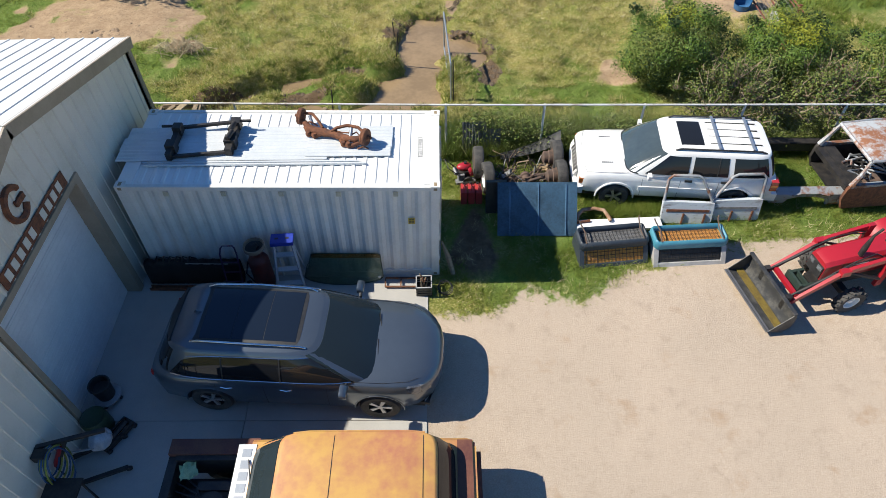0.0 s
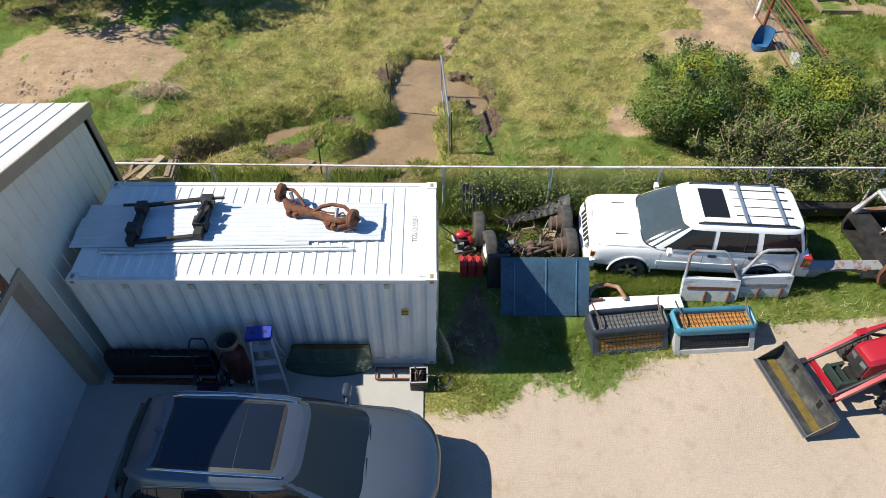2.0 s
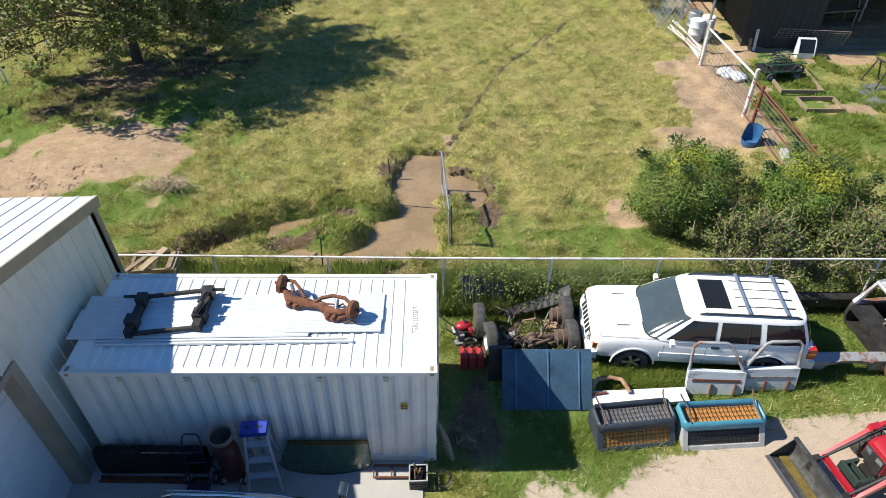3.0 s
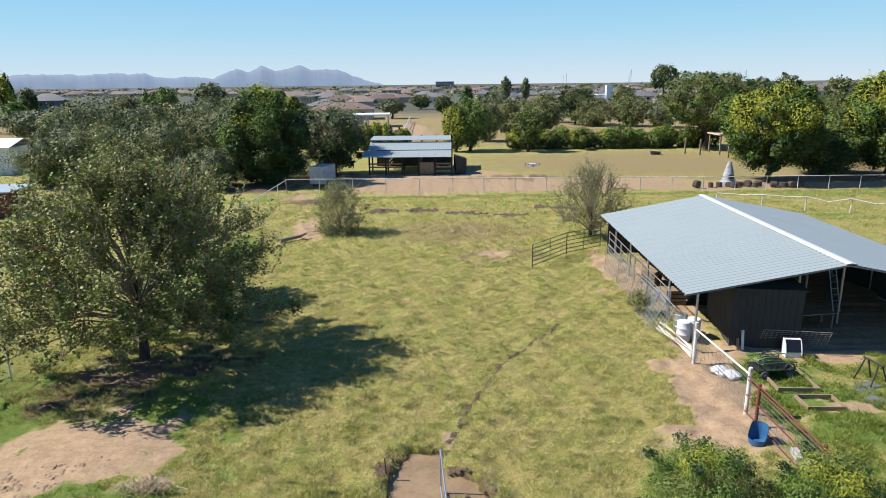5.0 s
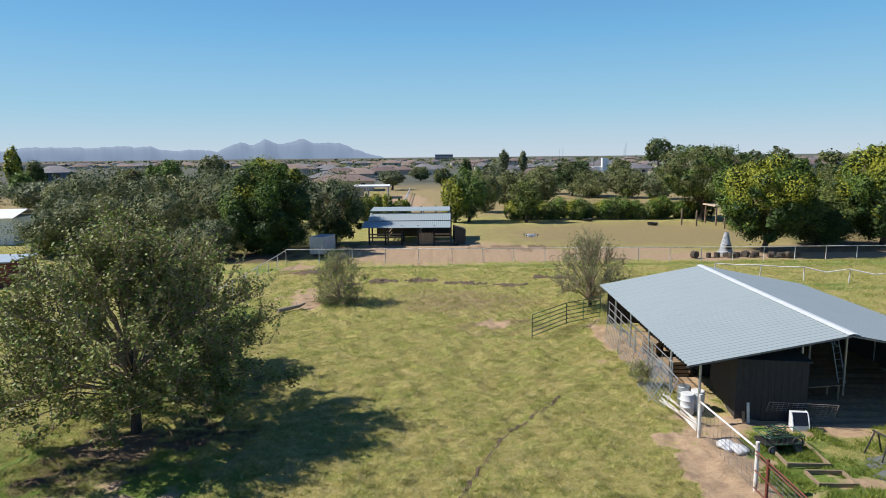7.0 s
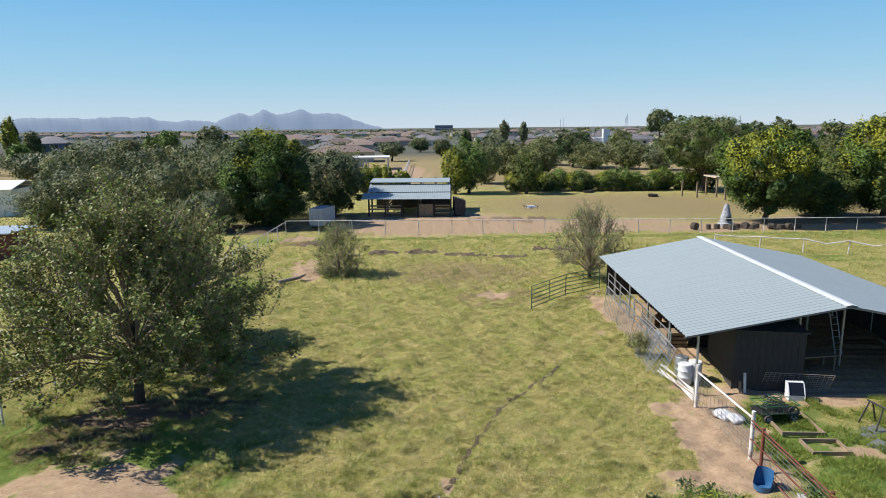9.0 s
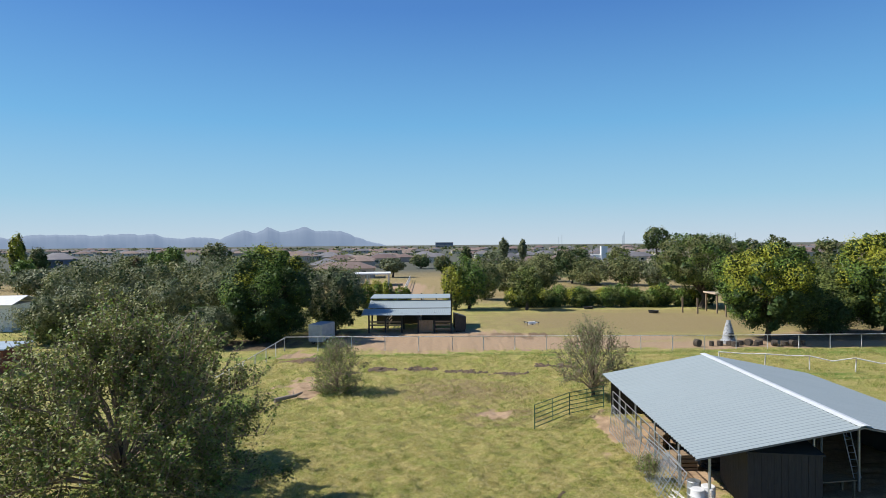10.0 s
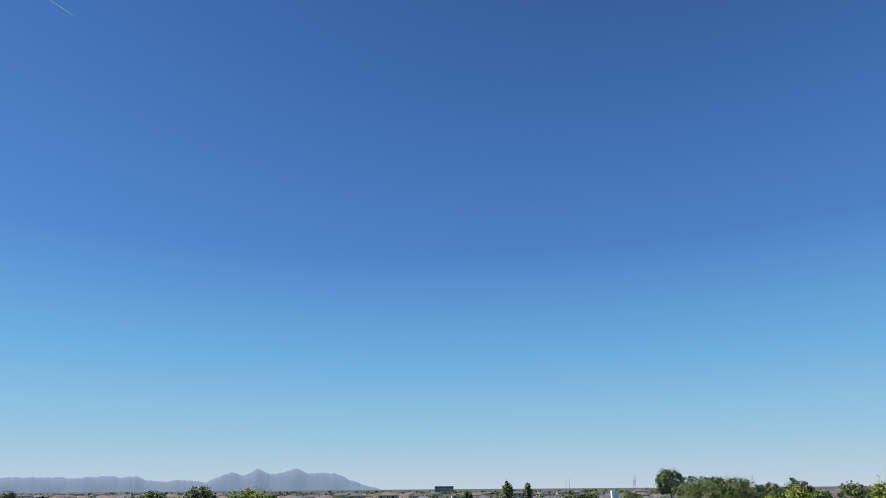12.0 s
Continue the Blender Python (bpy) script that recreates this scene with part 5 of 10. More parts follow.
def wheel(parent, x, y, r, w, rim_mat, spokes, sgn, rim_r=0.62, z=None):
    """One wheel on an axis along y; sgn is the side its face looks to."""
    hub = new("wheel")
    hub.empty_display_size = 0.05
    hub.parent = parent
    hub.matrix_basis = Matrix.Translation((x, y, r if z is None else z)) @ Matrix.Rotation(radians(-90 * sgn), 4, "X")
    ri = r * rim_r
    bm = bmesh.new()
    lathe(bm, [(ri, -w / 2 + 0.02), (r * 0.93, -w / 2), (r * 0.99, -w / 2 + 0.03), (r, -w * 0.2), (r, w * 0.2), (r * 0.99, w / 2 - 0.03), (r * 0.93, w / 2), (ri, w / 2 - 0.02), (ri, -w / 2 + 0.02)], 36)
    part("tyre", bm, TYRE, hub)
    bm = bmesh.new()
    lathe(bm, [(ri, w / 2 - 0.015), (ri * 0.93, w / 2 - 0.02), (ri * 0.90, w / 2 - 0.09), (ri * 0.3, w / 2 - 0.12), (0, w / 2 - 0.12)], 36)
    part("rim_barrel", bm, TRIM_BLACK if spokes else rim_mat, hub)
    if spokes:
        bm = bmesh.new()
        for i in range(spokes):
            for o in (-0.10, 0.10):
                m = Matrix.Rotation(2 * math.pi * i / spokes + o, 4, "Z")
                box(bm, ri * 0.12, ri * 0.97, -0.017, 0.017, w / 2 - 0.055, w / 2 - 0.022, m)
        lathe(bm, [(0, w / 2 - 0.015), (ri * 0.22, w / 2 - 0.02), (ri * 0.24, w / 2 - 0.06)], 20)
        part("rim", bm, rim_mat, hub)
    else:
        bm = bmesh.new()
        lathe(bm, [(0, w / 2 - 0.03), (ri * 0.28, w / 2 - 0.04), (ri * 0.30, w / 2 - 0.11)], 20)
        part("hub_cap", bm, rim_mat, hub)
    return hub


def lower_body(parent, stations, wheels, well_r, paint, name="body", soft=28):
    bm = bmesh.new()
    loft(bm, [section(*s) for s in stations])
    bmesh.ops.subdivide_edges(bm, edges=[e for e in bm.edges if abs(e.verts[0].co.x - e.verts[1].co.x) > 0.35], cuts=1)
    cut = bmesh.new()
    hw = max(s[1] for s in stations)
    for x, z in wheels:
        for sg in (1, -1):
            lathe(cut, [(0, -0.16), (well_r, -0.16), (well_r, 0.16), (0, 0.16)], 28, Matrix.Translation((x, sg * (hw - 0.10), z)) @ Matrix.Rotation(radians(90), 4, "X"))
    bm = boolean_cut(bm, cut)
    return part(name, bm, paint, parent, smooth=soft)


def ring(xf, xr, w, z, k=0.12, kr=None):
    """A rounded rectangle in plan at one height, front at xf; kr rounds the rear corners."""
    kr = kr or k
    out = []
    for cx, cy, a0, r in ((xf - k, w - k, 0, k), (xr + kr, w - kr, 90, kr), (xr + kr, -w + kr, 180, kr), (xf - k, -w + k, 270, k)):
        for j in range(5):
            a = radians(a0 + j * 22.5)
            out.append((cx + r * math.cos(a), cy + r * math.sin(a), z))
    return out


class Shell:
    """The cabin above the waist line: rounded-rectangle rings that lean in up to the roof, then a domed roof."""

    def __init__(self, xf0, xr0, w0, z0, xf1, xr1, w1, z1, crown, n=7.0, bow=0.05):
        self.ends, self.w, self.z, self.crown, self.n, self.bow = (xf0, xr0, xf1, xr1), (w0, w1), (z0, z1), crown, n, bow

    def level(self, v):
        xf0, xr0, xf1, xr1 = self.ends
        k = self.bow * 4 * v * (1 - v)
        xf, xr = xf0 + (xf1 - xf0) * v + k, xr0 + (xr1 - xr0) * v - k * 0.6
        return (xf + xr) / 2, (xf - xr) / 2, self.w[0] + (self.w[1] - self.w[0]) * v ** 1.35, self.z[0] + (self.z[1] - self.z[0]) * v

    def ring(self, v, k=1.0):
        cx, ax, w, z = self.level(v)
        p = 2 / self.n
        out = []
        for i in range(56):
            t = 2 * math.pi * (i + 0.5) / 56
            c, q = math.cos(t), math.sin(t)
            out.append((cx + ax * k * math.copysign(abs(c) ** p, c), w * k * math.copysign(abs(q) ** p, q), z + self.crown * (1 - k ** 3.5)))
        return out

    def side(self, x, v, sg, off):
        cx, ax, w, z = self.level(v)
        return Vector((x, sg * (w * max(0.0, 1 - abs((x - cx) / ax) ** self.n) ** (1 / self.n) + off), z + off * 0.4))

    def end(self, f, v, front, off):
        cx, ax, w, z = self.level(v)
        return Vector((cx + front * (ax * (1 - abs(f) ** self.n) ** (1 / self.n) + off), w * f, z + off * 0.7))

    def roof(self, x, y, off):
        cx, ax, w, z = self.level(1.0)
        k = (abs((x - cx) / ax) ** self.n + abs(y / w) ** self.n) ** (1 / self.n)
        return Vector((x, y, z + self.crown * (1 - k ** 3.5) + off))

    def build(self, parent, paint):
        bm = bmesh.new()
        loft(bm, [self.ring(i / 8) for i in range(9)] + [self.ring(1.0, k) for k in (0.985, 0.96, 0.92, 0.85, 0.7, 0.5, 0.25)])
        return part("cabin", bm, paint, parent, smooth=80)


def patch(name, parent, at, material, nu=12, nv=7, label=""):
    """A thin curved pane; at(u, v, off) gives its points."""
    bm = bmesh.new()
    front = [[bm.verts.new(at(i / nu, j / nv, 0.007)) for i in range(nu + 1)] for j in range(nv + 1)]
    back = [[bm.verts.new(at(i / nu, j / nv, -0.012)) for i in range(nu + 1)] for j in range(nv + 1)]
    for j in range(nv):
        for i in range(nu):
            bm.faces.new((front[j][i], front[j][i + 1], front[j + 1][i + 1], front[j + 1][i]))
            bm.faces.new((back[j][i + 1], back[j][i], back[j + 1][i], back[j + 1][i + 1]))
    for i in range(nu):
        bm.faces.new((front[0][i + 1], front[0][i], back[0][i], back[0][i + 1]))
        bm.faces.new((front[nv][i], front[nv][i + 1], back[nv][i + 1], back[nv][i]))
    for j in range(nv):
        bm.faces.new((front[j][0], front[j + 1][0], back[j + 1][0], back[j][0]))
        bm.faces.new((front[j + 1][nu], front[j][nu], back[j][nu], back[j + 1][nu]))
    bmesh.ops.recalc_face_normals(bm, faces=bm.faces)
    return part(name, bm, material, parent, label, smooth=50)


def side_pane(name, parent, sh, sg, xa, xb, v0, v1, material, la=0.0, lb=0.0, sag=0.0):
    """Side glass from xa to xb at its sill, leaning by la and lb at its top; sag lowers the top's rear end."""
    return patch(name, parent, lambda u, v, off: sh.side(xa + la * v + (xb + lb * v - xa - la * v) * u, v0 + (v1 - sag * u ** 3 - v0) * v, sg, off), material)


def end_pane(name, parent, sh, front, f, v0, v1, material):
    return patch(name, parent, lambda u, v, off: sh.end(-f + 2 * f * u, v0 + (v1 - v0) * v - 0.035 * (2 * u - 1) ** 4 * v, front, off), material, 16, 8)


def seam(parent, stations, x, z0, z1, hwscale=1.0, lean=0.0):
    for sg in (1, -1):
        pts = []
        for i in range(6):
            z = z0 + (z1 - z0) * i / 5
            hw, zb, zt, cr = at_station(stations, x + lean * i / 5)
            f = (z - zb) / (zt - zb)
            y = hw * float(np.interp(f, [0, 0.12, 0.45, 0.72, 0.93, 1], [0.90, 0.985, 1.0, 0.995, 0.965, 0.90])) + 0.001
            pts.append((x + lean * i / 5, sg * y, z))
        bar("door_seam", TRIM_BLACK, parent, pts, 0.005, 4)


# dark grey SUV on the apron
suv = thing("grey_suv", "dark grey metallic estate SUV parked on the concrete apron", "car", -2.53, -2.29, 0.09, -3.2, ry=1.4)
S = [(-2.53, 0.55, 0.55, 0.95, 0.0), (-2.47, 0.80, 0.42, 1.02, 0.01), (-2.30, 0.93, 0.33, 1.07, 0.0), (-1.9, 0.985, 0.28, 1.09, 0.0), (-1.2, 0.99, 0.26, 1.09, 0.0), (0.0, 0.985, 0.26, 1.08, 0.0), (0.75, 0.985, 0.26, 1.07, 0.03), (1.25, 0.985, 0.26, 1.06, 0.06), (1.75, 0.975, 0.27, 1.045, 0.07), (2.00, 0.94, 0.29, 1.02, 0.07), (2.18, 0.885, 0.31, 0.99, 0.065), (2.32, 0.80, 0.34, 0.955, 0.055), (2.43, 0.69, 0.37, 0.915, 0.045), (2.52, 0.55, 0.41, 0.87, 0.03), (2.575, 0.38, 0.44, 0.83, 0.015), (2.60, 0.20, 0.47, 0.80, 0.0)]
lower_body(suv, S, [(1.52, 0.37), (-1.50, 0.37)], 0.43, GREY_PAINT, soft=46)
SH = Shell(1.50, -2.42, 0.965, 1.05, 0.46, -2.08, 0.72, 1.63, 0.10, 5.0)
SH.build(suv, GREY_PAINT)
for sg in (1, -1):
    side_pane("front_window", suv, SH, sg, 1.02, -0.15, 0.10, 0.82, TINTED, -0.62, 0.0)
    side_pane("rear_window", suv, SH, sg, -0.155, -1.14, 0.10, 0.82, TINTED, 0.0, 0.03, 0.02)
    side_pane("quarter_window", suv, SH, sg, -1.145, -2.08, 0.12, 0.80, TINTED, 0.03, 0.26, 0.18)
    for xp in (-0.15, -1.14):
        bar("window_post", TRIM_BLACK, suv, [SH.side(xp + 0.02 * v, v, sg, 0.004) for v in (0.09, 0.35, 0.6, 0.82)], 0.016, 4)
    bar("window_trim", CHROME, suv, [SH.side(1.05 - i * 0.26, 0.075, sg, 0.008) for i in range(13)], 0.010, 5)
    bar("window_trim", CHROME, suv, [SH.side(0.34 - i * 0.23, 0.84 - 0.10 * max(0, i - 6) ** 2 / 12, sg, 0.004) for i in range(10)], 0.007, 5)
    bar("roof_rail", CHROME, suv, [SH.roof(0.30, sg * 0.60, 0.0), SH.roof(0.20, sg * 0.615, 0.05), SH.roof(-0.7, sg * 0.625, 0.065), SH.roof(-1.5, sg * 0.60, 0.05), SH.roof(-1.66, sg * 0.585, 0.0)], 0.020, 8)
    bm = bmesh.new()
    loft(bm, [[(0.90 + 0.10 * f, sg * yy, 1.15 + 0.085 * g * k) for f, g in ((0, -0.9), (0, 0.9), (0.5, 1.0), (1.1, 0.6), (1.3, 0.0), (1.1, -0.7), (0.5, -1.0))] for yy, k in ((1.00, 0.7), (1.04, 1.0), (1.14, 1.05), (1.22, 0.9), (1.245, 0.55))])
    soften(bm, 0.012)
    mi = part("mirror", bm, GREY_PAINT, suv, smooth=80)
    bar("mirror_stalk", TRIM_BLACK, mi, [(0.98, sg * 0.93, 1.09), (0.97, sg * 1.05, 1.12)], 0.03, 7)
    for hx in (0.02, -1.02):
        bar("door_handle", CHROME, suv, [(hx, sg * 1.0, 0.90), (hx - 0.09, sg * 1.018, 0.905), (hx - 0.2, sg * 1.0, 0.905)], 0.014, 6)
    # headlamp wraps the nose corner
    bm = bmesh.new()
    loft(bm, [[(2.00, sg * 0.945, 0.86), (2.00, sg * 0.915, 0.985), (2.04, sg * 0.84, 0.99), (2.05, sg * 0.7, 0.84)], [(2.20, sg * 0.885, 0.79), (2.20, sg * 0.845, 0.955), (2.24, sg * 0.74, 0.965), (2.25, sg * 0.6, 0.78)], [(2.42, sg * 0.715, 0.74), (2.41, sg * 0.675, 0.885), (2.43, sg * 0.58, 0.895), (2.40, sg * 0.5, 0.72)]])
    soften(bm, 0.012)
    part("headlamp", bm, LAMP_CLEAR, suv)
    bm = bmesh.new()
    box(bm, -2.485, -2.34, sg * 0.60, sg * 0.80, 0.86, 0.98)
    soften(bm, 0.03)
    part("tail_lamp", bm, LAMP_RED, suv)
    for x, sx in ((1.52, 1), (-1.50, 1)):
        wheel(suv, x, sg * 0.86, 0.37, 0.26, ALLOY, 5, sg)
        bar("arch_lip", GREY_PAINT, suv, [(x + 0.44 * math.cos(a), sg * 0.983, 0.37 + 0.44 * math.sin(a)) for a in [i * math.pi / 14 for i in range(15)]], 0.010, 6)
for x in (0.62, -0.48, -1.32):
    seam(suv, S, x, 0.36, 1.06)
end_pane("windscreen", suv, SH, 1, 0.93, 0.03, 0.93, WINDSCREEN)
end_pane("rear_screen", suv, SH, -1, 0.88, 0.10, 0.88, TINTED)
patch("roof_glass_surround", suv, lambda u, v, off: SH.roof(0.19 - 1.78 * u - 0.04 * (2 * v - 1) ** 8, (-0.57 + 1.14 * v) * (1 - 0.03 * (2 * u - 1) ** 8), off * 0.3), TRIM_BLACK, 14, 12)
for x0, x1 in ((0.12, -0.42), (-0.43, -0.97), (-0.98, -1.52)):
    patch("roof_glass", suv, lambda u, v, off: SH.roof(x0 + (x1 - x0) * u, -0.52 + 1.04 * v, off * 0.7), ROOF_GLASS, 4, 12)
bm = bmesh.new()
loft(bm, [[(-2.02, y, 1.66), (-2.15 + 0.10 * (y / 0.6) ** 2, y, 1.625), (-2.14 + 0.10 * (y / 0.6) ** 2, y, 1.60), (-2.0, y, 1.60)] for y in (-0.56, -0.3, 0, 0.3, 0.56)])
part("roof_spoiler", bm, TRIM_BLACK, suv)
bm = bmesh.new()
loft(bm, [[(2.38, y, 0.44), (2.600 - 0.16 * (y / 0.45) ** 2 * 0.55, y, 0.44), (2.592 - 0.16 * (y / 0.45) ** 2 * 0.55, y, 0.78), (2.38, y, 0.81)] for y in (-0.44, -0.3, -0.15, 0, 0.15, 0.3, 0.44)])
gr = part("grille", bm, TRIM_BLACK, suv)
bar("grille_frame", ALLOY, gr, [(2.595 - 0.45 * y * y, y, 0.795) for y in (-0.44, -0.3, -0.15, 0, 0.15, 0.3, 0.44)], 0.010, 6)
for i in range(9):
    y = -0.36 + i * 0.09
    quick("grille_bar", ALLOY, gr, (2.598 - 0.45 * y * y, 2.606 - 0.45 * y * y, y - 0.005, y + 0.005, 0.46, 0.77))
bm = bmesh.new()
loft(bm, [[(2.40, y, 0.34), (2.60 - 0.30 * (y / 0.85) ** 2, y, 0.34), (2.60 - 0.30 * (y / 0.85) ** 2, y, 0.41), (2.38, y, 0.41)] for y in (-0.85, -0.6, -0.3, 0, 0.3, 0.6, 0.85)])
part("bumper_lip", bm, TRIM_BLACK, suv)
for y0 in (-0.60, 0.0):
    bar("wiper", TRIM_BLACK, suv, [SH.end(y0, 0.02, 1, 0.02), SH.end(y0 + 0.3, 0.08, 1, 0.022), SH.end(y0 + 0.58, 0.11, 1, 0.02)], 0.009, 5)
for sg in (1, -1):
    bar("hood_seam", TRIM_BLACK, suv, [(1.1, sg * 0.88, 1.068), (1.6, sg * 0.87, 1.058), (2.00, sg * 0.81, 1.040), (2.2, sg * 0.70, 1.008)], 0.004, 4)
bar("antenna_fin", GREY_PAINT, suv, [SH.roof(-1.62, 0.0, 0.0), SH.roof(-1.70, 0.0, 0.06), SH.roof(-1.74, 0.0, 0.0)], 0.014, 5)
quick("underbody", TRIM_BLACK, suv, (-2.2, 2.3, -0.8, 0.8, 0.2, 0.34))

# white SUV by the fence
jeep = thing("white_suv", "boxy white four-door SUV parked in the grass by the fence", "car", 5.47, 2.80, -0.06, 174.8)
J = [(-2.24, 0.72, 0.46, 0.98, 0.0), (-2.19, 0.84, 0.40, 1.02, 0.0), (-1.9, 0.87, 0.36, 1.04, 0.0), (-1.0, 0.875, 0.34, 1.04, 0.0), (0.2, 0.875, 0.34, 1.04, 0.0), (0.75, 0.87, 0.34, 1.04, 0.015), (1.4, 0.865, 0.36, 1.02, 0.035), (1.95, 0.85, 0.40, 0.99, 0.035), (2.12, 0.80, 0.42, 0.95, 0.02), (2.18, 0.72, 0.44, 0.90, 0.01)]
lower_body(jeep, J, [(1.30, 0.33), (-1.38, 0.33)], 0.41, WHITE_PAINT, soft=40)
JS = Shell(1.14, -2.20, 0.86, 1.02, 0.34, -1.98, 0.665, 1.57, 0.055, 7.0, 0.04)
JS.build(jeep, WHITE_PAINT)
for sg in (1, -1):
    side_pane("front_window", jeep, JS, sg, 0.72, -0.22, 0.10, 0.86, TINTED, -0.48, 0.0)
    side_pane("rear_window", jeep, JS, sg, -0.31, -1.10, 0.10, 0.86, TINTED, 0.0, 0.05)
    side_pane("cargo_window", jeep, JS, sg, -1.22, -2.02, 0.10, 0.86, TINTED, 0.05, 0.14)
    bar("window_divider", TRIM_BLACK, jeep, [JS.side(-0.86, v, sg, 0.012) for v in (0.11, 0.5, 0.85)], 0.010, 5)
    bar("roof_rack_rail", TRIM_BLACK, jeep, [JS.roof(0.12, sg * 0.585, 0.0), JS.roof(0.02, sg * 0.595, 0.045), JS.roof(-1.72, sg * 0.595, 0.05), JS.roof(-1.84, sg * 0.585, 0.0)], 0.022, 6)
    bm = bmesh.new()
    box(bm, 0.60, 0.68, sg * 0.90, sg * 1.05, 1.05, 1.16)
    soften(bm, 0.03, 3)
    part("mirror", bm, WHITE_PAINT, jeep)
    quick("side_moulding", WHITE_PAINT, jeep, (-0.85, 0.80, min(sg * 0.868, sg * 0.892), max(sg * 0.868, sg * 0.892), 0.60, 0.72), bevel=0.01)
    for hx in (-0.25, -1.05):
        quick("door_handle", TRIM_BLACK, jeep, (hx - 0.1, hx + 0.06, min(sg * 0.855, sg * 0.882), max(sg * 0.855, sg * 0.882), 0.90, 0.95), bevel=0.008)
    bm = bmesh.new()
    box(bm, 1.98, 2.155, sg * 0.60, sg * 0.815, 0.69, 0.83)
    soften(bm, 0.02)
    part("turn_lamp", bm, LAMP_AMBER, jeep)
    bm = bmesh.new()
    box(bm, 2.12, 2.20, sg * 0.42, sg * 0.62, 0.70, 0.87)
    soften(bm, 0.015)
    part("headlamp", bm, LAMP_CLEAR, jeep)
    bm = bmesh.new()
    box(bm, -2.245, -2.10, sg * 0.66, sg * 0.872, 0.74, 1.0)
    soften(bm, 0.015)
    tl = part("tail_lamp", bm, LAMP_RED, jeep)
    quick("indicator", LAMP_AMBER, tl, (-2.25, -2.10, min(sg * 0.66, sg * 0.876), max(sg * 0.66, sg * 0.876), 0.84, 0.90), bevel=0.004)
    for x in (1.30, -1.38):
        wheel(jeep, x, sg * 0.76, 0.34, 0.23, ALLOY, 5, sg)
        bar("arch_flare", WHITE_PAINT, jeep, [(x + 0.44 * math.cos(a), sg * 0.872, 0.35 + 0.44 * math.sin(a)) for a in [i * math.pi / 12 for i in range(13)]], 0.02, 6)
    for k in range(6):
        quick("hood_louvre", TRIM_BLACK, jeep, (1.62 - k * 0.045, 1.645 - k * 0.045, sg * 0.46 - 0.016, sg * 0.46 + 0.016, 1.02, 1.052))
for x in (0.74, -0.10, -0.95):
    seam(jeep, J, x, 0.42, 1.02)
end_pane("windscreen", jeep, JS, 1, 0.93, 0.04, 0.94, PALE_GLASS)
end_pane("rear_screen", jeep, JS, -1, 0.86, 0.08, 0.92, TINTED)
bar("windscreen_seal", TRIM_BLACK, jeep, [JS.end(-0.95 + 0.095 * i, 0.03, 1, 0.006) for i in range(21)], 0.014, 5)
patch("sunroof", jeep, lambda u, v, off: JS.roof(-0.02 - 0.50 * u, -0.42 + 0.84 * v, off), TINTED, 5, 8)
for x in (-0.82, -1.55):
    quick("cross_bar", GALV, jeep, (x - 0.03, x + 0.03, -0.585, 0.585, 1.652, 1.676), bevel=0.008)
for y in (-0.40, -0.15, 0.10, 0.35):
    quick("roof_strip", TRIM_BLACK, jeep, (-1.78, -0.66, y - 0.007, y + 0.007, 1.60, 1.632))
bm = bmesh.new()
loft(bm, [[(2.05, y, 0.42), (2.30 - 0.12 * (y / 0.85) ** 4, y, 0.42), (2.31 - 0.12 * (y / 0.85) ** 4, y, 0.60), (2.05, y, 0.63)] for y in (-0.87, -0.7, -0.4, 0, 0.4, 0.7, 0.87)])
soften(bm, 0.015)
part("front_bumper", bm, WHITE_PAINT, jeep)
quick("rear_bumper", WHITE_PAINT, jeep, (-2.33, -2.1, -0.84, 0.84, 0.42, 0.62), bevel=0.03)
bm = bmesh.new()
prism(bm, [(1.98, 0.955), (2.06, 0.965), (2.12, 0.95), (2.27, 0.66), (2.05, 0.63)], -0.52, 0.52)
soften(bm, 0.012)
gr = part("grille", bm, WHITE_PAINT, jeep)
for i in range(7):
    y = -0.39 + i * 0.13
    bm = bmesh.new()
    prism(bm, [(2.135, 0.915), (2.155, 0.905), (2.262, 0.70), (2.238, 0.695)], y - 0.042, y + 0.042)
    part("grille_slot", bm, TRIM_BLACK, gr)
bar("hood_seam", TRIM_BLACK, jeep, [(0.85, -0.80, 1.048), (1.4, -0.79, 1.03), (2.0, -0.76, 0.99), (2.1, 0, 0.985), (2.0, 0.76, 0.99), (1.4, 0.79, 1.03), (0.85, 0.80, 1.048)], 0.004, 4)
quick("underbody", TRIM_BLACK, jeep, (-2.0, 2.0, -0.7, 0.7, 0.25, 0.42))
paper = quick("sun_visor_card", mat("tan card", (0.6, 0.5, 0.28), 0.8), jeep, (0.42, 0.44, -0.25, 0.02, 1.12, 1.35))
paper.matrix_basis = Matrix.Translation((0.08, 0, 0.02))

# stripped orange pickup
pick = thing("orange_pickup", "faded orange old truck with open engine bay and rusty fenders", "truck", -1.88, -5.24, 0.05, 180, ry=-1.2)
P = [(-2.40, 0.96, 0.50, 1.20, 0.0), (-2.30, 0.99, 0.45, 1.22, 0.0), (-1.0, 1.0, 0.42, 1.22, 0.0), (0.4, 1.0, 0.42, 1.20, 0.0), (1.10, 1.0, 0.42, 1.18, 0.0)]
lower_body(pick, P, [(-1.55, 0.38)], 0.46, ORANGE_PAINT)
PK = Shell(1.04, -2.12, 0.91, 1.20, 0.50, -1.80, 0.83, 1.69, 0.06, 9.0, 0.03)
PK.build(pick, ORANGE_PAINT)
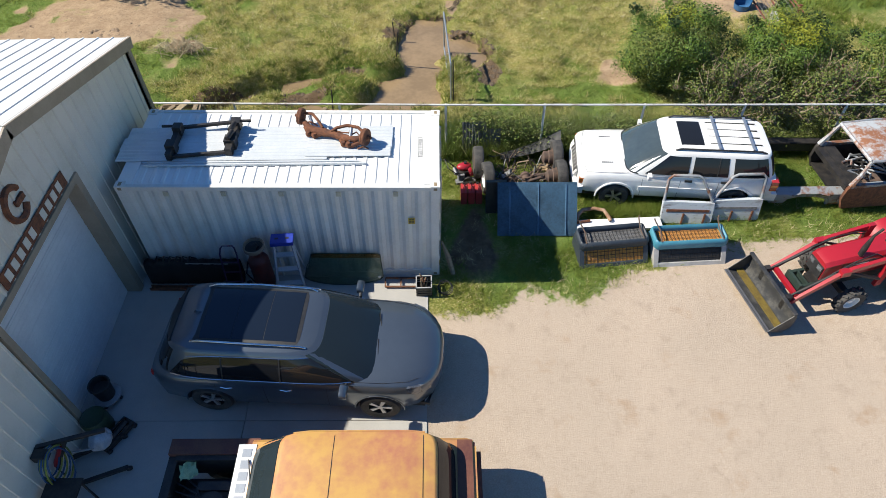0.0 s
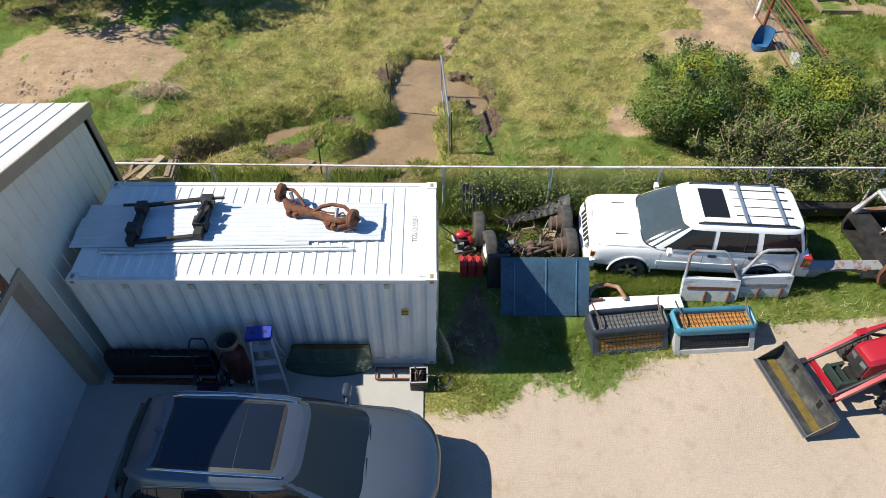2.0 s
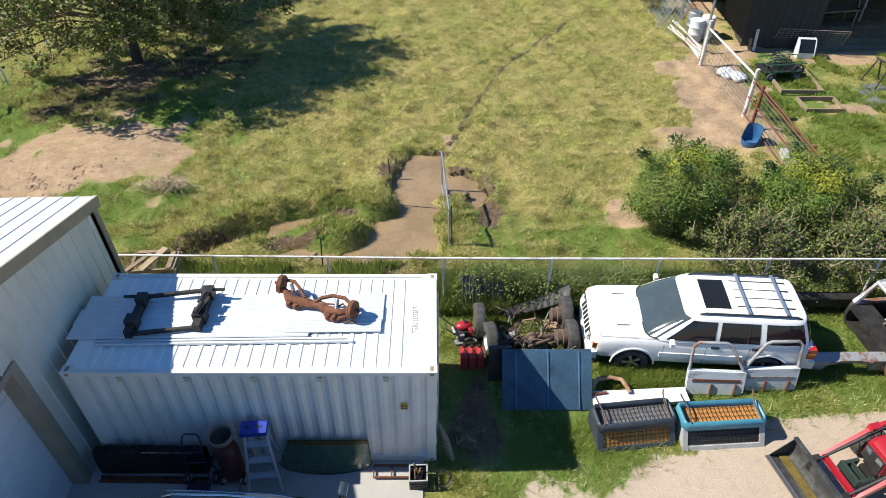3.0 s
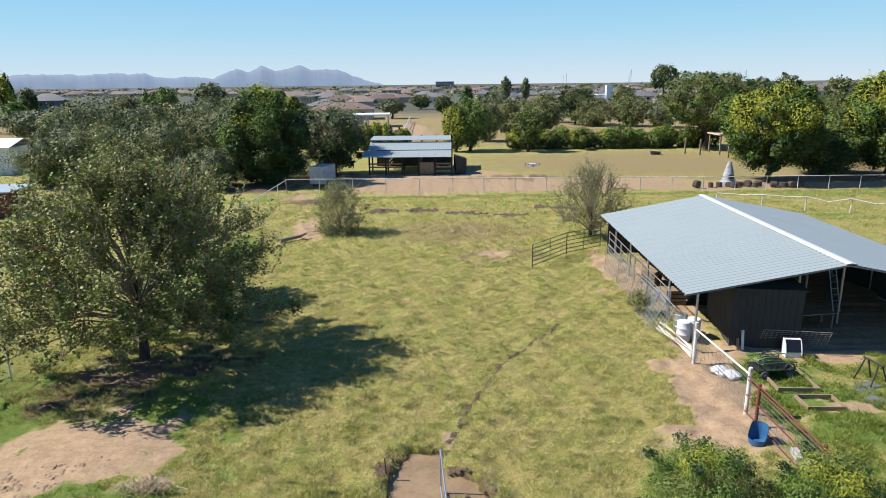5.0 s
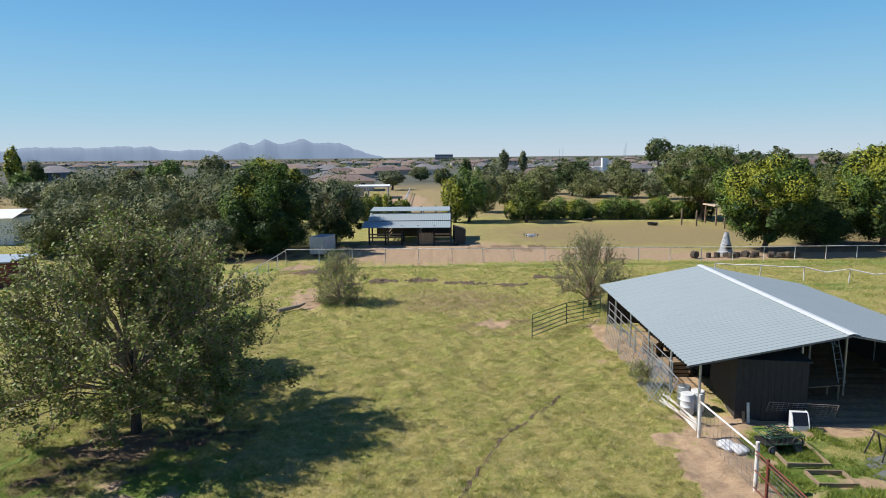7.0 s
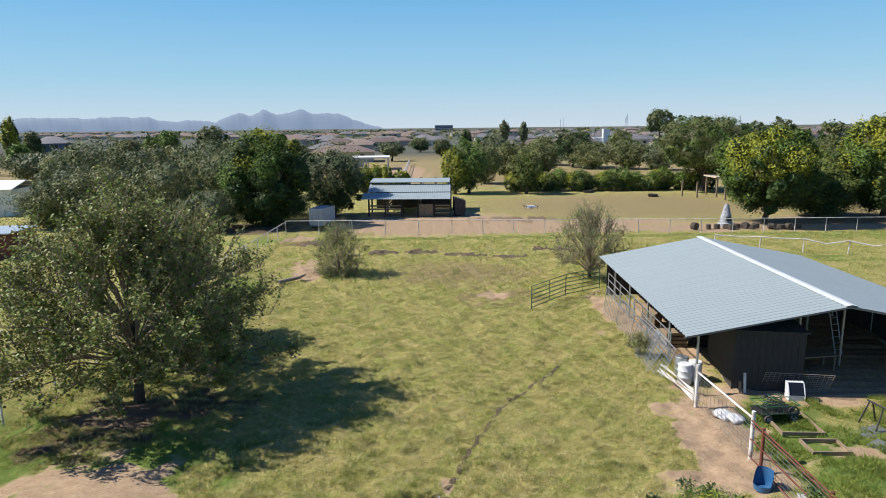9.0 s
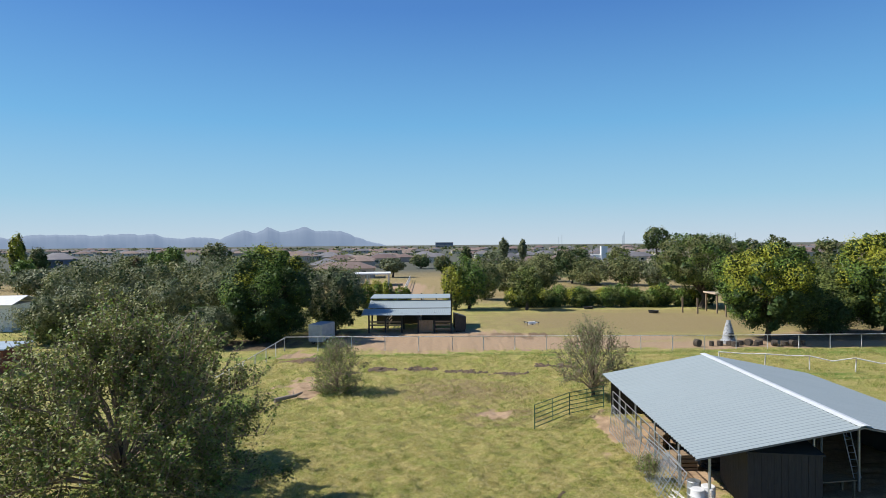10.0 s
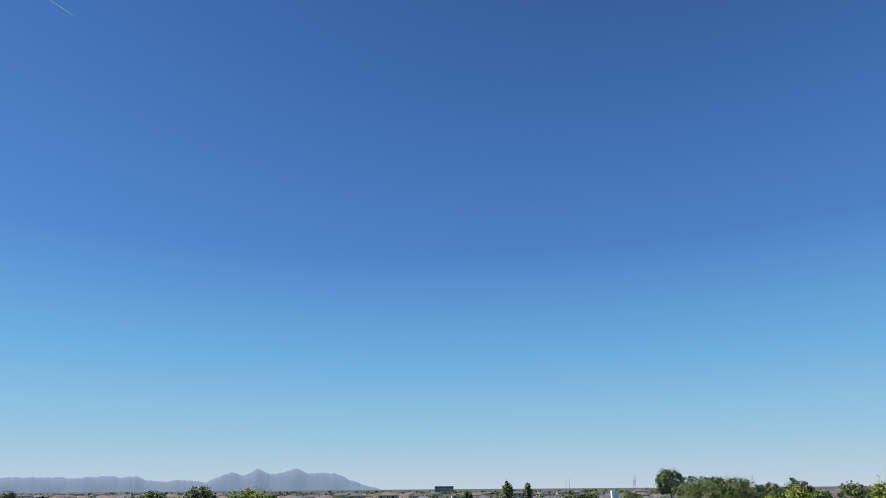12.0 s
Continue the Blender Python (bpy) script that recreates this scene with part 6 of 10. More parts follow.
for sg in (1, -1):
    side_pane("door_window", pick, PK, sg, 0.62, -0.38, 0.08, 0.84, TINTED, -0.28, 0.0)
    side_pane("side_window", pick, PK, sg, -0.48, -1.94, 0.08, 0.84, TINTED, 0.0, 0.16)
    bar("drip_rail", ORANGE_PAINT, pick, [PK.side(0.36 - i * 0.25, 0.98, sg, 0.008) for i in range(9)], 0.014, 6)
    bm = bmesh.new()
    box(bm, 1.0, 2.42, min(sg * 0.74, sg * 1.0), max(sg * 0.74, sg * 1.0), 1.00, 1.10)
    box(bm, 1.0, 2.42, min(sg * 0.93, sg * 1.0), max(sg * 0.93, sg * 1.0), 0.62, 1.0)
    soften(bm, 0.03)
    part("front_fender", bm, OLD_RED, pick)
    quick("inner_fender", BLACK_STEEL, pick, (1.0, 2.3, min(sg * 0.66, sg * 0.74), max(sg * 0.66, sg * 0.74), 0.55, 1.06), bevel=0.01)
    for x in (1.62, -1.55):
        wheel(pick, x, sg * 0.84, 0.38, 0.25, ALLOY, 0, sg)
    quick("tail_lamp", LAMP_RED, pick, (-2.43, -2.39, min(sg * 0.82, sg * 0.94), max(sg * 0.82, sg * 0.94), 0.75, 1.05), bevel=0.006)
for x in (-0.28, -1.62):
    bar("roof_seam", TRIM_BLACK, pick, [PK.roof(x, y, 0.001) for y in (-0.76, -0.6, -0.3, 0, 0.3, 0.6, 0.76)], 0.006, 4)
end_pane("windscreen", pick, PK, 1, 0.93, 0.05, 0.92, WINDSCREEN)
end_pane("rear_screen", pick, PK, -1, 0.90, 0.08, 0.90, TINTED)
cowl = quick("cowl_panel", WHITE_PAINT, pick, (1.02, 1.30, -0.86, 0.86, 1.10, 1.19), bevel=0.015)
for i in range(9):
    quick("cowl_vent", GALV, cowl, (1.08, 1.22, -0.78 + i * 0.185, -0.65 + i * 0.185, 1.185, 1.196))
for y0 in (-0.6, 0.1):
    bar("wiper", TRIM_BLACK, pick, [(1.10, y0, 1.21), (0.98, y0 + 0.45, 1.26)], 0.01, 5)
quick("firewall", BLACK_STEEL, pick, (1.10, 1.16, -0.9, 0.9, 0.5, 1.10))
quick("core_support", BLACK_STEEL, pick, (2.28, 2.42, -0.92, 0.92, 0.5, 1.02), bevel=0.012)
quick("engine_block", BLACK_STEEL, pick, (1.30, 2.0, -0.28, 0.28, 0.45, 0.85), (1.35, 1.9, -0.38, -0.24, 0.62, 0.92), (1.35, 1.9, 0.24, 0.38, 0.62, 0.92), bevel=0.03)
bm = bmesh.new()
lathe(bm, [(0, 0), (0.19, 0), (0.2, 0.07), (0.06, 0.09), (0, 0.09)], 20, pose(1.62, 0, 0.92))
part("air_cleaner", bm, BLACK_STEEL, pick)
for i in range(7):
    a = random.uniform(-0.6, 0.6)
    bar("hose", BLACK_PLASTIC, pick, [(1.15, a, 0.95), (1.5, a * 0.6 + 0.2, 0.98), (1.9, -a * 0.5, 0.92), (2.25, -a, 0.85)], 0.014, 5)
quick("tailgate", ORANGE_PAINT, pick, (-2.44, -2.36, -0.80, 0.80, 0.60, 1.20), bevel=0.015)
quick("rear_bumper", OLD_RED, pick, (-2.55, -2.46, -0.97, 0.97, 0.48, 0.62), bevel=0.02)
quick("bed_floor_trim", OLD_RED, pick, (-2.38, -2.14, -0.9, 0.9, 1.20, 1.235), bevel=0.008)
quick("underbody", TRIM_BLACK, pick, (-2.2, 2.3, -0.6, 0.6, 0.30, 0.46))
rag = thing("green_cloth", "crumpled pale green cloth lying in the engine bay", "cloth", -3.93, -4.72, 1.03, 20)
bm = bmesh.new()
for i in range(7):
    for j in range(7):
        bm.verts.new(((i - 3) * 0.045 + random.uniform(-0.02, 0.02), (j - 3) * 0.045 + random.uniform(-0.02, 0.02), 0.03 + random.uniform(0, 0.07)))
bm.verts.ensure_lookup_table()
for i in range(6):
    for j in range(6):
        bm.faces.new([bm.verts[k] for k in (i * 7 + j, i * 7 + j + 1, i * 7 + j + 8, i * 7 + j + 7)])
part("cloth", bm, mat("pale green cloth", (0.42, 0.55, 0.30), 0.9), rag)

# red compact tractor with loader
BUCKET_STEEL = mat("worn bucket steel", (0.045, 0.047, 0.05), 0.5, 0.3, (0.12, 0.115, 0.105), 5, 50, 0.15, 0.4)
tr = thing("red_tractor", "red compact tractor with a front loader and black bucket", "tractor", 8.48, -0.42, 0.0, 192)
# local +x is the front
bm = bmesh.new()
loft(bm, [[(x, -w, z0), (x, -w, z1 - 0.07), (x, -w + 0.07, z1), (x, w - 0.07, z1), (x, w, z1 - 0.07), (x, w, z0)] for x, w, z0, z1 in ((-0.62, 0.25, 0.72, 1.27), (0.2, 0.25, 0.70, 1.23), (0.85, 0.245, 0.66, 1.18), (0.96, 0.22, 0.70, 1.12))])
part("hood", bm, RED_PAINT, tr, smooth=30)
gl = quick("grille", BLACK_PLASTIC, tr, (0.93, 0.985, -0.20, 0.20, 0.72, 1.02), bevel=0.012)
for y in (-0.12, 0.12):
    quick("headlamp", LAMP_CLEAR, gl, (0.98, 0.995, y - 0.065, y + 0.065, 0.90, 1.0), bevel=0.008)
for sg in (1, -1):
    quick("hood_decal", mat("dark decal", (0.10, 0.02, 0.02), 0.4) if sg == 1 else bpy.data.materials["dark decal"], tr, (-0.3, 0.62, min(sg * 0.25, sg * 0.2545), max(sg * 0.25, sg * 0.2545), 1.00, 1.09))
    quick("decal_bar", WHITE_METAL, tr, (0.05, 0.40, min(sg * 0.254, sg * 0.2575), max(sg * 0.254, sg * 0.2575), 1.03, 1.06))
quick("engine", BLACK_STEEL, tr, (-0.55, 0.80, -0.20, 0.20, 0.42, 0.74), bevel=0.03)
quick("chassis", BLACK_STEEL, tr, (-1.6, 0.95, -0.13, 0.13, 0.34, 0.50), bevel=0.02)
quick("front_weight_frame", mat("dark green steel", (0.03, 0.05, 0.04), 0.5), tr, (0.95, 1.30, -0.22, -0.16, 0.42, 0.56), (0.95, 1.30, 0.16, 0.22, 0.42, 0.56), (1.26, 1.32, -0.22, 0.22, 0.42, 0.60), (1.08, 1.12, -0.16, 0.16, 0.42, 0.56), bevel=0.008)
quick("front_axle", BLACK_STEEL, tr, (0.25, 0.39, -0.55, 0.55, 0.26, 0.38), bevel=0.015)
bar("exhaust", BLACK_STEEL, tr, [(0.25, 0.16, 1.2), (0.25, 0.16, 1.42), (0.24, 0.16, 1.75), (0.14, 0.17, 1.93)], [0.055, 0.055, 0.026, 0.026], 10)
bar("fuel_cap", BLACK_PLASTIC, tr, [(-0.45, 0.0, 1.25), (-0.45, 0.0, 1.30)], 0.05, 14)


def lug_wheel(parent, x, y, r, w, sgn, lugs):
    hub = wheel(parent, x, y, r, w, WHITE_METAL, 0, sgn, 0.56)
    for s in (1, -1):
        bm = bmesh.new()
        box(bm, -0.015, 0.03, -0.022, 0.022, -w * 0.27, w * 0.27, Matrix.Translation((r, 0, s * w * 0.22)) @ Matrix.Rotation(radians(35 * s), 4, "X"))
        first = part("lug", bm, TYRE, hub)
        for i in range(lugs):
            lug = first if i == 0 else new("lug", first.data)
            lug.parent = hub
            lug.matrix_basis = Matrix.Rotation(2 * math.pi * (i + 0.25 * s) / lugs, 4, "Z")


for sg in (1, -1):
    lug_wheel(tr, 0.32, sg * 0.58, 0.30, 0.19, sg, 14)
    lug_wheel(tr, -1.15, sg * 0.58, 0.50, 0.28, sg, 18)
    bm = bmesh.new()
    prof = [(-1.15 + 0.56 * math.cos(a), 0.50 + 0.56 * math.sin(a)) for a in [radians(20 + i * 16) for i in range(9)]]
    prism(bm, prof + [(x + (-1.15 - x) * 0.06, z + (0.50 - z) * 0.06) for x, z in prof[::-1]], sg * 0.42, sg * 0.74)
    part("rear_fender", bm, RED_PAINT, tr)
    # loader arm: post, boom with elbow, and rams
    quick("loader_post", RED_PAINT, tr, (-0.42, -0.28, sg * 0.40 - 0.04, sg * 0.40 + 0.04, 0.40, 1.36), bevel=0.012)
    bm = bmesh.new()
    path = [(-0.40, 1.30), (0.55, 1.14), (0.78, 1.04), (1.68, 0.36)]
    up = [(x, z + 0.055) for x, z in path]
    dn = [(x - 0.02, z - 0.06) for x, z in path[::-1]]
    prism(bm, up + dn, sg * 0.42 - 0.035, sg * 0.42 + 0.035)
    soften(bm, 0.008)
    part("loader_arm", bm, RED_PAINT, tr)
    bar("lift_ram", BLACK_STEEL, tr, [(-0.30, sg * 0.42, 0.62), (0.25, sg * 0.42, 0.88), (0.62, sg * 0.42, 1.06)], [0.035, 0.035, 0.018], 8)
    bar("tilt_ram", BLACK_STEEL, tr, [(0.62, sg * 0.36, 1.14), (1.15, sg * 0.36, 0.80), (1.70, sg * 0.36, 0.50)], [0.038, 0.036, 0.02], 8)
    quick("arm_bracket", RED_PAINT, tr, (0.60, 0.80, sg * 0.42 - 0.06, sg * 0.42 + 0.06, 1.02, 1.16), bevel=0.012)
    bar("hydraulic_hose", BLACK_PLASTIC, tr, [(-0.30, sg * 0.38, 1.1), (0.1, sg * 0.34, 1.26), (0.5, sg * 0.36, 1.22), (0.85, sg * 0.36, 1.08)], 0.012, 5)
    bar("hydraulic_hose", BLACK_PLASTIC, tr, [(-0.30, sg * 0.40, 1.16), (0.05, sg * 0.30, 1.34), (0.45, sg * 0.33, 1.27), (0.9, sg * 0.35, 1.02)], 0.012, 5)
quick("cross_beam", RED_PAINT, tr, (1.46, 1.54, -0.40, 0.40, 0.50, 0.59), bevel=0.01)
bk = new("bucket")
bk.parent = tr
bk.matrix_basis = pose(1.70, 0, 0.04)
prof = [(0.50, 0.10), (0.20, 0.0), (0.06, 0.04), (0.0, 0.16), (0.0, 0.40), (0.06, 0.52)]
bm = bmesh.new()
prism(bm, prof + [(x + 0.02, z + 0.012) for x, z in prof[::-1]], -0.81, 0.81)
part("bucket_shell", bm, BUCKET_STEEL, bk, smooth=40)
for sg in (1, -1):
    bm = bmesh.new()
    prism(bm, prof, sg * 0.81, sg * 0.825)
    part("bucket_side", bm, BUCKET_STEEL, bk)
    quick("bucket_bracket", BLACK_STEEL, bk, (-0.10, 0.02, sg * 0.38 - 0.05, sg * 0.38 + 0.05, 0.12, 0.55), bevel=0.01)
quick("cutting_edge", mat("bright worn steel", (0.42, 0.40, 0.37), 0.35, 0.8), bk, (0.46, 0.55, -0.825, 0.825, 0.09, 0.108), bevel=0.004)
quick("bucket_lip", BUCKET_STEEL, bk, (0.03, 0.11, -0.825, 0.825, 0.51, 0.545), bevel=0.008)
quick("worn_band", mat("yellow mud", (0.20, 0.145, 0.03), 0.5, 0.1, (0.12, 0.085, 0.025), 9, 60, 0.2), bk, (0.12, 0.27, -0.80, 0.80, 0.035, 0.06))
quick("operator_platform", BLACK_STEEL, tr, (-1.25, -0.55, -0.42, 0.42, 0.50, 0.56), bevel=0.01)
bm = bmesh.new()
box(bm, -1.42, -1.02, -0.24, 0.24, 0.80, 0.90)
box(bm, -1.50, -1.40, -0.24, 0.24, 0.86, 1.25)
soften(bm, 0.03)
part("operator_seat", bm, BLACK_PLASTIC, tr)
bar("steering_wheel", BLACK_PLASTIC, tr, [(-0.82 + 0.05 * math.cos(a), 0.19 * math.sin(a), 1.33 + 0.18 * math.cos(a) * 0.35) for a in [i * math.pi / 9 for i in range(18)]], 0.014, 6, True)
bar("steering_column", BLACK_STEEL, tr, [(-0.62, 0, 1.1), (-0.80, 0, 1.32)], 0.025)
quick("dashboard", BLACK_PLASTIC, tr, (-0.74, -0.60, -0.22, 0.22, 0.9, 1.28), bevel=0.02)


# ---- clutter along the container and the workshop ----
def on_apron(x):
    return 0.028 - x * math.tan(radians(TILT))


# a long dark chest, built as a squashed ribbed shell
long_chest = thing("black_culvert_pipe", "long dark ribbed chest standing against the container", "pipe", -5.14, -0.15, on_apron(-5.14), ry=TILT)
long_chest.matrix_basis = long_chest.matrix_basis @ Matrix.Diagonal((1.02, 0.44, 1.25, 1))
bm = bmesh.new()
loft(bm, [[(-0.95 + i * 0.0317, -(0.27 + 0.008 * math.sin(i * 1.9)) * math.copysign(abs(math.cos(a)) ** 0.45, math.cos(a)), 0.03 + (0.48 + 0.012 * math.sin(i * 0.9)) * math.sin(a) ** 0.4) for a in [math.pi * j / 12 for j in range(13)]] for i in range(61)], closed_ring=False)
bmesh.ops.solidify(bm, geom=bm.faces[:], thickness=0.015)
part("shell", bm, mat("dark brown weathered plastic", (0.035, 0.030, 0.028), 0.6, 0, (0.06, 0.05, 0.045), 3, 30, 0.2), long_chest)
quick("inner_slab", BLACK_STEEL, long_chest, (-0.93, 0.95, -0.2, 0.2, 0.0, 0.22), bevel=0.01)
for i in range(6):
    x = -0.7 + i * 0.13
    bar("bracket", BLACK_STEEL, long_chest, [(x, -0.06, 0.50), (x + 0.05, 0.0, 0.62), (x + 0.16, 0.03, 0.56), (x + 0.2, -0.05, 0.52)], 0.02, 6)
bar("rod", GALV, long_chest, [(-0.1, -0.16, 0.505), (0.75, -0.17, 0.50)], 0.012, 6)
beam = thing("rusty_beam", "long dark rusty steel channel lying on the apron", "beam", -5.1, -0.40, on_apron(-5.1), -1, ry=TILT)
quick("web", RUST, beam, (-1.0, 0.95, -0.05, 0.05, 0.0, 0.015), bevel=0.003)
quick("flange", RUST, beam, (-1.0, 0.95, -0.05, -0.04, 0.015, 0.08), bevel=0.003)
quick("flange", RUST, beam, (-1.0, 0.95, 0.04, 0.05, 0.015, 0.08), bevel=0.003)

PURPLE = mat("purple painted steel", (0.09, 0.035, 0.10), 0.5, 0.1, (0.06, 0.03, 0.06), 5, 50, 0.1)
ht = thing("hand_truck", "purple steel hand truck leaning beside the red tank", "hand truck", -4.25, -0.50, on_apron(-4.42), 0, rx=-14)
for x in (-0.17, 0.17):
    bar("side_rail", PURPLE, ht, [(x, 0, 0.08), (x, 0, 1.0), (x * 0.85, 0.03, 1.12)], 0.016)
bar("handle", PURPLE, ht, [(-0.145, 0.03, 1.12), (-0.1, 0.05, 1.17), (0.1, 0.05, 1.17), (0.145, 0.03, 1.12)], 0.016)
for z in (0.3, 0.55, 0.8):
    bar("cross_bar", PURPLE, ht, [(-0.17, 0, z), (0.17, 0, z)], 0.012)
quick("toe_plate", PURPLE, ht, (-0.2, 0.2, -0.24, 0.0, 0.06, 0.075), bevel=0.004)
for sg in (1, -1):
    wheel(ht, sg * 0.24, 0.07, 0.12, 0.07, WHITE_METAL, 0, 1, 0.5).matrix_basis = Matrix.Translation((sg * 0.25, 0.08, 0.12)) @ Matrix.Rotation(radians(90 * sg), 4, "Y")

TANK_RED = mat("dark red tank paint", (0.15, 0.022, 0.018), 0.45, 0, (0.10, 0.03, 0.025), 4, 40, 0.1)
TAN_RIM = mat("tan plastic rim", (0.27, 0.205, 0.15), 0.6)
tk = thing("red_blast_tank", "dark red upright tank on wheels with a tan rim", "tank", -3.66, -0.30, on_apron(-3.66))
tk.matrix_basis = tk.matrix_basis @ Matrix.Diagonal((0.93, 0.93, 1.16, 1))
bm = bmesh.new()
lathe(bm, [(0, 0.08), (0.20, 0.08), (0.225, 0.13), (0.225, 0.74), (0.19, 0.80), (0.10, 0.86), (0.10, 0.92)], 28)
part("tank_body", bm, TANK_RED, tk)
bm = bmesh.new()
lathe(bm, [(0.05, 0.90), (0.19, 1.02), (0.225, 1.05), (0.225, 1.12), (0.20, 1.12), (0.195, 1.06)], 28)
part("rim", bm, TAN_RIM, tk)
# black disc puts the dark of the hopper's inside into colour
bm = bmesh.new()
lathe(bm, [(0.197, 1.065), (0.19, 1.06), (0.04, 1.0), (0, 1.0)], 28)
part("dark_hopper_inside", bm, BLACK_PLASTIC, tk)
bar("filler_hose", BLACK_PLASTIC, tk, [(0.0, 0, 0.95), (0.08, 0.03, 1.08), (0.02, 0.1, 1.10), (-0.06, 0.02, 1.06)], 0.02, 6)
bar("outlet_hose", BLACK_PLASTIC, tk, [(-0.2, -0.1, 0.2), (-0.3, -0.14, 0.5), (-0.2, -0.1, 0.78)], 0.016, 6)
for sg in (1, -1):
    wheel(tk, 0, 0, 0.09, 0.05, WHITE_METAL, 0, 1, 0.5).matrix_basis = Matrix.Translation((sg * 0.22, -0.16, 0.09)) @ Matrix.Rotation(radians(90 * sg), 4, "Y")

BLUE_PLASTIC = mat("blue plastic", (0.02, 0.05, 0.38), 0.45, 0, (0.02, 0.04, 0.28), 5, 40, 0.05)
ALU = mat("ladder aluminium", (0.56, 0.59, 0.63), 0.45, 0.25, (0.46, 0.49, 0.53), 5, 50, 0.05)
lad = thing("step_ladder", "aluminium step ladder with a blue plastic top", "ladder", -3.08, -0.30, on_apron(-3.08), 4)
lad.matrix_basis = lad.matrix_basis @ Matrix.Scale(1.17, 4)
for sg in (1, -1):
    bar("front_rail", ALU, lad, [(sg * 0.25, -0.28, 0.0), (sg * 0.15, 0.05, 1.16)], 0.028, 5)
    bar("rear_rail", ALU, lad, [(sg * 0.22, 0.26, 0.0), (sg * 0.14, 0.09, 1.14)], 0.016, 5)
for k in range(3):
    f = (k + 1) * 0.25
    quick("tread", ALU, lad, (-(0.25 - 0.1 * f), 0.25 - 0.1 * f, -0.30 + 0.33 * f, -0.20 + 0.33 * f, 1.16 * f - 0.015, 1.16 * f + 0.015), bevel=0.005)
bm = bmesh.new()
box(bm, -0.19, 0.19, -0.05, 0.17, 1.14, 1.22)
soften(bm, 0.02)
top = part("top_cap", bm, BLUE_PLASTIC, lad)
quick("tool_slot", TRIM_BLACK, top, (-0.12, -0.06, 0.04, 0.08, 1.215, 1.224), (0.06, 0.12, 0.04, 0.08, 1.215, 1.224))

ws = thing("loose_windscreen", "curved green laminated windscreen leaning against the container", "glass sheet", -2.04, -0.22, on_apron(-2.04), ry=TILT)
def screen_point(u, v, off=0.0):
    """A place on the bowed glass; u runs along it, v up it."""
    w = 0.92 - 0.12 * v - 0.08 * abs(2 * u - 1) ** 8
    bow = (1 - (2 * u - 1) ** 2) * (1 - 0.9 * v)
    return ((2 * u - 1) * w + 0.085 * v, 0.10 - 0.17 * bow + 0.08 * v - off, 0.02 + 0.74 * v - 0.05 * abs(2 * u - 1) ** 6 * (1 if v > 0.5 else -1))


for label, v0, v1, material in (("clear_glass", 0.0, 0.86, GREEN_GLASS), ("sun_band", 0.86, 1.0, SUN_BAND)):
    bm = bmesh.new()
    loft(bm, [[screen_point(i / 24, v0 + (v1 - v0) * j / 5) for j in range(6)] for i in range(25)], closed_ring=False)
    bmesh.ops.solidify(bm, geom=bm.faces[:], thickness=0.008)
    part(label, bm, material, ws)
EDGE = mat("dark green edge", (0.02, 0.05, 0.035), 0.3)
for vv in (0.0, 1.0):
    bar("glass_edge", EDGE, ws, [screen_point(i / 16, vv) for i in range(17)], 0.009, 5)
for uu in (0.0, 1.0):
    bar("glass_edge", EDGE, ws, [screen_point(uu, j / 6) for j in range(7)], 0.009, 5)
lx, ly, lz = screen_point(0.93, 0.12, 0.012)
quick("glass_label", WHITE_METAL, ws, (lx - 0.03, lx + 0.03, ly - 0.006, ly, lz - 0.03, lz + 0.03))
rk = thing("rusty_rack", "small rusty angle-iron rack lying beside the container", "rack", -0.82, -0.25, on_apron(-0.82), 0, ry=TILT)
for y in (-0.12, 0.12):
    bar("rail", RUST, rk, [(-0.33, y, 0.05), (0.33, y, 0.05)], 0.022, 4)
for x in (-0.33, 0.0, 0.33):
    bar("cross_bar", RUST, rk, [(x, -0.12, 0.05), (x, 0.12, 0.05)], 0.018, 4)
crate = thing("milk_crate", "black plastic crate with a grey rim full of scrap", "crate", -0.32, -0.42, on_apron(-0.32), 1)
for x0, x1, y0, y1 in ((-0.165, -0.15, -0.165, 0.165), (0.15, 0.165, -0.165, 0.165), (-0.15, 0.15, -0.165, -0.15), (-0.15, 0.15, 0.15, 0.165)):
    quick("side", BLACK_PLASTIC, crate, (x0, x1, y0, y1, 0.0, 0.08), (x0, x1, y0, y1, 0.11, 0.16), (x0, x1, y0, y1, 0.19, 0.27), bevel=0.003)
    quick("rim", mat("grey plastic", (0.4, 0.4, 0.4), 0.5) if x0 == -0.165 else bpy.data.materials["grey plastic"], crate, (x0 - 0.004, x1 + 0.004, y0 - 0.004, y1 + 0.004, 0.27, 0.29), bevel=0.003)
quick("base", BLACK_PLASTIC, crate, (-0.15, 0.15, -0.15, 0.15, 0.0, 0.02))
for i in range(7):
    a = random.uniform(0, 3)
    bar("scrap_rod", RUST if i % 2 else WOOD, crate, [(-0.1 + random.uniform(0, 0.15), random.uniform(-0.1, 0.1), 0.03), (random.uniform(-0.13, 0.13), random.uniform(-0.13, 0.13), 0.34 + random.uniform(0, 0.08))], 0.014, 5)
coil = thing("wire_coil", "loose coil of dark wire in the grass by the crate", "wire", 0.12, -0.42, 0.03)
for k in range(4):
    bar("loop", BLACK_STEEL, coil, [(0.17 * math.cos(a) * (1 - k * 0.08), 0.17 * math.sin(a), 0.04 + k * 0.03 + 0.03 * math.sin(2 * a + k)) for a in [i * math.pi / 8 for i in range(16)]], 0.008, 4, True)
st = thing("broken_branch", "grey splintered board leaning on the container end", "board", 0.14, 0.25, 0.02, 10)
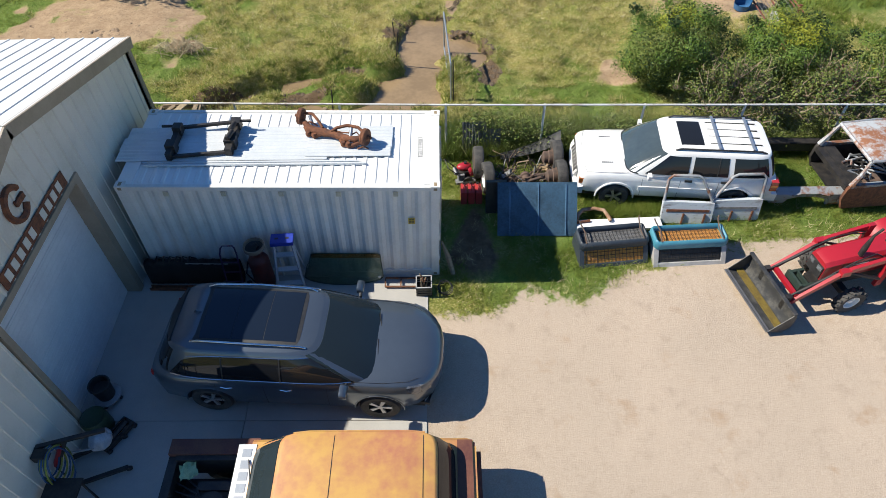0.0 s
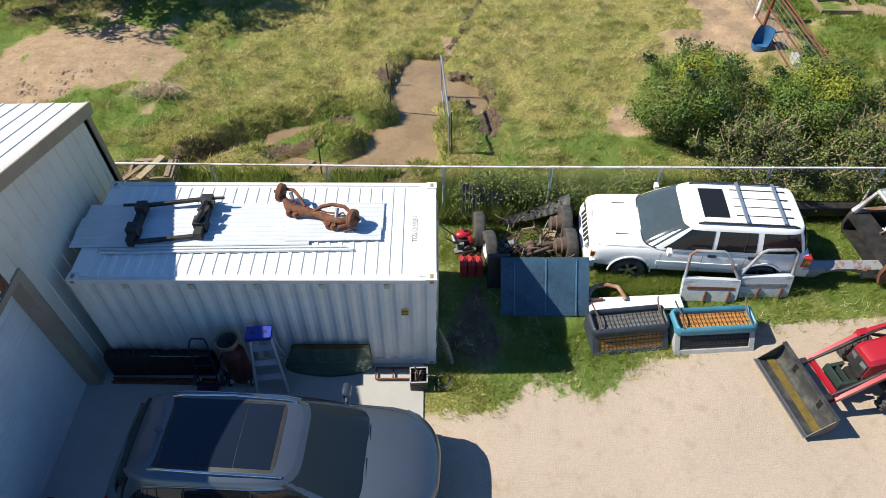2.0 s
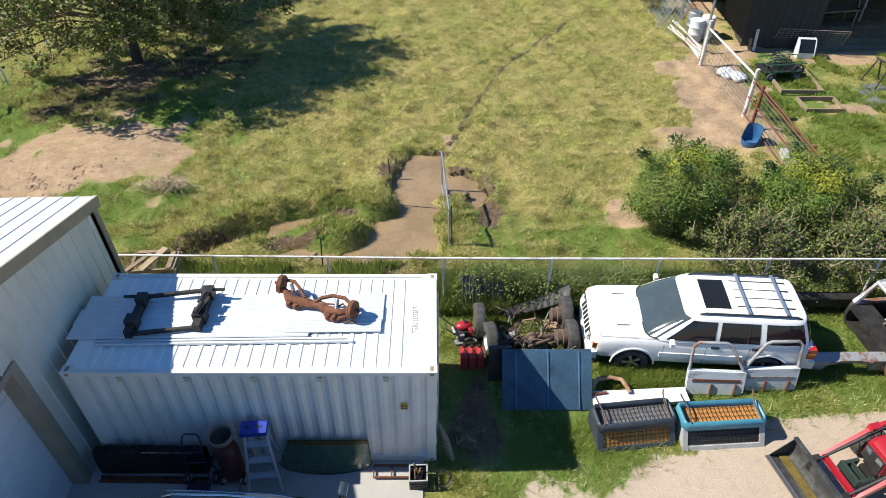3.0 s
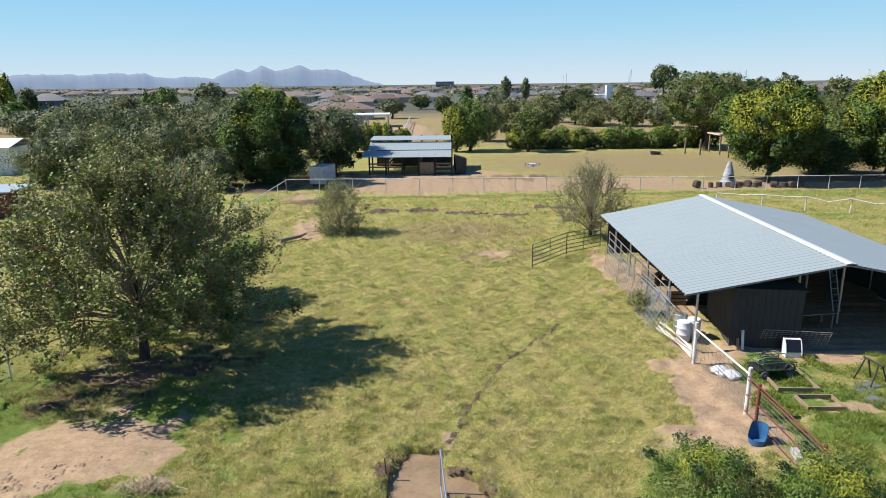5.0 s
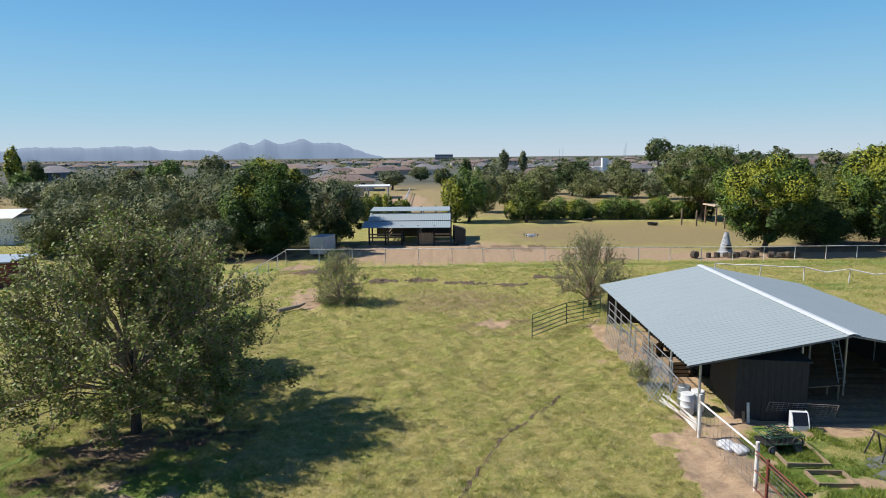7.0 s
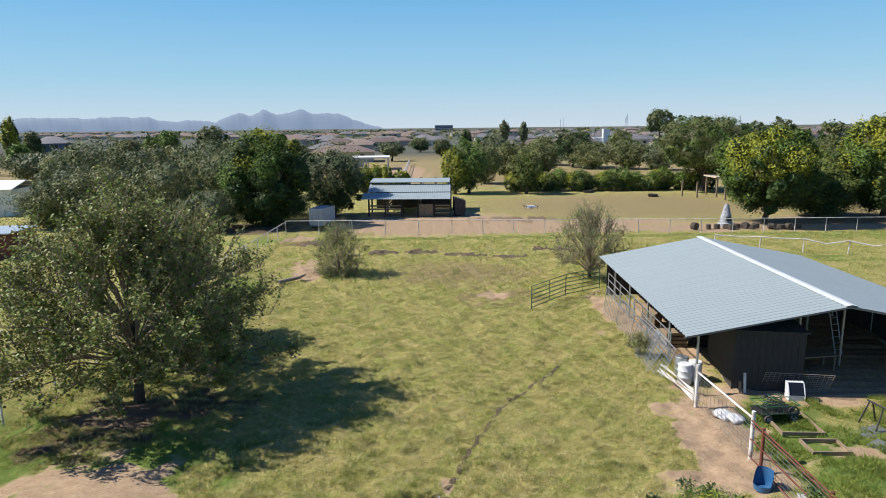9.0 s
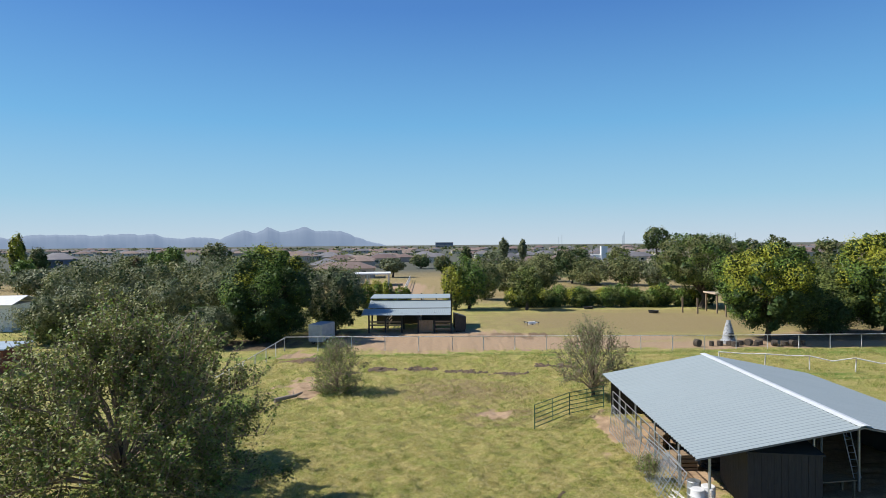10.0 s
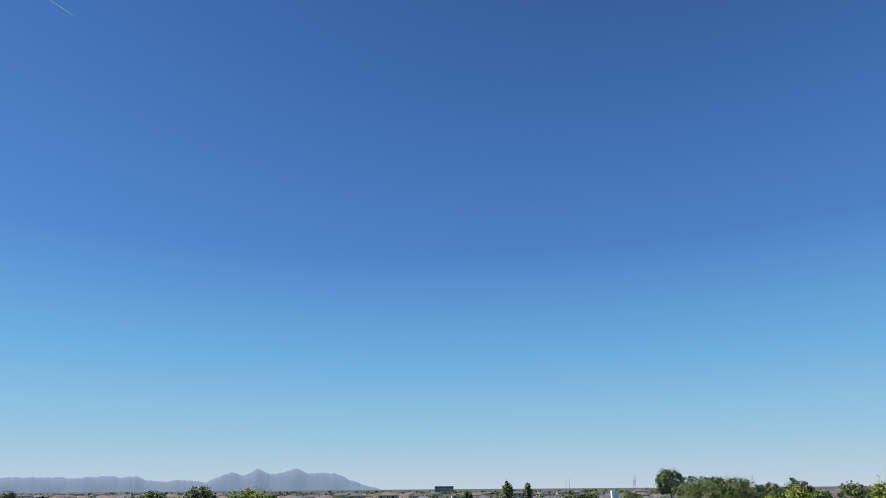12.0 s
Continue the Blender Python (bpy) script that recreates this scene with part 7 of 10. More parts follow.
bar("board", WOOD, st, [(0.12, -0.28, 0.02), (0.05, -0.05, 0.35), (-0.06, 0.1, 0.72)], [0.05, 0.06, 0.02], 5)

# things by the garage door
dol = thing("bucket_dolly", "dark round bucket on a pale wheeled dolly", "bucket", -6.12, -2.95, on_apron(-6.12))
bm = bmesh.new()
lathe(bm, [(0, 0.10), (0.24, 0.10), (0.25, 0.13), (0.22, 0.15), (0, 0.15)], 24)
part("dolly_plate", bm, mat("dull grey plastic", (0.32, 0.33, 0.34), 0.5), dol)
bm = bmesh.new()
lathe(bm, [(0, 0.15), (0.15, 0.15), (0.18, 0.50), (0.195, 0.50), (0.195, 0.53), (0.17, 0.53), (0.15, 0.40), (0, 0.40)], 24)
part("bucket", bm, BLACK_PLASTIC, dol)
for a in range(4):
    bar("caster", BLACK_PLASTIC, dol, [(0.2 * math.cos(a * 1.57), 0.2 * math.sin(a * 1.57) - 0.015, 0.05), (0.2 * math.cos(a * 1.57), 0.2 * math.sin(a * 1.57) + 0.015, 0.05)], 0.05, 12)
DARK_GREEN = mat("dark green plastic", (0.02, 0.05, 0.025), 0.5)
pot = thing("green_barrel", "dark green plastic drum beside the wall", "barrel", -6.05, -3.55, on_apron(-6.05))
bm = bmesh.new()
lathe(bm, [(0, 0.0), (0.2, 0.0), (0.23, 0.06), (0.23, 0.42), (0.21, 0.46), (0.19, 0.44), (0, 0.42)], 24)
part("drum", bm, DARK_GREEN, pot)
sack = thing("plastic_sack", "crumpled white plastic sack on the lift arms", "sack", -5.88, -3.86, on_apron(-5.88) + 0.12)
bm = bmesh.new()
bmesh.ops.create_icosphere(bm, subdivisions=3, radius=0.2)
for v in bm.verts:
    v.co *= 1 + 0.25 * noise.noise(v.co * 9)
    v.co.z = max(-0.12, v.co.z * 0.8)
part("sack_body", bm, mat("white film", (0.55, 0.57, 0.6), 0.35), sack, m=Matrix.Translation((0, 0, 0.12)))
heap = thing("engine_hoist", "folded black steel engine hoist with caster wheels", "hoist", -5.95, -4.25, on_apron(-5.95), 25)
for p in ([(-0.5, -0.25, 0.12), (0.55, -0.32, 0.10)], [(-0.5, 0.25, 0.12), (0.55, 0.32, 0.10)], [(-0.5, -0.3, 0.14), (-0.5, 0.3, 0.14)], [(-0.45, 0, 0.14), (-0.5, 0.0, 1.25)], [(-0.5, 0, 1.2), (0.5, 0.06, 0.85)], [(-0.44, 0, 0.4), (-0.05, 0.03, 1.02)]):
    bm = bmesh.new()
    tube(bm, p, 0.045, 4)
    part("beam", bm, BLACK_STEEL, heap, smooth=None)
bar("ram", RED_PAINT, heap, [(-0.42, 0.0, 0.5), (-0.15, 0.02, 0.95)], 0.04)
for x, y in ((0.55, -0.32), (0.55, 0.32), (-0.5, -0.3), (-0.5, 0.3)):
    bar("caster", BLACK_PLASTIC, heap, [(x, y - 0.02, 0.05), (x, y + 0.02, 0.05)], 0.05, 12)
bar("hook", GALV, heap, [(0.5, 0.06, 0.85), (0.5, 0.06, 0.72), (0.54, 0.06, 0.66), (0.5, 0.06, 0.62)], 0.012, 6)
jack = thing("floor_jack", "black trolley jack with a long handle", "jack", -5.72, -3.70, on_apron(-5.72), 60)
quick("frame", BLACK_STEEL, jack, (-0.3, 0.3, -0.12, -0.08, 0.04, 0.15), (-0.3, 0.3, 0.08, 0.12, 0.04, 0.15), bevel=0.008)
bar("lift_arm", BLACK_STEEL, jack, [(-0.2, 0, 0.12), (0.25, 0, 0.16)], 0.05, 6)
bar("jack_handle", GALV, jack, [(-0.3, 0, 0.15), (-0.75, 0.05, 0.7)], 0.018, 8)
for x in (-0.28, 0.28):
    bar("caster", BLACK_STEEL, jack, [(x, -0.14, 0.05), (x, 0.14, 0.05)], 0.045, 12)
HOSE_Y = mat("yellow-green hose", (0.28, 0.30, 0.05), 0.5)
HOSE_B = mat("blue hose", (0.03, 0.09, 0.22), 0.5)
hose = thing("hung_hoses", "yellow and blue air hoses hung in loops on the wall", "hose", WX + 0.12, -4.55, 0.75)
quick("reel_bracket", BLACK_STEEL, hose, (-0.10, 0.10, -0.08, 0.08, 0.50, 0.66), bevel=0.02)
for k in range(7):
    m = HOSE_Y if k % 2 else HOSE_B
    w, d = 0.24 + 0.03 * (k % 3), 0.55 + 0.06 * k
    bar("hose_loop", m, hose, [(0.02 + 0.02 * k, w * math.sin(a), 0.62 - d * 0.5 + d * 0.5 * math.cos(a)) for a in [i * math.pi / 10 for i in range(20)]], 0.014, 6, True)
bench = thing("steel_workbench", "narrow dark steel bench against the workshop wall", "bench", -5.95, -5.25, on_apron(-5.95))
quick("bench_top", BLACK_STEEL, bench, (-0.25, 0.3, -0.5, 0.5, 0.72, 0.76), bevel=0.006)
for x in (-0.2, 0.25):
    for y in (-0.45, 0.45):
        bar("leg", BLACK_STEEL, bench, [(x, y, 0), (x, y, 0.72)], 0.02, 4)

# ---- scrap between the container and the white car ----
FENDER_STEEL = mat("bare grey steel", (0.30, 0.31, 0.32), 0.55, 0.3, (0.18, 0.17, 0.16), 6, 40, 0.2)
SCRAP_RUST = mat("dull scrap rust", (0.15, 0.095, 0.07), 0.8, 0.1, (0.09, 0.065, 0.055), 7, 50, 0.3)
OFFCUT = mat("dark blue-grey steel sheet", (0.10, 0.12, 0.15), 0.45, 0.3, (0.16, 0.15, 0.14), 3, 30, 0.1)
BLUE_PAINT = mat("weathered blue paint", (0.085, 0.185, 0.29), 0.55, 0, (0.055, 0.10, 0.15), 1.8, 22, 0.05, 0.42, contrast=0.3)
hd = thing("blue_hood", "weathered blue truck hood leaning on the scrap pile", "car hood", 2.23, 1.09, 0.02, -1.0, rx=47)
bm = bmesh.new()
ys = [0, 0.3, 0.6, 0.9, 1.15, 1.22]
loft(bm, [[(x, y, (0.05 if abs(abs(x) - 0.32) < 0.01 else 0.03) * (1 if 0 < y < 1.2 else 0.4)) for y in ys] for x in (-0.90, -0.86, -0.34, -0.30, 0.0, 0.30, 0.34, 0.62, 0.66, 0.86, 0.90)], closed_ring=False)
bmesh.ops.solidify(bm, geom=bm.faces[:], thickness=0.03)
part("hood_panel", bm, BLUE_PAINT, hd, smooth=25)
for x in (-0.62, 0.02, 0.64):
    quick("crease", BLUE_PAINT, hd, (x - 0.012, x + 0.012, 0.03, 1.18, 0.036, 0.05), bevel=0.004)
blk = thing("black_plastic_sheet", "black plastic panel standing behind the blue hood", "panel", 1.22, 1.85, 0.0, 0, rx=-12)
quick("panel", BLACK_PLASTIC, blk, (-0.12, 0.35, 0, 0.1, 0, 0.85), bevel=0.03)


def loose_wheel(label, x, y, r, w, rz, rim, group, drum=False):
    t = thing("salvaged_truck_wheel", label, "wheel", x, y, r, rz, group)
    bm = bmesh.new()
    ri = r * 0.56
    lathe(bm, [(ri, -w / 2 + 0.02), (r * 0.92, -w / 2), (r * 0.985, -w / 2 + 0.03), (r, -w * 0.2), (r, w * 0.2), (r * 0.985, w / 2 - 0.03), (r * 0.92, w / 2), (ri, w / 2 - 0.02), (ri, -w / 2 + 0.02)], 36, Matrix.Rotation(radians(90), 4, "Y"))
    part("tyre", bm, TYRE, t)
    bm = bmesh.new()
    lathe(bm, [(ri, w / 2 - 0.02), (ri * 0.9, w / 2 - 0.07), (ri * 0.4, w / 2 - 0.05), (0, w / 2 - 0.05), (0, -w / 2 + 0.05), (ri, -w / 2 + 0.02)], 28, Matrix.Rotation(radians(90), 4, "Y"))
    part("rim", bm, rim, t)
    if drum:
        bm = bmesh.new()
        lathe(bm, [(0, 0), (0.17, 0), (0.18, 0.1), (0.15, 0.12), (0.16, 0.22), (0.08, 0.26), (0, 0.26)], 24, Matrix.Rotation(radians(-90), 4, "Y") @ Matrix.Translation((0, 0, w / 2 - 0.03)))
        part("brake_drum", bm, SCRAP_RUST, t)
    return t


loose_wheel("worn truck wheel standing upright in the scrap pile", 0.98, 3.22, 0.40, 0.24, 2, SCRAP_RUST, "wheels in the scrap")
loose_wheel("worn truck wheel with a white rim standing upright", 1.18, 2.66, 0.39, 0.26, 188, WHITE_METAL, "wheels in the scrap")
loose_wheel("worn truck wheel with a rusty brake drum", 2.90, 3.34, 0.42, 0.24, 0, SCRAP_RUST, "wheels in the scrap", True)
loose_wheel("worn truck wheel beside a rusty axle", 2.93, 2.72, 0.38, 0.24, 3, SCRAP_RUST, "wheels in the scrap", True)
for x, y, w, rz in ((1.10, 3.92, 0.98, 1), (0.82, 3.84, 0.42, -3)):
    t = thing("corrugated_offcut", "dark corrugated steel offcut leaning on the fence", "metal sheet", x, y, 0, rz, "offcuts by the fence", rx=-14)
    xs = np.linspace(-w / 2, w / 2, 41)
    v, f = [], []
    for i, xx in enumerate(xs):
        o = 0.02 * math.cos(xx * 2 * math.pi / 0.08)
        v += [(xx, o, 0), (xx, o, 0.95 - 0.2 * (xx > 0.1))]
        if i:
            f.append((2 * i - 2, 2 * i, 2 * i + 1, 2 * i - 1))
    raw("sheet", v, f, OFFCUT, t)
t = thing("black_corrugated_sheet", "long bent black corrugated sheet lying across the scrap", "metal sheet", 1.56, 3.52, 0.05)
v, f = [], []
for i in range(61):
    q = i / 60
    o = 0.008 * math.cos(i * 1.05)
    lift = 0.16 + 0.34 * q * q
    v += [(1.5 * q, 0.02 + 0.16 * q + o, lift), (1.5 * q, 0.16 + 0.30 * q + o, lift + 0.06 + 0.12 * q), (1.5 * q, 0.20 + 0.33 * q + o, lift + 0.05 + 0.10 * q)]
    if i:
        f += [(3 * i - 3, 3 * i, 3 * i + 1, 3 * i - 2), (3 * i - 2, 3 * i + 1, 3 * i + 2, 3 * i - 1)]
raw("sheet", v, f, BLACK_PLASTIC, t)
for x in (0.12, 1.3):
    bar("prop", BLACK_STEEL, t, [(x, 0.16, -0.05), (x, 0.16 + 0.1 * x, 0.2 + 0.22 * x * 0.6)], 0.02, 5)
rng = random.Random(4)
t = thing("rusty_rear_axle", "rusty rear axle with differential in the scrap pile", "axle", 2.25, 2.80, 0.28, 4)
bar("axle_tube", SCRAP_RUST, t, [(-0.9, -0.1, 0), (-0.2, 0, 0.02), (0.0, 0, 0.02), (0.7, 0.05, 0)], 0.055, 8)
bm = bmesh.new()
lathe(bm, [(0, -0.13), (0.07, -0.12), (0.12, -0.07), (0.135, 0.0), (0.135, 0.03), (0.10, 0.05), (0.09, 0.12), (0.04, 0.17), (0, 0.17)], 16, Matrix.Translation((-0.15, 0, 0.0)) @ Matrix.Rotation(radians(80), 4, "X"))
part("differential", bm, SCRAP_RUST, t)
bar("drive_shaft", SCRAP_RUST, t, [(-0.15, -0.1, 0.05), (-0.3, -0.35, 0.12), (0.25, -0.2, 0.16)], 0.04, 8)
for i in range(78):
    a, b = rng.uniform(1.35, 2.65), rng.uniform(2.15, 3.5)
    dx, dy = rng.uniform(-0.3, 0.3), rng.uniform(-0.25, 0.25)
    s = thing("scrap_bar", "bent scrap steel bar in the scrap pile", "scrap", a, b, 0.03, 0, "scrap bars")
    bar("scrap_rod", (SCRAP_RUST, WOOD, BLACK_STEEL, SCRAP_RUST, BLACK_STEEL, FENDER_STEEL)[i % 6], s, [(0, 0, 0), (dx * 0.5, dy * 0.5 + 0.05, 0.2 + rng.uniform(0, 0.15)), (dx * 1.4, dy * 1.2, 0.12 + rng.uniform(0, 0.4)), (dx * 1.9, dy * 1.9, rng.uniform(0.02, 0.35))], rng.uniform(0.006, 0.019), 5)
t = thing("alloy_casting", "pale grey gearbox casting in the scrap pile", "casting", 1.64, 2.90, 0.08, 25, rx=22)
bm = bmesh.new()
lathe(bm, [(0, 0), (0.13, 0), (0.14, 0.08), (0.10, 0.13), (0.11, 0.24), (0.06, 0.34), (0.055, 0.44), (0, 0.45)], 14)
box(bm, -0.05, 0.09, -0.18, -0.09, 0.05, 0.26)
box(bm, -0.16, -0.09, -0.05, 0.06, 0.10, 0.30)
for v in bm.verts:
    v.co *= 1 + 0.30 * noise.noise(v.co * 9)
part("casting", bm, FENDER_STEEL, t, smooth=20)
for x, y, rz, n in ((2.15, 2.86, 24, 0.30), (2.35, 2.62, 70, 0.24), (1.75, 2.58, 115, 0.22)):
    t = thing("scrap_board", "short weathered board lying in the scrap pile", "board", x, y, 0.07, rz, "boards in the scrap", ry=6)
    quick("board", WOOD, t, (-n, n, -0.035, 0.035, 0, 0.03), bevel=0.004)
RED_CAN = mat("faded red plastic", (0.40, 0.03, 0.03), 0.5, 0, (0.32, 0.04, 0.035), 4, 40, 0.05)
for k in range(3):
    t = thing("fuel_can", "faded red plastic fuel can beside the container", "fuel can", 0.60 + k * 0.17, 2.33, 0.0, 3 * k, "fuel cans")
    bm = bmesh.new()
    box(bm, -0.075, 0.075, -0.16, 0.16, 0.0, 0.38)
    soften(bm, 0.03, 3)
    part("can_body", bm, RED_CAN, t)
    bar("can_handle", RED_CAN, t, [(0, -0.12, 0.38), (0, -0.08, 0.43), (0, 0.06, 0.43), (0, 0.10, 0.38)], 0.016, 6)
    bar("cap", BLACK_PLASTIC, t, [(0, 0.13, 0.37), (0, 0.15, 0.43)], 0.03, 10)
til = thing("garden_tiller", "small red petrol tiller beside the container", "tiller", 0.62, 3.02, 0.0, 12)
bm = bmesh.new()
bmesh.ops.create_uvsphere(bm, u_segments=18, v_segments=10, radius=1.0)
for v in bm.verts:
    v.co = Vector((0.19 * v.co.x, 0.12 * v.co.y, 0.085 * max(v.co.z, -0.6)))
part("fuel_tank", bm, RED_PAINT, til, m=Matrix.Translation((0.02, 0.06, 0.40)))
bm = bmesh.new()
lathe(bm, [(0, 0.05), (0.10, 0.045), (0.125, 0.0), (0.125, -0.05), (0, -0.05)], 20, Matrix.Translation((0.16, -0.03, 0.30)) @ Matrix.Rotation(radians(75), 4, "Y"))
part("recoil_cover", bm, RED_PAINT, til)
bar("filler_cap", BLACK_PLASTIC, til, [(0.05, 0.07, 0.47), (0.05, 0.07, 0.52)], 0.035, 12)
quick("engine_block", BLACK_STEEL, til, (-0.17, 0.15, -0.10, 0.10, 0.14, 0.34), bevel=0.02)
for k in range(5):
    quick("cooling_fin", FENDER_STEEL, til, (-0.19, -0.02, -0.17, -0.10, 0.20 + k * 0.028, 0.208 + k * 0.028))
bar("muffler", FENDER_STEEL, til, [(-0.20, -0.06, 0.30), (-0.20, 0.12, 0.32)], 0.055, 10)
quick("deck_plate", FENDER_STEEL, til, (-0.24, 0.24, -0.24, -0.10, 0.10, 0.16), bevel=0.015)
for y in (-0.2, 0.2):
    bar("tine_wheel", BLACK_STEEL, til, [(0.05, y - 0.03, 0.13), (0.05, y + 0.03, 0.13)], 0.13, 14)
bar("tiller_handle", BLACK_STEEL, til, [(-0.15, -0.13, 0.3), (-0.42, -0.18, 0.62), (-0.44, 0.18, 0.62), (-0.15, 0.13, 0.3)], 0.013, 6)

# ---- bench seats, doors and panels in front of the white car ----
TEAL = mat("teal vinyl", (0.045, 0.20, 0.28), 0.45, 0, (0.07, 0.25, 0.32), 3, 40, 0.1)
NAVY = mat("dark navy vinyl", (0.022, 0.032, 0.045), 0.5, 0, (0.04, 0.05, 0.062), 3, 40, 0.1)
FOAM = mat("orange foam", (0.50, 0.23, 0.055), 0.9, 0, (0.40, 0.17, 0.04), 6, 50, 0.4)
FOAM_GREY = mat("grey batting", (0.16, 0.16, 0.16), 0.9, 0, (0.10, 0.10, 0.10), 6, 50, 0.4)
GREY_VINYL = mat("grey vinyl", (0.42, 0.41, 0.40), 0.5, 0, (0.34, 0.33, 0.32), 4, 40, 0.1)


HINGE_STEEL = mat("dark rusty hinge steel", (0.09, 0.075, 0.065), 0.6, 0.3, (0.16, 0.10, 0.07), 8, 50, 0.2)


def bench_seat(label, x, y, rz, w, cover, lower, foam_top, foam_front, z=0.0):
    """A seat lying on its back: an open tray of springs over foam, with hinge arms."""
    t = thing("bench_seat", label, "seat", x, y + 0.06, z, rz, "bench seats in the grass")
    bm = bmesh.new()
    # a padded rim swept round a rounded rectangle
    rim, k = [], 0.13
    for cx, cy, a0 in ((w / 2 - k, 0.54 - k, 0), (-w / 2 + k, 0.54 - k, 90), (-w / 2 + k, -0.02 + k, 180), (w / 2 - k, -0.02 + k, 270)):
        for q in range(7):
            a = radians(a0 + q * 15)
            co, si = math.cos(a), math.sin(a)
            sag = 0.008 * math.sin(cx * 9 + q)
            rim.append([(cx + (k - d) * co, cy + (k - d) * si, z + sag) for d, z in ((0.012, 0.36), (0.0, 0.40), (0.0, 0.50), (0.015, 0.545), (0.045, 0.565), (0.08, 0.55), (0.098, 0.51), (0.10, 0.36))])
    loft(bm, rim + rim[:1], True, False)
    bmesh.ops.remove_doubles(bm, verts=bm.verts, dist=0.0005)
    part("cushion_border", bm, cover, t, smooth=50)
    bm = bmesh.new()
    box(bm, -w / 2 + 0.06, w / 2 - 0.06, 0.04, 0.48, 0.36, 0.45)
    soften(bm, 0.02)
    part("foam", bm, foam_top, t)
    bm = bmesh.new()
    for b in ((-w / 2 + 0.02, w / 2 - 0.02, 0.02, 0.55, 0.0, 0.07), (-w / 2 + 0.02, -w / 2 + 0.12, 0.02, 0.55, 0.07, 0.36), (w / 2 - 0.12, w / 2 - 0.02, 0.02, 0.55, 0.07, 0.36)):
        box(bm, *b)
    soften(bm, 0.02, 2)
    for v in bm.verts:
        v.co.y -= 0.62 * (0.36 - v.co.z) * (v.co.y < 0.3)
    part("backrest_border", bm, lower, t)
    bm = bmesh.new()
    box(bm, -w / 2 + 0.12, w / 2 - 0.12, 0.05, 0.5, 0.07, 0.36)
    for v in bm.verts:
        v.co.y -= 0.62 * (0.36 - v.co.z) * (v.co.y < 0.3)
    part("backrest_foam", bm, foam_front, t)
    n = int(w / 0.09)
    for i in range(1, n):
        xx = -w / 2 + 0.09 + (w - 0.18) * i / n
        bar("spring_wire", BLACK_STEEL, t, [(xx, -0.135, 0.08), (xx, 0.025, 0.34)], 0.005, 4)
        bar("spring_wire", BLACK_STEEL, t, [(xx, 0.10, 0.475), (xx, 0.3, 0.46), (xx, 0.5, 0.475)], 0.005, 4)
    for f in (0.15, 0.22, 0.29):
        bar("spring_wire", BLACK_STEEL, t, [(-w / 2 + 0.12, 0.035 - 0.62 * (0.36 - f), f), (w / 2 - 0.12, 0.035 - 0.62 * (0.36 - f), f)], 0.005, 4)
    for yy in (0.2, 0.3, 0.4):
        bar("spring_coil", BLACK_STEEL, t, [(-w / 2 + 0.12 + (w - 0.24) * i / 60, yy + 0.02 * (-1) ** i, 0.475) for i in range(61)], 0.005, 4)
    for sg in (1, -1):
        bar("hinge_arm", HINGE_STEEL, t, [(sg * (w / 2 - 0.14), 0.02, 0.57), (sg * (w / 2 - 0.17), 0.3, 0.62), (sg * (w / 2 - 0.12), 0.56, 0.66), (sg * (w / 2 - 0.10), 0.6, 0.70)], 0.015, 5)
    return t


bench_seat("navy truck bench seat upside down with bare springs and foam", 3.80, 0.32, 5.5, 1.55, NAVY, NAVY, FOAM_GREY, FOAM)
bench_seat("teal and grey truck bench seat upside down with orange foam", 5.45, 0.30, 2.5, 1.62, TEAL, GREY_VINYL, FOAM, BLACK_PLASTIC)
t = thing("white_sheet_metal", "long white painted steel panel lying in the grass", "panel", 4.12, 1.28, 0.02, 2)
quick("panel", WHITE_PAINT, t, (-0.98, 0.95, -0.18, 0.16, 0.10, 0.17), bevel=0.03)
quick("panel_base", BLACK_STEEL, t, (-0.9, 0.85, -0.12, 0.1, 0.0, 0.10))
t = thing("bent_tube", "bent tan steel tube lying on the white panel", "tube", 3.55, 1.36, 0.20, 5)
bar("tube", mat("tan rusty tube", (0.40, 0.27, 0.18), 0.6, 0, (0.25, 0.13, 0.07), 6, 40, 0.2), t, [(-0.42, 0.0, 0.03), (-0.36, 0.14, 0.08), (-0.22, 0.28, 0.1), (0.05, 0.30, 0.1), (0.26, 0.22, 0.1), (0.34, 0.02, 0.06), (0.36, -0.06, 0.03)], 0.045, 10)
bar("tube_flange", RUST, t, [(-0.44, -0.02, 0.02), (-0.1, 0.0, 0.02)], 0.03, 6)
FENDER_GREY = mat("dull grey fender paint", (0.27, 0.29, 0.31), 0.6, 0, (0.20, 0.085, 0.045), 1.6, 14, 0.12, 0.45, contrast=0.14)
PEEL = mat("peeling pale grey paint", (0.52, 0.56, 0.59), 0.5, 0, (0.19, 0.16, 0.15), 2.4, 14, 0.12, 0.36, contrast=0.14, stretch=(0.6, 1, 1.9))


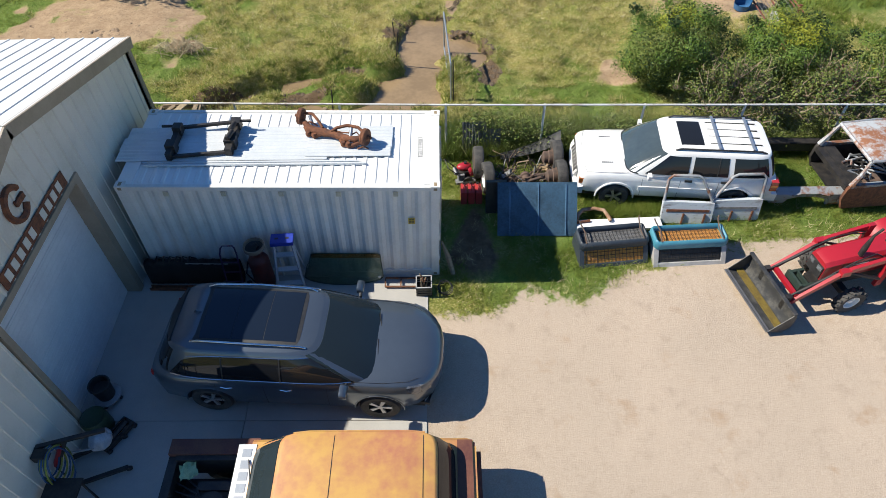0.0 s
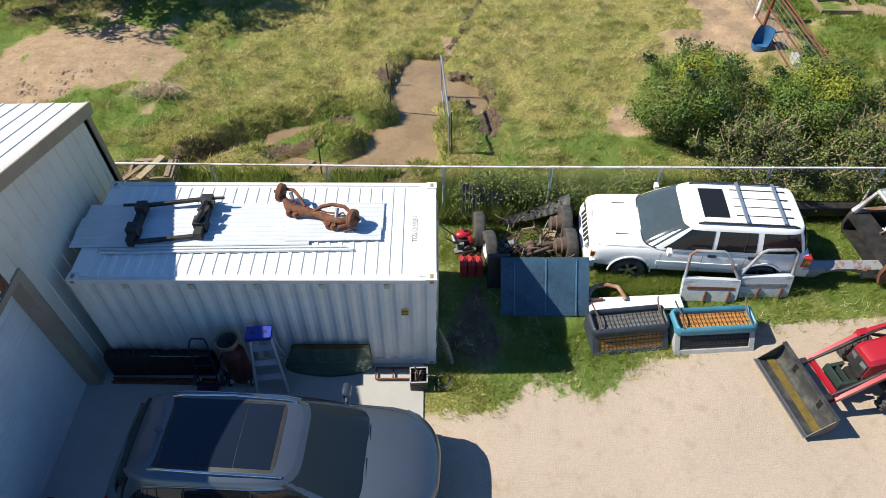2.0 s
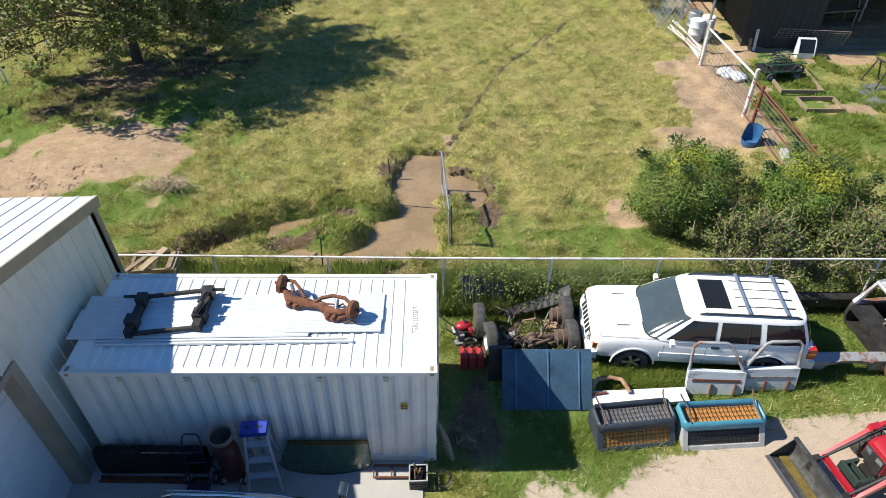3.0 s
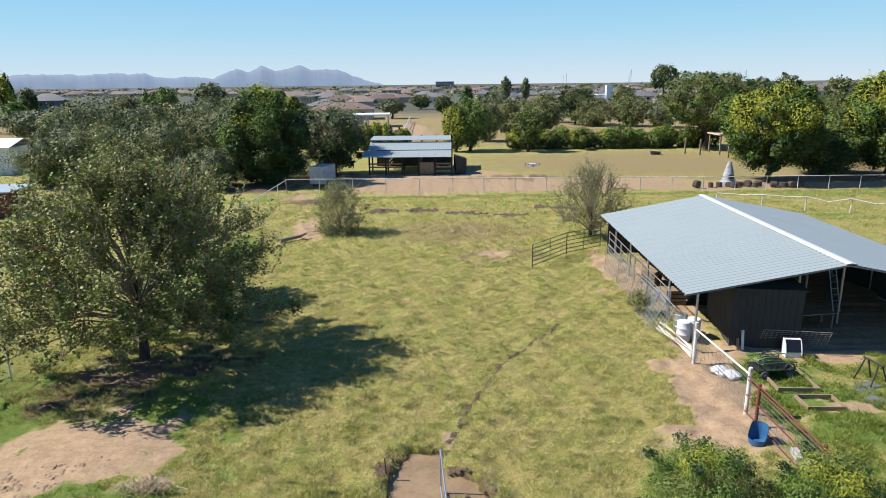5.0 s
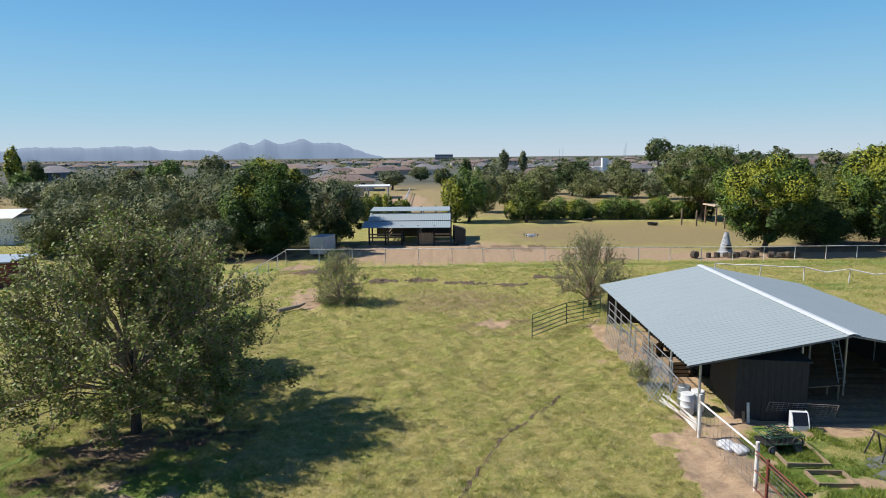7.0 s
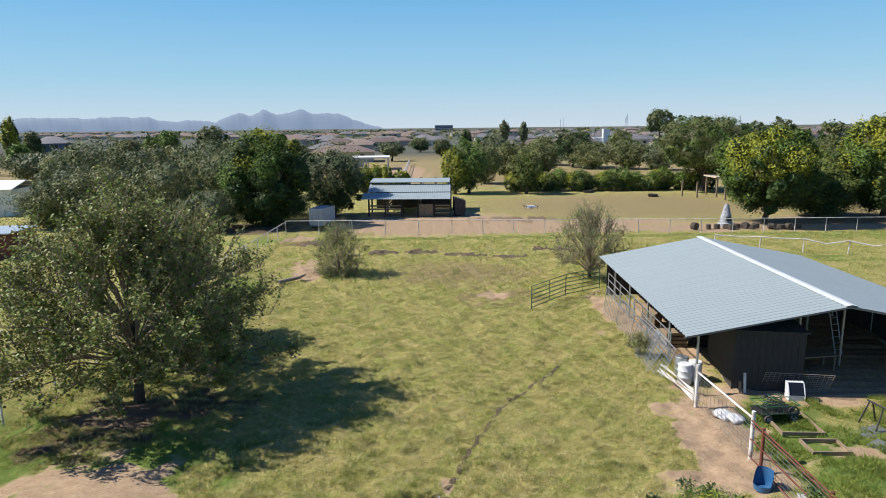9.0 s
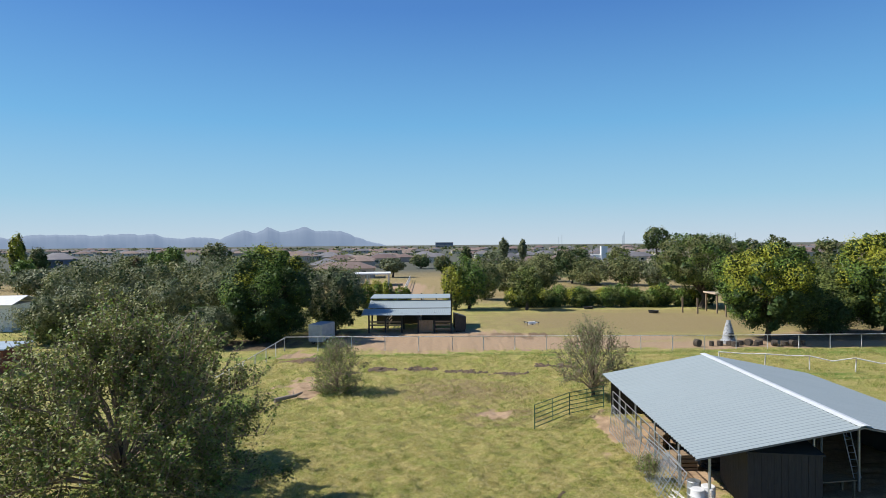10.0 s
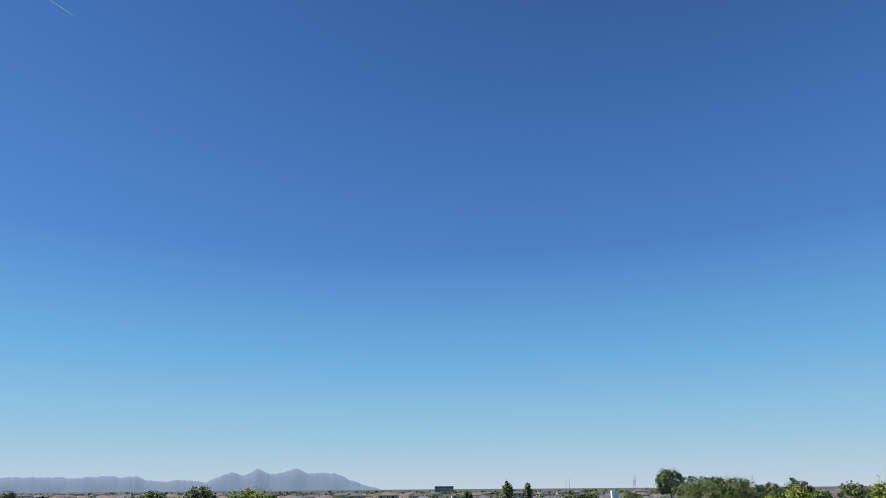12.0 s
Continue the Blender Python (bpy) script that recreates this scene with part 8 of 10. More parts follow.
def truck_door(label, x, y, rz, rx, flip, w=1.05):
    t = thing("salvaged_truck_door", label, "car door", x, y, 0.02, rz, "loose truck doors", rx=rx)
    s = -1 if flip else 1
    bm = bmesh.new()
    prism(bm, [(-0.5 * w, 0.03), (-0.46 * w, 0.0), (0.44 * w, 0.0), (0.5 * w, 0.06), (0.5 * w, 0.52), (-0.5 * w, 0.55)] if s > 0 else [(-0.5 * w, 0.06), (-0.44 * w, 0.0), (0.46 * w, 0.0), (0.5 * w, 0.03), (0.5 * w, 0.55), (-0.5 * w, 0.52)], 0.0, 0.11)
    soften(bm, 0.018, 2)
    part("door_panel", bm, PEEL, t)
    fr = [(-0.48, 0.53), (-0.46, 1.08), (-0.38, 1.17), (0.10, 1.16), (0.19, 1.11), (0.47, 0.53)]
    bar("window_frame", FENDER_GREY, t, [(s * a * w, 0.06, b) for a, b in fr], 0.034, 8)
    quick("moulding", RUST if not flip else FENDER_STEEL, t, (-0.42 * w, 0.42 * w, -0.012, 0.004, 0.30, 0.36), bevel=0.004)
    for xx in (-0.1 * w, 0.32 * w):
        bar("prop", RUST, t, [(xx, -0.03, 0.0), (xx + 0.03, -0.02, 0.26)], 0.025, 4)
    return t


truck_door("pale grey truck door with peeling paint leaning on a car", 5.68, 1.40, -3, -19, False, 1.15)
truck_door("pale grey truck door with dark patches leaning on a car", 6.80, 1.48, -1, -14, True, 1.12)

# rusty cab and fender
GREY_PRIMER = mat("grey primer with rust", (0.42, 0.44, 0.45), 0.6, 0, (0.26, 0.11, 0.055), 1.6, 16, 0.15, 0.48, contrast=0.16)
t = thing("truck_fender", "long grey truck bedside panel with rust lying in the grass", "car panel", 8.68, 1.92, 0.0, -1)
bm = bmesh.new()
loft(bm, [[(x, 0, z0), (x, -0.06, z0 + 0.15), (x, -0.05, 0.42), (x, 0.10, 0.50), (x, 0.16, 0.48), (x, 0.10, 0.40), (x, 0.06, z0)] for x, z0 in ((-0.95, 0.12), (-0.6, 0.10), (-0.55, 0.22), (-0.3, 0.30), (0.1, 0.30), (0.35, 0.22), (0.4, 0.05), (0.92, 0.04))])
part("panel", bm, FENDER_GREY, t, smooth=35)
cabm = thing("rusty_truck_cab", "stripped rusty truck cab shell with no glass", "truck cab", 9.18, 2.45, 0.0, 5)
patch("cab_roof", cabm, lambda u, v, off: Vector((0.24 + 1.75 * u - 0.05 * (2 * v - 1) ** 2, -0.67 + 1.34 * v, 1.47 + 0.08 * (1 - (2 * v - 1) ** 4) * (1 - (2 * u - 1) ** 6) + off)), GREY_PRIMER, 14, 12)
bar("windscreen_header", GREY_PRIMER, cabm, [(0.22, -0.66, 1.46), (0.20, 0, 1.475), (0.22, 0.66, 1.46)], 0.04, 6)
for sg in (1, -1):
    bar("windscreen_pillar", GREY_PRIMER, cabm, [(0.24, sg * 0.66, 1.46), (0.14, sg * 0.71, 1.12), (0.02, sg * 0.74, 0.82)], [0.04, 0.045, 0.07], 6)
    bar("roof_gutter", FENDER_GREY, cabm, [(0.24, sg * 0.68, 1.46), (1.1, sg * 0.70, 1.47), (1.98, sg * 0.68, 1.46)], 0.035, 6)
    bar("rear_pillar", FENDER_GREY, cabm, [(1.45, sg * 0.69, 1.46), (1.52, sg * 0.74, 0.80)], 0.06, 6)
    bm = bmesh.new()
    prism(bm, [(-0.04, 0.75), (-0.06, 0.46), (0.06, 0.14), (1.95, 0.12), (1.98, 0.78), (0.0, 0.80)], sg * 0.70, sg * 0.78)
    soften(bm, 0.018)
    part("body_side", bm, RUST if sg < 0 else BLACK_STEEL, cabm)
    quick("window_sill", FENDER_GREY, cabm, (0.02, 1.96, min(sg * 0.69, sg * 0.785), max(sg * 0.69, sg * 0.785), 0.78, 0.85), bevel=0.015)
quick("scuttle", BLACK_STEEL, cabm, (-0.06, 0.10, -0.70, 0.70, 0.66, 0.78), bevel=0.025)
quick("cab_floor", BLACK_STEEL, cabm, (0.02, 1.95, -0.7, 0.7, 0.22, 0.28))
quick("dashboard", BLACK_STEEL, cabm, (0.10, 0.36, -0.66, 0.66, 0.62, 0.80), bevel=0.04)
# black back panel puts the dark of the cab's inside into colour
quick("back_panel", BLACK_STEEL, cabm, (1.95, 2.0, -0.70, 0.70, 0.2, 1.47), bevel=0.012)
quick("seat_foam", SCRAP_RUST, cabm, (0.55, 0.95, -0.55, -0.1, 0.40, 0.72), bevel=0.05)
for i in range(11):
    bar("junk_pipe", (GALV, FENDER_GREY, BLACK_STEEL)[i % 3], cabm, [(rng.uniform(0.1, 0.9), rng.uniform(-0.6, 0.6), 0.6), (rng.uniform(0.2, 1.2), rng.uniform(-0.6, 0.6), 0.84), (rng.uniform(0.4, 1.5), rng.uniform(-0.6, 0.6), 0.66)], 0.024, 6)
t = thing("black_bumper", "long black steel bumper propped along the fence", "bumper", 8.92, 3.72, 0.32, -2)
quick("bar", BLACK_STEEL, t, (-0.70, 0.70, -0.12, 0.12, 0.14, 0.17), bevel=0.006)
quick("face", BLACK_STEEL, t, (-0.70, 0.70, -0.13, -0.10, -0.06, 0.17), bevel=0.006)
quick("leg", BLACK_STEEL, t, (0.45, 0.68, -0.10, 0.02, -0.32, 0.14), bevel=0.006)
quick("leg", BLACK_STEEL, t, (-0.62, -0.50, -0.10, 0.02, -0.32, 0.14), bevel=0.006)
PALE_WOOD = mat("sun-bleached plank", (0.44, 0.34, 0.20), 0.8, 0, (0.32, 0.25, 0.16), 3, 40, 0.2, stretch=(1, 6, 1))
for label, x, y, rz, n, wd, m in (("pale yellowish plank lying across a trestle", -6.83, 5.16, 66, 0.44, 0.085, PALE_WOOD), ("grey weathered plank lying across a trestle", -7.22, 5.06, 58, 0.42, 0.06, WOOD), ("grey weathered plank lying across a trestle", -6.98, 5.48, 4, 0.34, 0.05, WOOD)):
    t = thing("lumber_board", label, "board", x, y, 0.63 if m is WOOD else 0.68, rz, "boards on the trestle")
    quick("board", m, t, (-n, n, -wd, wd, 0, 0.035), bevel=0.006)
t = thing("timber_trestle", "low weathered timber trestle behind the fence", "trestle", -6.72, 5.15, 0.0, 4)
for x in (-0.62, 0.40):
    quick("end_frame", WOOD, t, (x - 0.03, x + 0.03, -0.34, 0.34, 0.52, 0.63), bevel=0.006)
    for y, k in ((-0.30, -1), (0.30, 1)):
        bm = bmesh.new()
        prism(bm, [(y + 0.16 * k - 0.05, -0.08), (y + 0.16 * k + 0.05, -0.08), (y + 0.05, 0.60), (y - 0.05, 0.60)], x + 0.032, x + 0.075, Matrix.Rotation(radians(90), 4, "Z") @ Matrix.Scale(-1, 4, (0, 1, 0)))
        part("leg", bm, WOOD, t)
quick("cross_rail", WOOD, t, (-0.60, 0.38, -0.32, -0.27, 0.54, 0.625), (-0.60, 0.38, 0.27, 0.32, 0.54, 0.625), bevel=0.005)
quick("gusset_board", WOOD, t, (0.24, 0.36, -0.30, 0.30, 0.632, 0.66), bevel=0.005)
bar("brace", WOOD, t, [(0.46, -0.1, 0.56), (0.78, -0.38, 0.0)], 0.03, 4)


# ---- around the open shed ----
def wire_panel(name, label, x, y, z, rz, rx, w, h, material, rows=9, cols=10, group="", r=0.012):
    t = thing(name, label, "panel", x, y, z, rz, group, rx)
    for i in range(rows + 1):
        bar("wire", material, t, [(0, 0, h * i / rows), (w, 0, h * i / rows)], r * (1.8 if i in (0, rows) else 0.8), 5)
    for i in range(cols + 1):
        bar("stay", material, t, [(w * i / cols, 0, 0), (w * i / cols, 0, h)], r * (1.8 if i in (0, cols) else 0.8), 5)
    return t


RED_PIPE = mat("rusty red pipe", (0.20, 0.05, 0.03), 0.7, 0.1, (0.13, 0.045, 0.03), 6, 50, 0.2)
GREEN_PIPE = mat("green painted pipe", (0.035, 0.12, 0.06), 0.5, 0.1, (0.03, 0.09, 0.05), 5, 50, 0.1)


def pipe_gate(label, a, b, h, n, material, name="pipe_gate"):
    t = thing(name, label, "gate")
    for p in (a, b):
        bar("gate_post", material, t, [(p[0], p[1], 0.1), (p[0], p[1], h)], 0.03)
    for i in range(n):
        z = 0.2 + (h - 0.2) * i / (n - 1)
        bar("rail", material, t, [(a[0], a[1], z), (b[0], b[1], z)], 0.024)
    m = ((a[0] + b[0]) / 2, (a[1] + b[1]) / 2)
    bar("stay", material, t, [(m[0], m[1], 0.2), (m[0], m[1], h)], 0.02)
    return t


pen = thing("pen_fence", "white pipe fence bay with taut wires beside the shed", "fence")
for p in ((10.28, 16.9), (10.42, 12.75)):
    bar("post", PIPE_WHITE, pen, [(p[0], p[1], -0.2), (p[0], p[1], 1.75)], 0.065, 10)
bar("top_rail", PIPE_WHITE, pen, [(10.28, 16.9, 1.45), (10.42, 12.75, 1.5)], 0.04)
for i in range(9):
    bar("wire", WIRE, pen, [(10.28, 16.9, 0.15 + 0.145 * i), (10.42, 12.75, 0.15 + 0.145 * i)], 0.008, 4)
for i in range(13):
    f = (i + 1) / 14
    bar("stay", WIRE, pen, [(10.28 + 0.14 * f, 16.9 - 4.15 * f, 0.1), (10.28 + 0.14 * f, 16.9 - 4.15 * f, 1.45)], 0.006, 4)
red = thing("red_pipe_fence", "rusty red pipe fence with wire netting along the path", "fence")
for yy in (11.95, 8.4, 4.7):
    bar("post", RED_PIPE, red, [(10.36, yy, -0.2), (10.36, yy, 1.55)], 0.05, 10)
for ya, yb in ((12.72, 11.95), (11.95, 8.4), (8.4, 4.7)):
    for z, r in ((1.45, 0.024), (1.33, 0.018), (0.80, 0.024), (0.2, 0.02)):
        bar("rail", RED_PIPE, red, [(10.36, ya, z), (10.36, yb, z)], r)
for i in range(22):
    yy = 11.8 - i * 0.33
    bar("stay", WIRE, red, [(10.40, yy, 0.1), (10.40, yy, 1.45)], 0.006, 4)
for i in range(9):
    bar("wire", WIRE, red, [(10.40, 11.95, 0.12 + 0.15 * i), (10.40, 4.7, 0.12 + 0.15 * i)], 0.007, 4)
pipe_gate("green pipe corral panel in the paddock", (5.85, 30.6), (8.5, 33.6), 1.5, 6, GREEN_PIPE, "corral_panel")
pipe_gate("green pipe corral panel in the paddock", (8.5, 33.6), (11.1, 35.3), 1.5, 6, GREEN_PIPE, "corral_panel")
for i, (x, y, rz, rx) in enumerate(((9.85, 19.7, 88, 24), (9.9, 21.7, 91, 22), (9.62, 20.7, 86, 32), (10.1, 25.0, 89, 8), (10.15, 27.8, 90, 6))):
    wire_panel("livestock_panel", "bent galvanised livestock panel leaning on the shed posts", x, y, 0.0, rz, rx, 2.6, 1.5, GALV, 8, 9, "livestock panels")
for i in range(6):
    t = thing("white_pipe", "loose white plastic pipe lying by the shed", "pipe", 10.35 + 0.05 * i, 17.6 + 0.12 * i, 0.05 + 0.035 * i, 100 + 4 * (i % 4), "pipes by the shed")
    bar("pipe", PIPE_WHITE, t, [(-0.2, 0, 0), (1.9, 0.1 * (i % 3), 0.35)], 0.022, 8)
WHITE_PLASTIC = mat("white plastic", (0.68, 0.69, 0.70), 0.45, 0, (0.58, 0.59, 0.60), 4, 40, 0.05)
for x, y, m, lab in ((10.75, 19.3, WHITE_PLASTIC, "white plastic drum under the shed eave"), (11.3, 19.6, WHITE_PLASTIC, "white plastic drum under the shed eave"), (10.95, 20.2, GALV, "grey steel drum under the shed eave")):
    t = thing("drum", lab, "barrel", x, y, 0, 0, "drums at the shed")
    bm = bmesh.new()
    lathe(bm, [(0, 0), (0.27, 0), (0.29, 0.03), (0.28, 0.3), (0.295, 0.32), (0.28, 0.34), (0.28, 0.58), (0.295, 0.6), (0.28, 0.62), (0.28, 0.86), (0.26, 0.88), (0, 0.87)], 26)
    part("drum_body", bm, m, t)
for x, y, s in ((10.95, 15.9, 0.36), (11.25, 15.6, 0.3)):
    t = thing("white_sack", "crumpled white feed sack lying in the grass", "sack", x, y, 0.0, 0, "feed sacks")
    bm = bmesh.new()
    bmesh.ops.create_icosphere(bm, subdivisions=3, radius=s)
    for v in bm.verts:
        v.co *= 1 + 0.35 * noise.noise(v.co * 5 + Vector((x, y, 0)))
        v.co.z = max(-0.14, v.co.z * 0.55)
    part("sack_body", bm, WHITE_PLASTIC, t, m=Matrix.Translation((0, 0, 0.14)))
fr2 = thing("cooler_box", "white metal cooler with a dark sloping glass front", "cooler", 14.5, 17.3, 0.0, -8)
fr2.matrix_basis = fr2.matrix_basis @ Matrix.Scale(0.76, 4)
for x in (-0.42, 0.38):
    bm = bmesh.new()
    prism(bm, [(-0.30, 0), (0.32, 0), (0.32, 0.92), (0.05, 0.92), (-0.12, 0.72), (-0.30, 0.30)], 0.0, 0.04)
    part("side_panel", bm, DOOR_WHITE, fr2, m=Matrix.Translation((x + 0.04, 0.3, 0)) @ Matrix.Rotation(radians(90), 4, "Z"))
quick("cabinet", DOOR_WHITE, fr2, (-0.38, 0.38, 0.06, 0.60, 0.0, 0.28), (-0.38, 0.38, 0.52, 0.60, 0.28, 0.90), (-0.38, 0.38, 0.36, 0.52, 0.86, 0.90))
quick("glass_front", TINTED, fr2, (-0.37, 0.37, -0.01, 0.01, 0.0, 0.66), m=Matrix.Translation((0, 0.04, 0.30)) @ Matrix.Rotation(radians(-27), 4, "X"))
cart = thing("garden_cart", "green wire garden cart piled with hoses and a spare wheel", "cart", 12.85, 15.9, 0.0, 4)
for p in ([(-0.75, -0.4, 0.32), (0.75, -0.4, 0.32)], [(-0.75, 0.4, 0.32), (0.75, 0.4, 0.32)], [(-0.75, -0.4, 0.62), (0.75, -0.4, 0.62)], [(-0.75, 0.4, 0.62), (0.75, 0.4, 0.62)], [(-0.75, -0.4, 0.62), (-0.75, 0.4, 0.62)], [(0.75, -0.4, 0.62), (0.75, 0.4, 0.62)]):
    bar("frame_rail", GREEN_PIPE, cart, p, 0.02, 6)
for i in range(8):
    bar("side_wire", GREEN_PIPE, cart, [(-0.75 + i * 0.21, -0.4, 0.32), (-0.75 + i * 0.21, -0.4, 0.62)], 0.012, 5)
quick("bed", BLACK_STEEL, cart, (-0.75, 0.75, -0.4, 0.4, 0.30, 0.33))
for x in (-0.5, 0.5):
    for y in (-0.45, 0.45):
        wheel(cart, x, y, 0.16, 0.09, GALV, 0, 1 if y > 0 else -1, 0.5)
for k in range(9):
    rr = 0.24 + 0.02 * (k % 4)
    bar("hose_coil", (DARK_GREEN, BLACK_PLASTIC, GREEN_PIPE)[k % 3], cart, [(-0.25 + 0.09 * (k % 5) + rr * math.cos(a), 0.05 * (k % 3) + rr * math.sin(a), 0.42 + 0.05 * k + 0.04 * math.sin(2 * a + k)) for a in [i * math.pi / 9 for i in range(18)]], 0.018, 5, True)
bar("spare_wheel", TYRE, cart, [(0.45 + 0.2 * math.cos(a), -0.44, 0.40 + 0.2 * math.sin(a)) for a in [i * math.pi / 10 for i in range(20)]], 0.03, 6, True)
for x0, x1, y0, y1 in ((12.44, 13.95, 14.4, 16.3), (12.7, 14.0, 13.0, 13.95)):
    t = thing("planter_frame", "low weathered timber garden bed frame", "garden bed", (x0 + x1) / 2, (y0 + y1) / 2, 0, -3, "garden bed frames")
    w, d = (x1 - x0) / 2, (y1 - y0) / 2
    for b in ((-w, w, -d, -d + 0.06, 0, 0.14), (-w, w, d - 0.06, d, 0, 0.14), (-w, -w + 0.06, -d + 0.06, d - 0.06, 0, 0.13), (w - 0.06, w, -d + 0.06, d - 0.06, 0, 0.13)):
        quick("board", WOOD, t, b, bevel=0.006)
SLATE = mat("grey slate", (0.16, 0.17, 0.175), 0.8, 0, (0.12, 0.125, 0.13), 3, 40, 0.2)
for i, (x, y) in enumerate(((15.3, 14.4), (15.9, 14.75), (15.35, 13.65), (16.3, 14.0))):
    t = thing("paving_slab", "grey stone paving slab lying in the grass", "paving", x, y, 0.0, 17 * i, "loose paving")
    quick("slab", SLATE, t, (-0.38, 0.38, -0.26, 0.26, 0.0, 0.05), bevel=0.01)
t = thing("saw_stand", "dark steel stand beside the shed", "stand", 16.1, 15.0, 0.0, 10)
for x in (-0.25, 0.25):
    for y in (-0.3, 0.3):
        bar("leg", BLACK_STEEL, t, [(x * 1.5, y * 1.3, 0), (x * 0.3, y, 0.85)], 0.03, 6)
bar("rail", BLACK_STEEL, t, [(0, -0.45, 0.86), (0, 0.45, 0.86)], 0.04, 6)
BLUE_BUCKET = mat("blue plastic tub", (0.02, 0.10, 0.24), 0.45, 0, (0.04, 0.13, 0.27), 4, 40, 0.05)
t = thing("blue_tub", "blue plastic barrel cut open into a feed tub", "tub", 10.02, 11.1, 0.0, 40)
t.matrix_basis = t.matrix_basis @ Matrix.Scale(0.78, 4)
bm = bmesh.new()
for k, (dr, flip) in enumerate(((0.0, 1), (-0.02, -1))):
    rings = []
    for j in range(29):
        a = 2 * math.pi * j / 28
        top_z = 0.20 + 0.55 * max(0.0, min(1.0, (math.cos(a) + 0.25) * 1.6))
        rings.append([bm.verts.new(((0.33 + dr + 0.03 * f) * math.cos(a), (0.33 + dr + 0.03 * f) * math.sin(a), 0.02 + f * top_z)) for f in (0, 0.3, 0.7, 1.0)])
    for ra, rb in zip(rings, rings[1:]):
        for m_ in range(3):
            q = (ra[m_], rb[m_], rb[m_ + 1], ra[m_ + 1])
            bm.faces.new(q if flip > 0 else q[::-1])
lathe(bm, [(0, 0.0), (0.33, 0.0), (0.33, 0.03), (0, 0.03)], 28)
part("tub", bm, BLUE_BUCKET, t)
for i, (x, y, rz) in enumerate(((10.75, 10.2, 75), (10.9, 9.6, 80), (10.7, 9.1, 68))):
    t = thing("concrete_block", "grey concrete block by the gate", "block", x, y, 0.0, rz, "blocks by the gate")
    quick("block", CONCRETE, t, (-0.3, 0.3, -0.1, 0.1, 0, 0.2), bevel=0.01)
# pens and stacked things in the shed's shade
for i, (x, y, rz) in enumerate(((10.9, 21.5, 88), (11.0, 24.6, 88), (11.1, 27.7, 88), (11.2, 30.8, 88))):
    pipe_gate("pale pipe rails between the shed posts", (x, y), (x + 0.1, y + 3.0), 1.5, 4, GALV, "pen_rail")
for i in range(7):
    t = thing("feed_crate", "dark timber crate stored under the shed roof", "crate", 12.0 + (i % 4) * 1.5, 24.0 + 1.7 * (i // 2), 0, 12 * i, "crates in the shed")
    for k in range(4):
        quick("slat", DARK_WOOD if i % 2 else WOOD, t, (-0.5, 0.5, -0.4, 0.4, 0.05 + k * 0.2, 0.2 + k * 0.2), bevel=0.008)
t = thing("shed_table", "long timber table under the shed roof", "table", 17.0, 20.6, 0, 8)
quick("tabletop", WOOD, t, (-0.9, 0.9, -0.4, 0.4, 0.72, 0.77), bevel=0.008)
for x in (-0.8, 0.8):
    for y in (-0.33, 0.33):
        quick("leg", WOOD, t, (x - 0.04, x + 0.04, y - 0.04, y + 0.04, 0, 0.72))
t = thing("leaning_ladder", "aluminium ladder leaning under the shed roof", "ladder", 19.4, 22.5, 0, 15, rx=-16)
for x in (-0.2, 0.2):
    bar("rail", ALU, t, [(x, 0, 0), (x, 0, 2.6)], 0.025, 5)
for i in range(8):
    bar("rung", ALU, t, [(-0.2, 0, 0.25 + i * 0.3), (0.2, 0, 0.25 + i * 0.3)], 0.015, 5)
wire_panel("wire_mesh_panel", "sagging wire mesh panel beside the dark cabin", 16.2, 18.1, 0.0, 170, -30, 2.6, 1.1, WIRE, 9, 14, "", 0.008)
for i, x in enumerate((12.55, 12.75)):
    t = thing("leaning_post", "short painted board leaning on the dark cabin", "board", x, 18.0, 0, 0, "boards at the cabin", rx=-8)
    quick("board", PIPE_WHITE if i else WOOD, t, (-0.05, 0.05, 0, 0.04, 0, 0.9 - 0.35 * (1 - i)), bevel=0.006)

# ---- the horse barn and the field behind ----
BARN_BLUE = mat("pale blue barn siding", (0.36, 0.43, 0.48), 0.5, 0.1, (0.30, 0.37, 0.42), 1, 20, 0.05)
barn = thing("horse_barn", "open horse barn with corrugated lean-to roof and timber rails", "barn", -8.1, 72.6, 0, -1.5)
BW = 10.1
def ribbed_sheet(name, x0, x1, ya, za, yb, zb):
    """One corrugated roof sheet, sloping from (ya, za) up to (yb, zb)."""
    v, f = [], []
    for j, xx in enumerate(np.linspace(x0, x1 + 0.02, 17)):
        w = 0.02 * math.cos(xx * 2 * math.pi / 0.25)
        v += [(xx, ya, za + w), (xx, yb, zb + w)]
        if j:
            f.append((2 * j - 2, 2 * j, 2 * j + 1, 2 * j - 1))
    raw(name, v, f, GALV_ROOF, barn)


for i in range(10):
    ribbed_sheet("lean_to_sheet", -0.85 + i * 1.09, -0.85 + (i + 1) * 1.09, -0.9, 2.25, 1.8, 2.80)
    ribbed_sheet("middle_roof_sheet", -0.35 + i * 1.04, -0.35 + (i + 1) * 1.04, 1.75, 2.88, 4.6, 3.62)
    quick("upper_roof_sheet", GALV_ROOF, barn, (i * 1.04 - 0.40, (i + 1) * 1.04 - 0.41, 0.0, 4.4, 0.0, 0.05), m=Matrix.Translation((0, 4.25, 3.84)) @ Matrix.Rotation(radians(2.5), 4, "X"))
for i in range(4):
    quick("clerestory_post", BARN_BLUE, barn, (-0.3 + i * 3.4, -0.2 + i * 3.4, 4.6, 4.7, 3.5, 3.95))
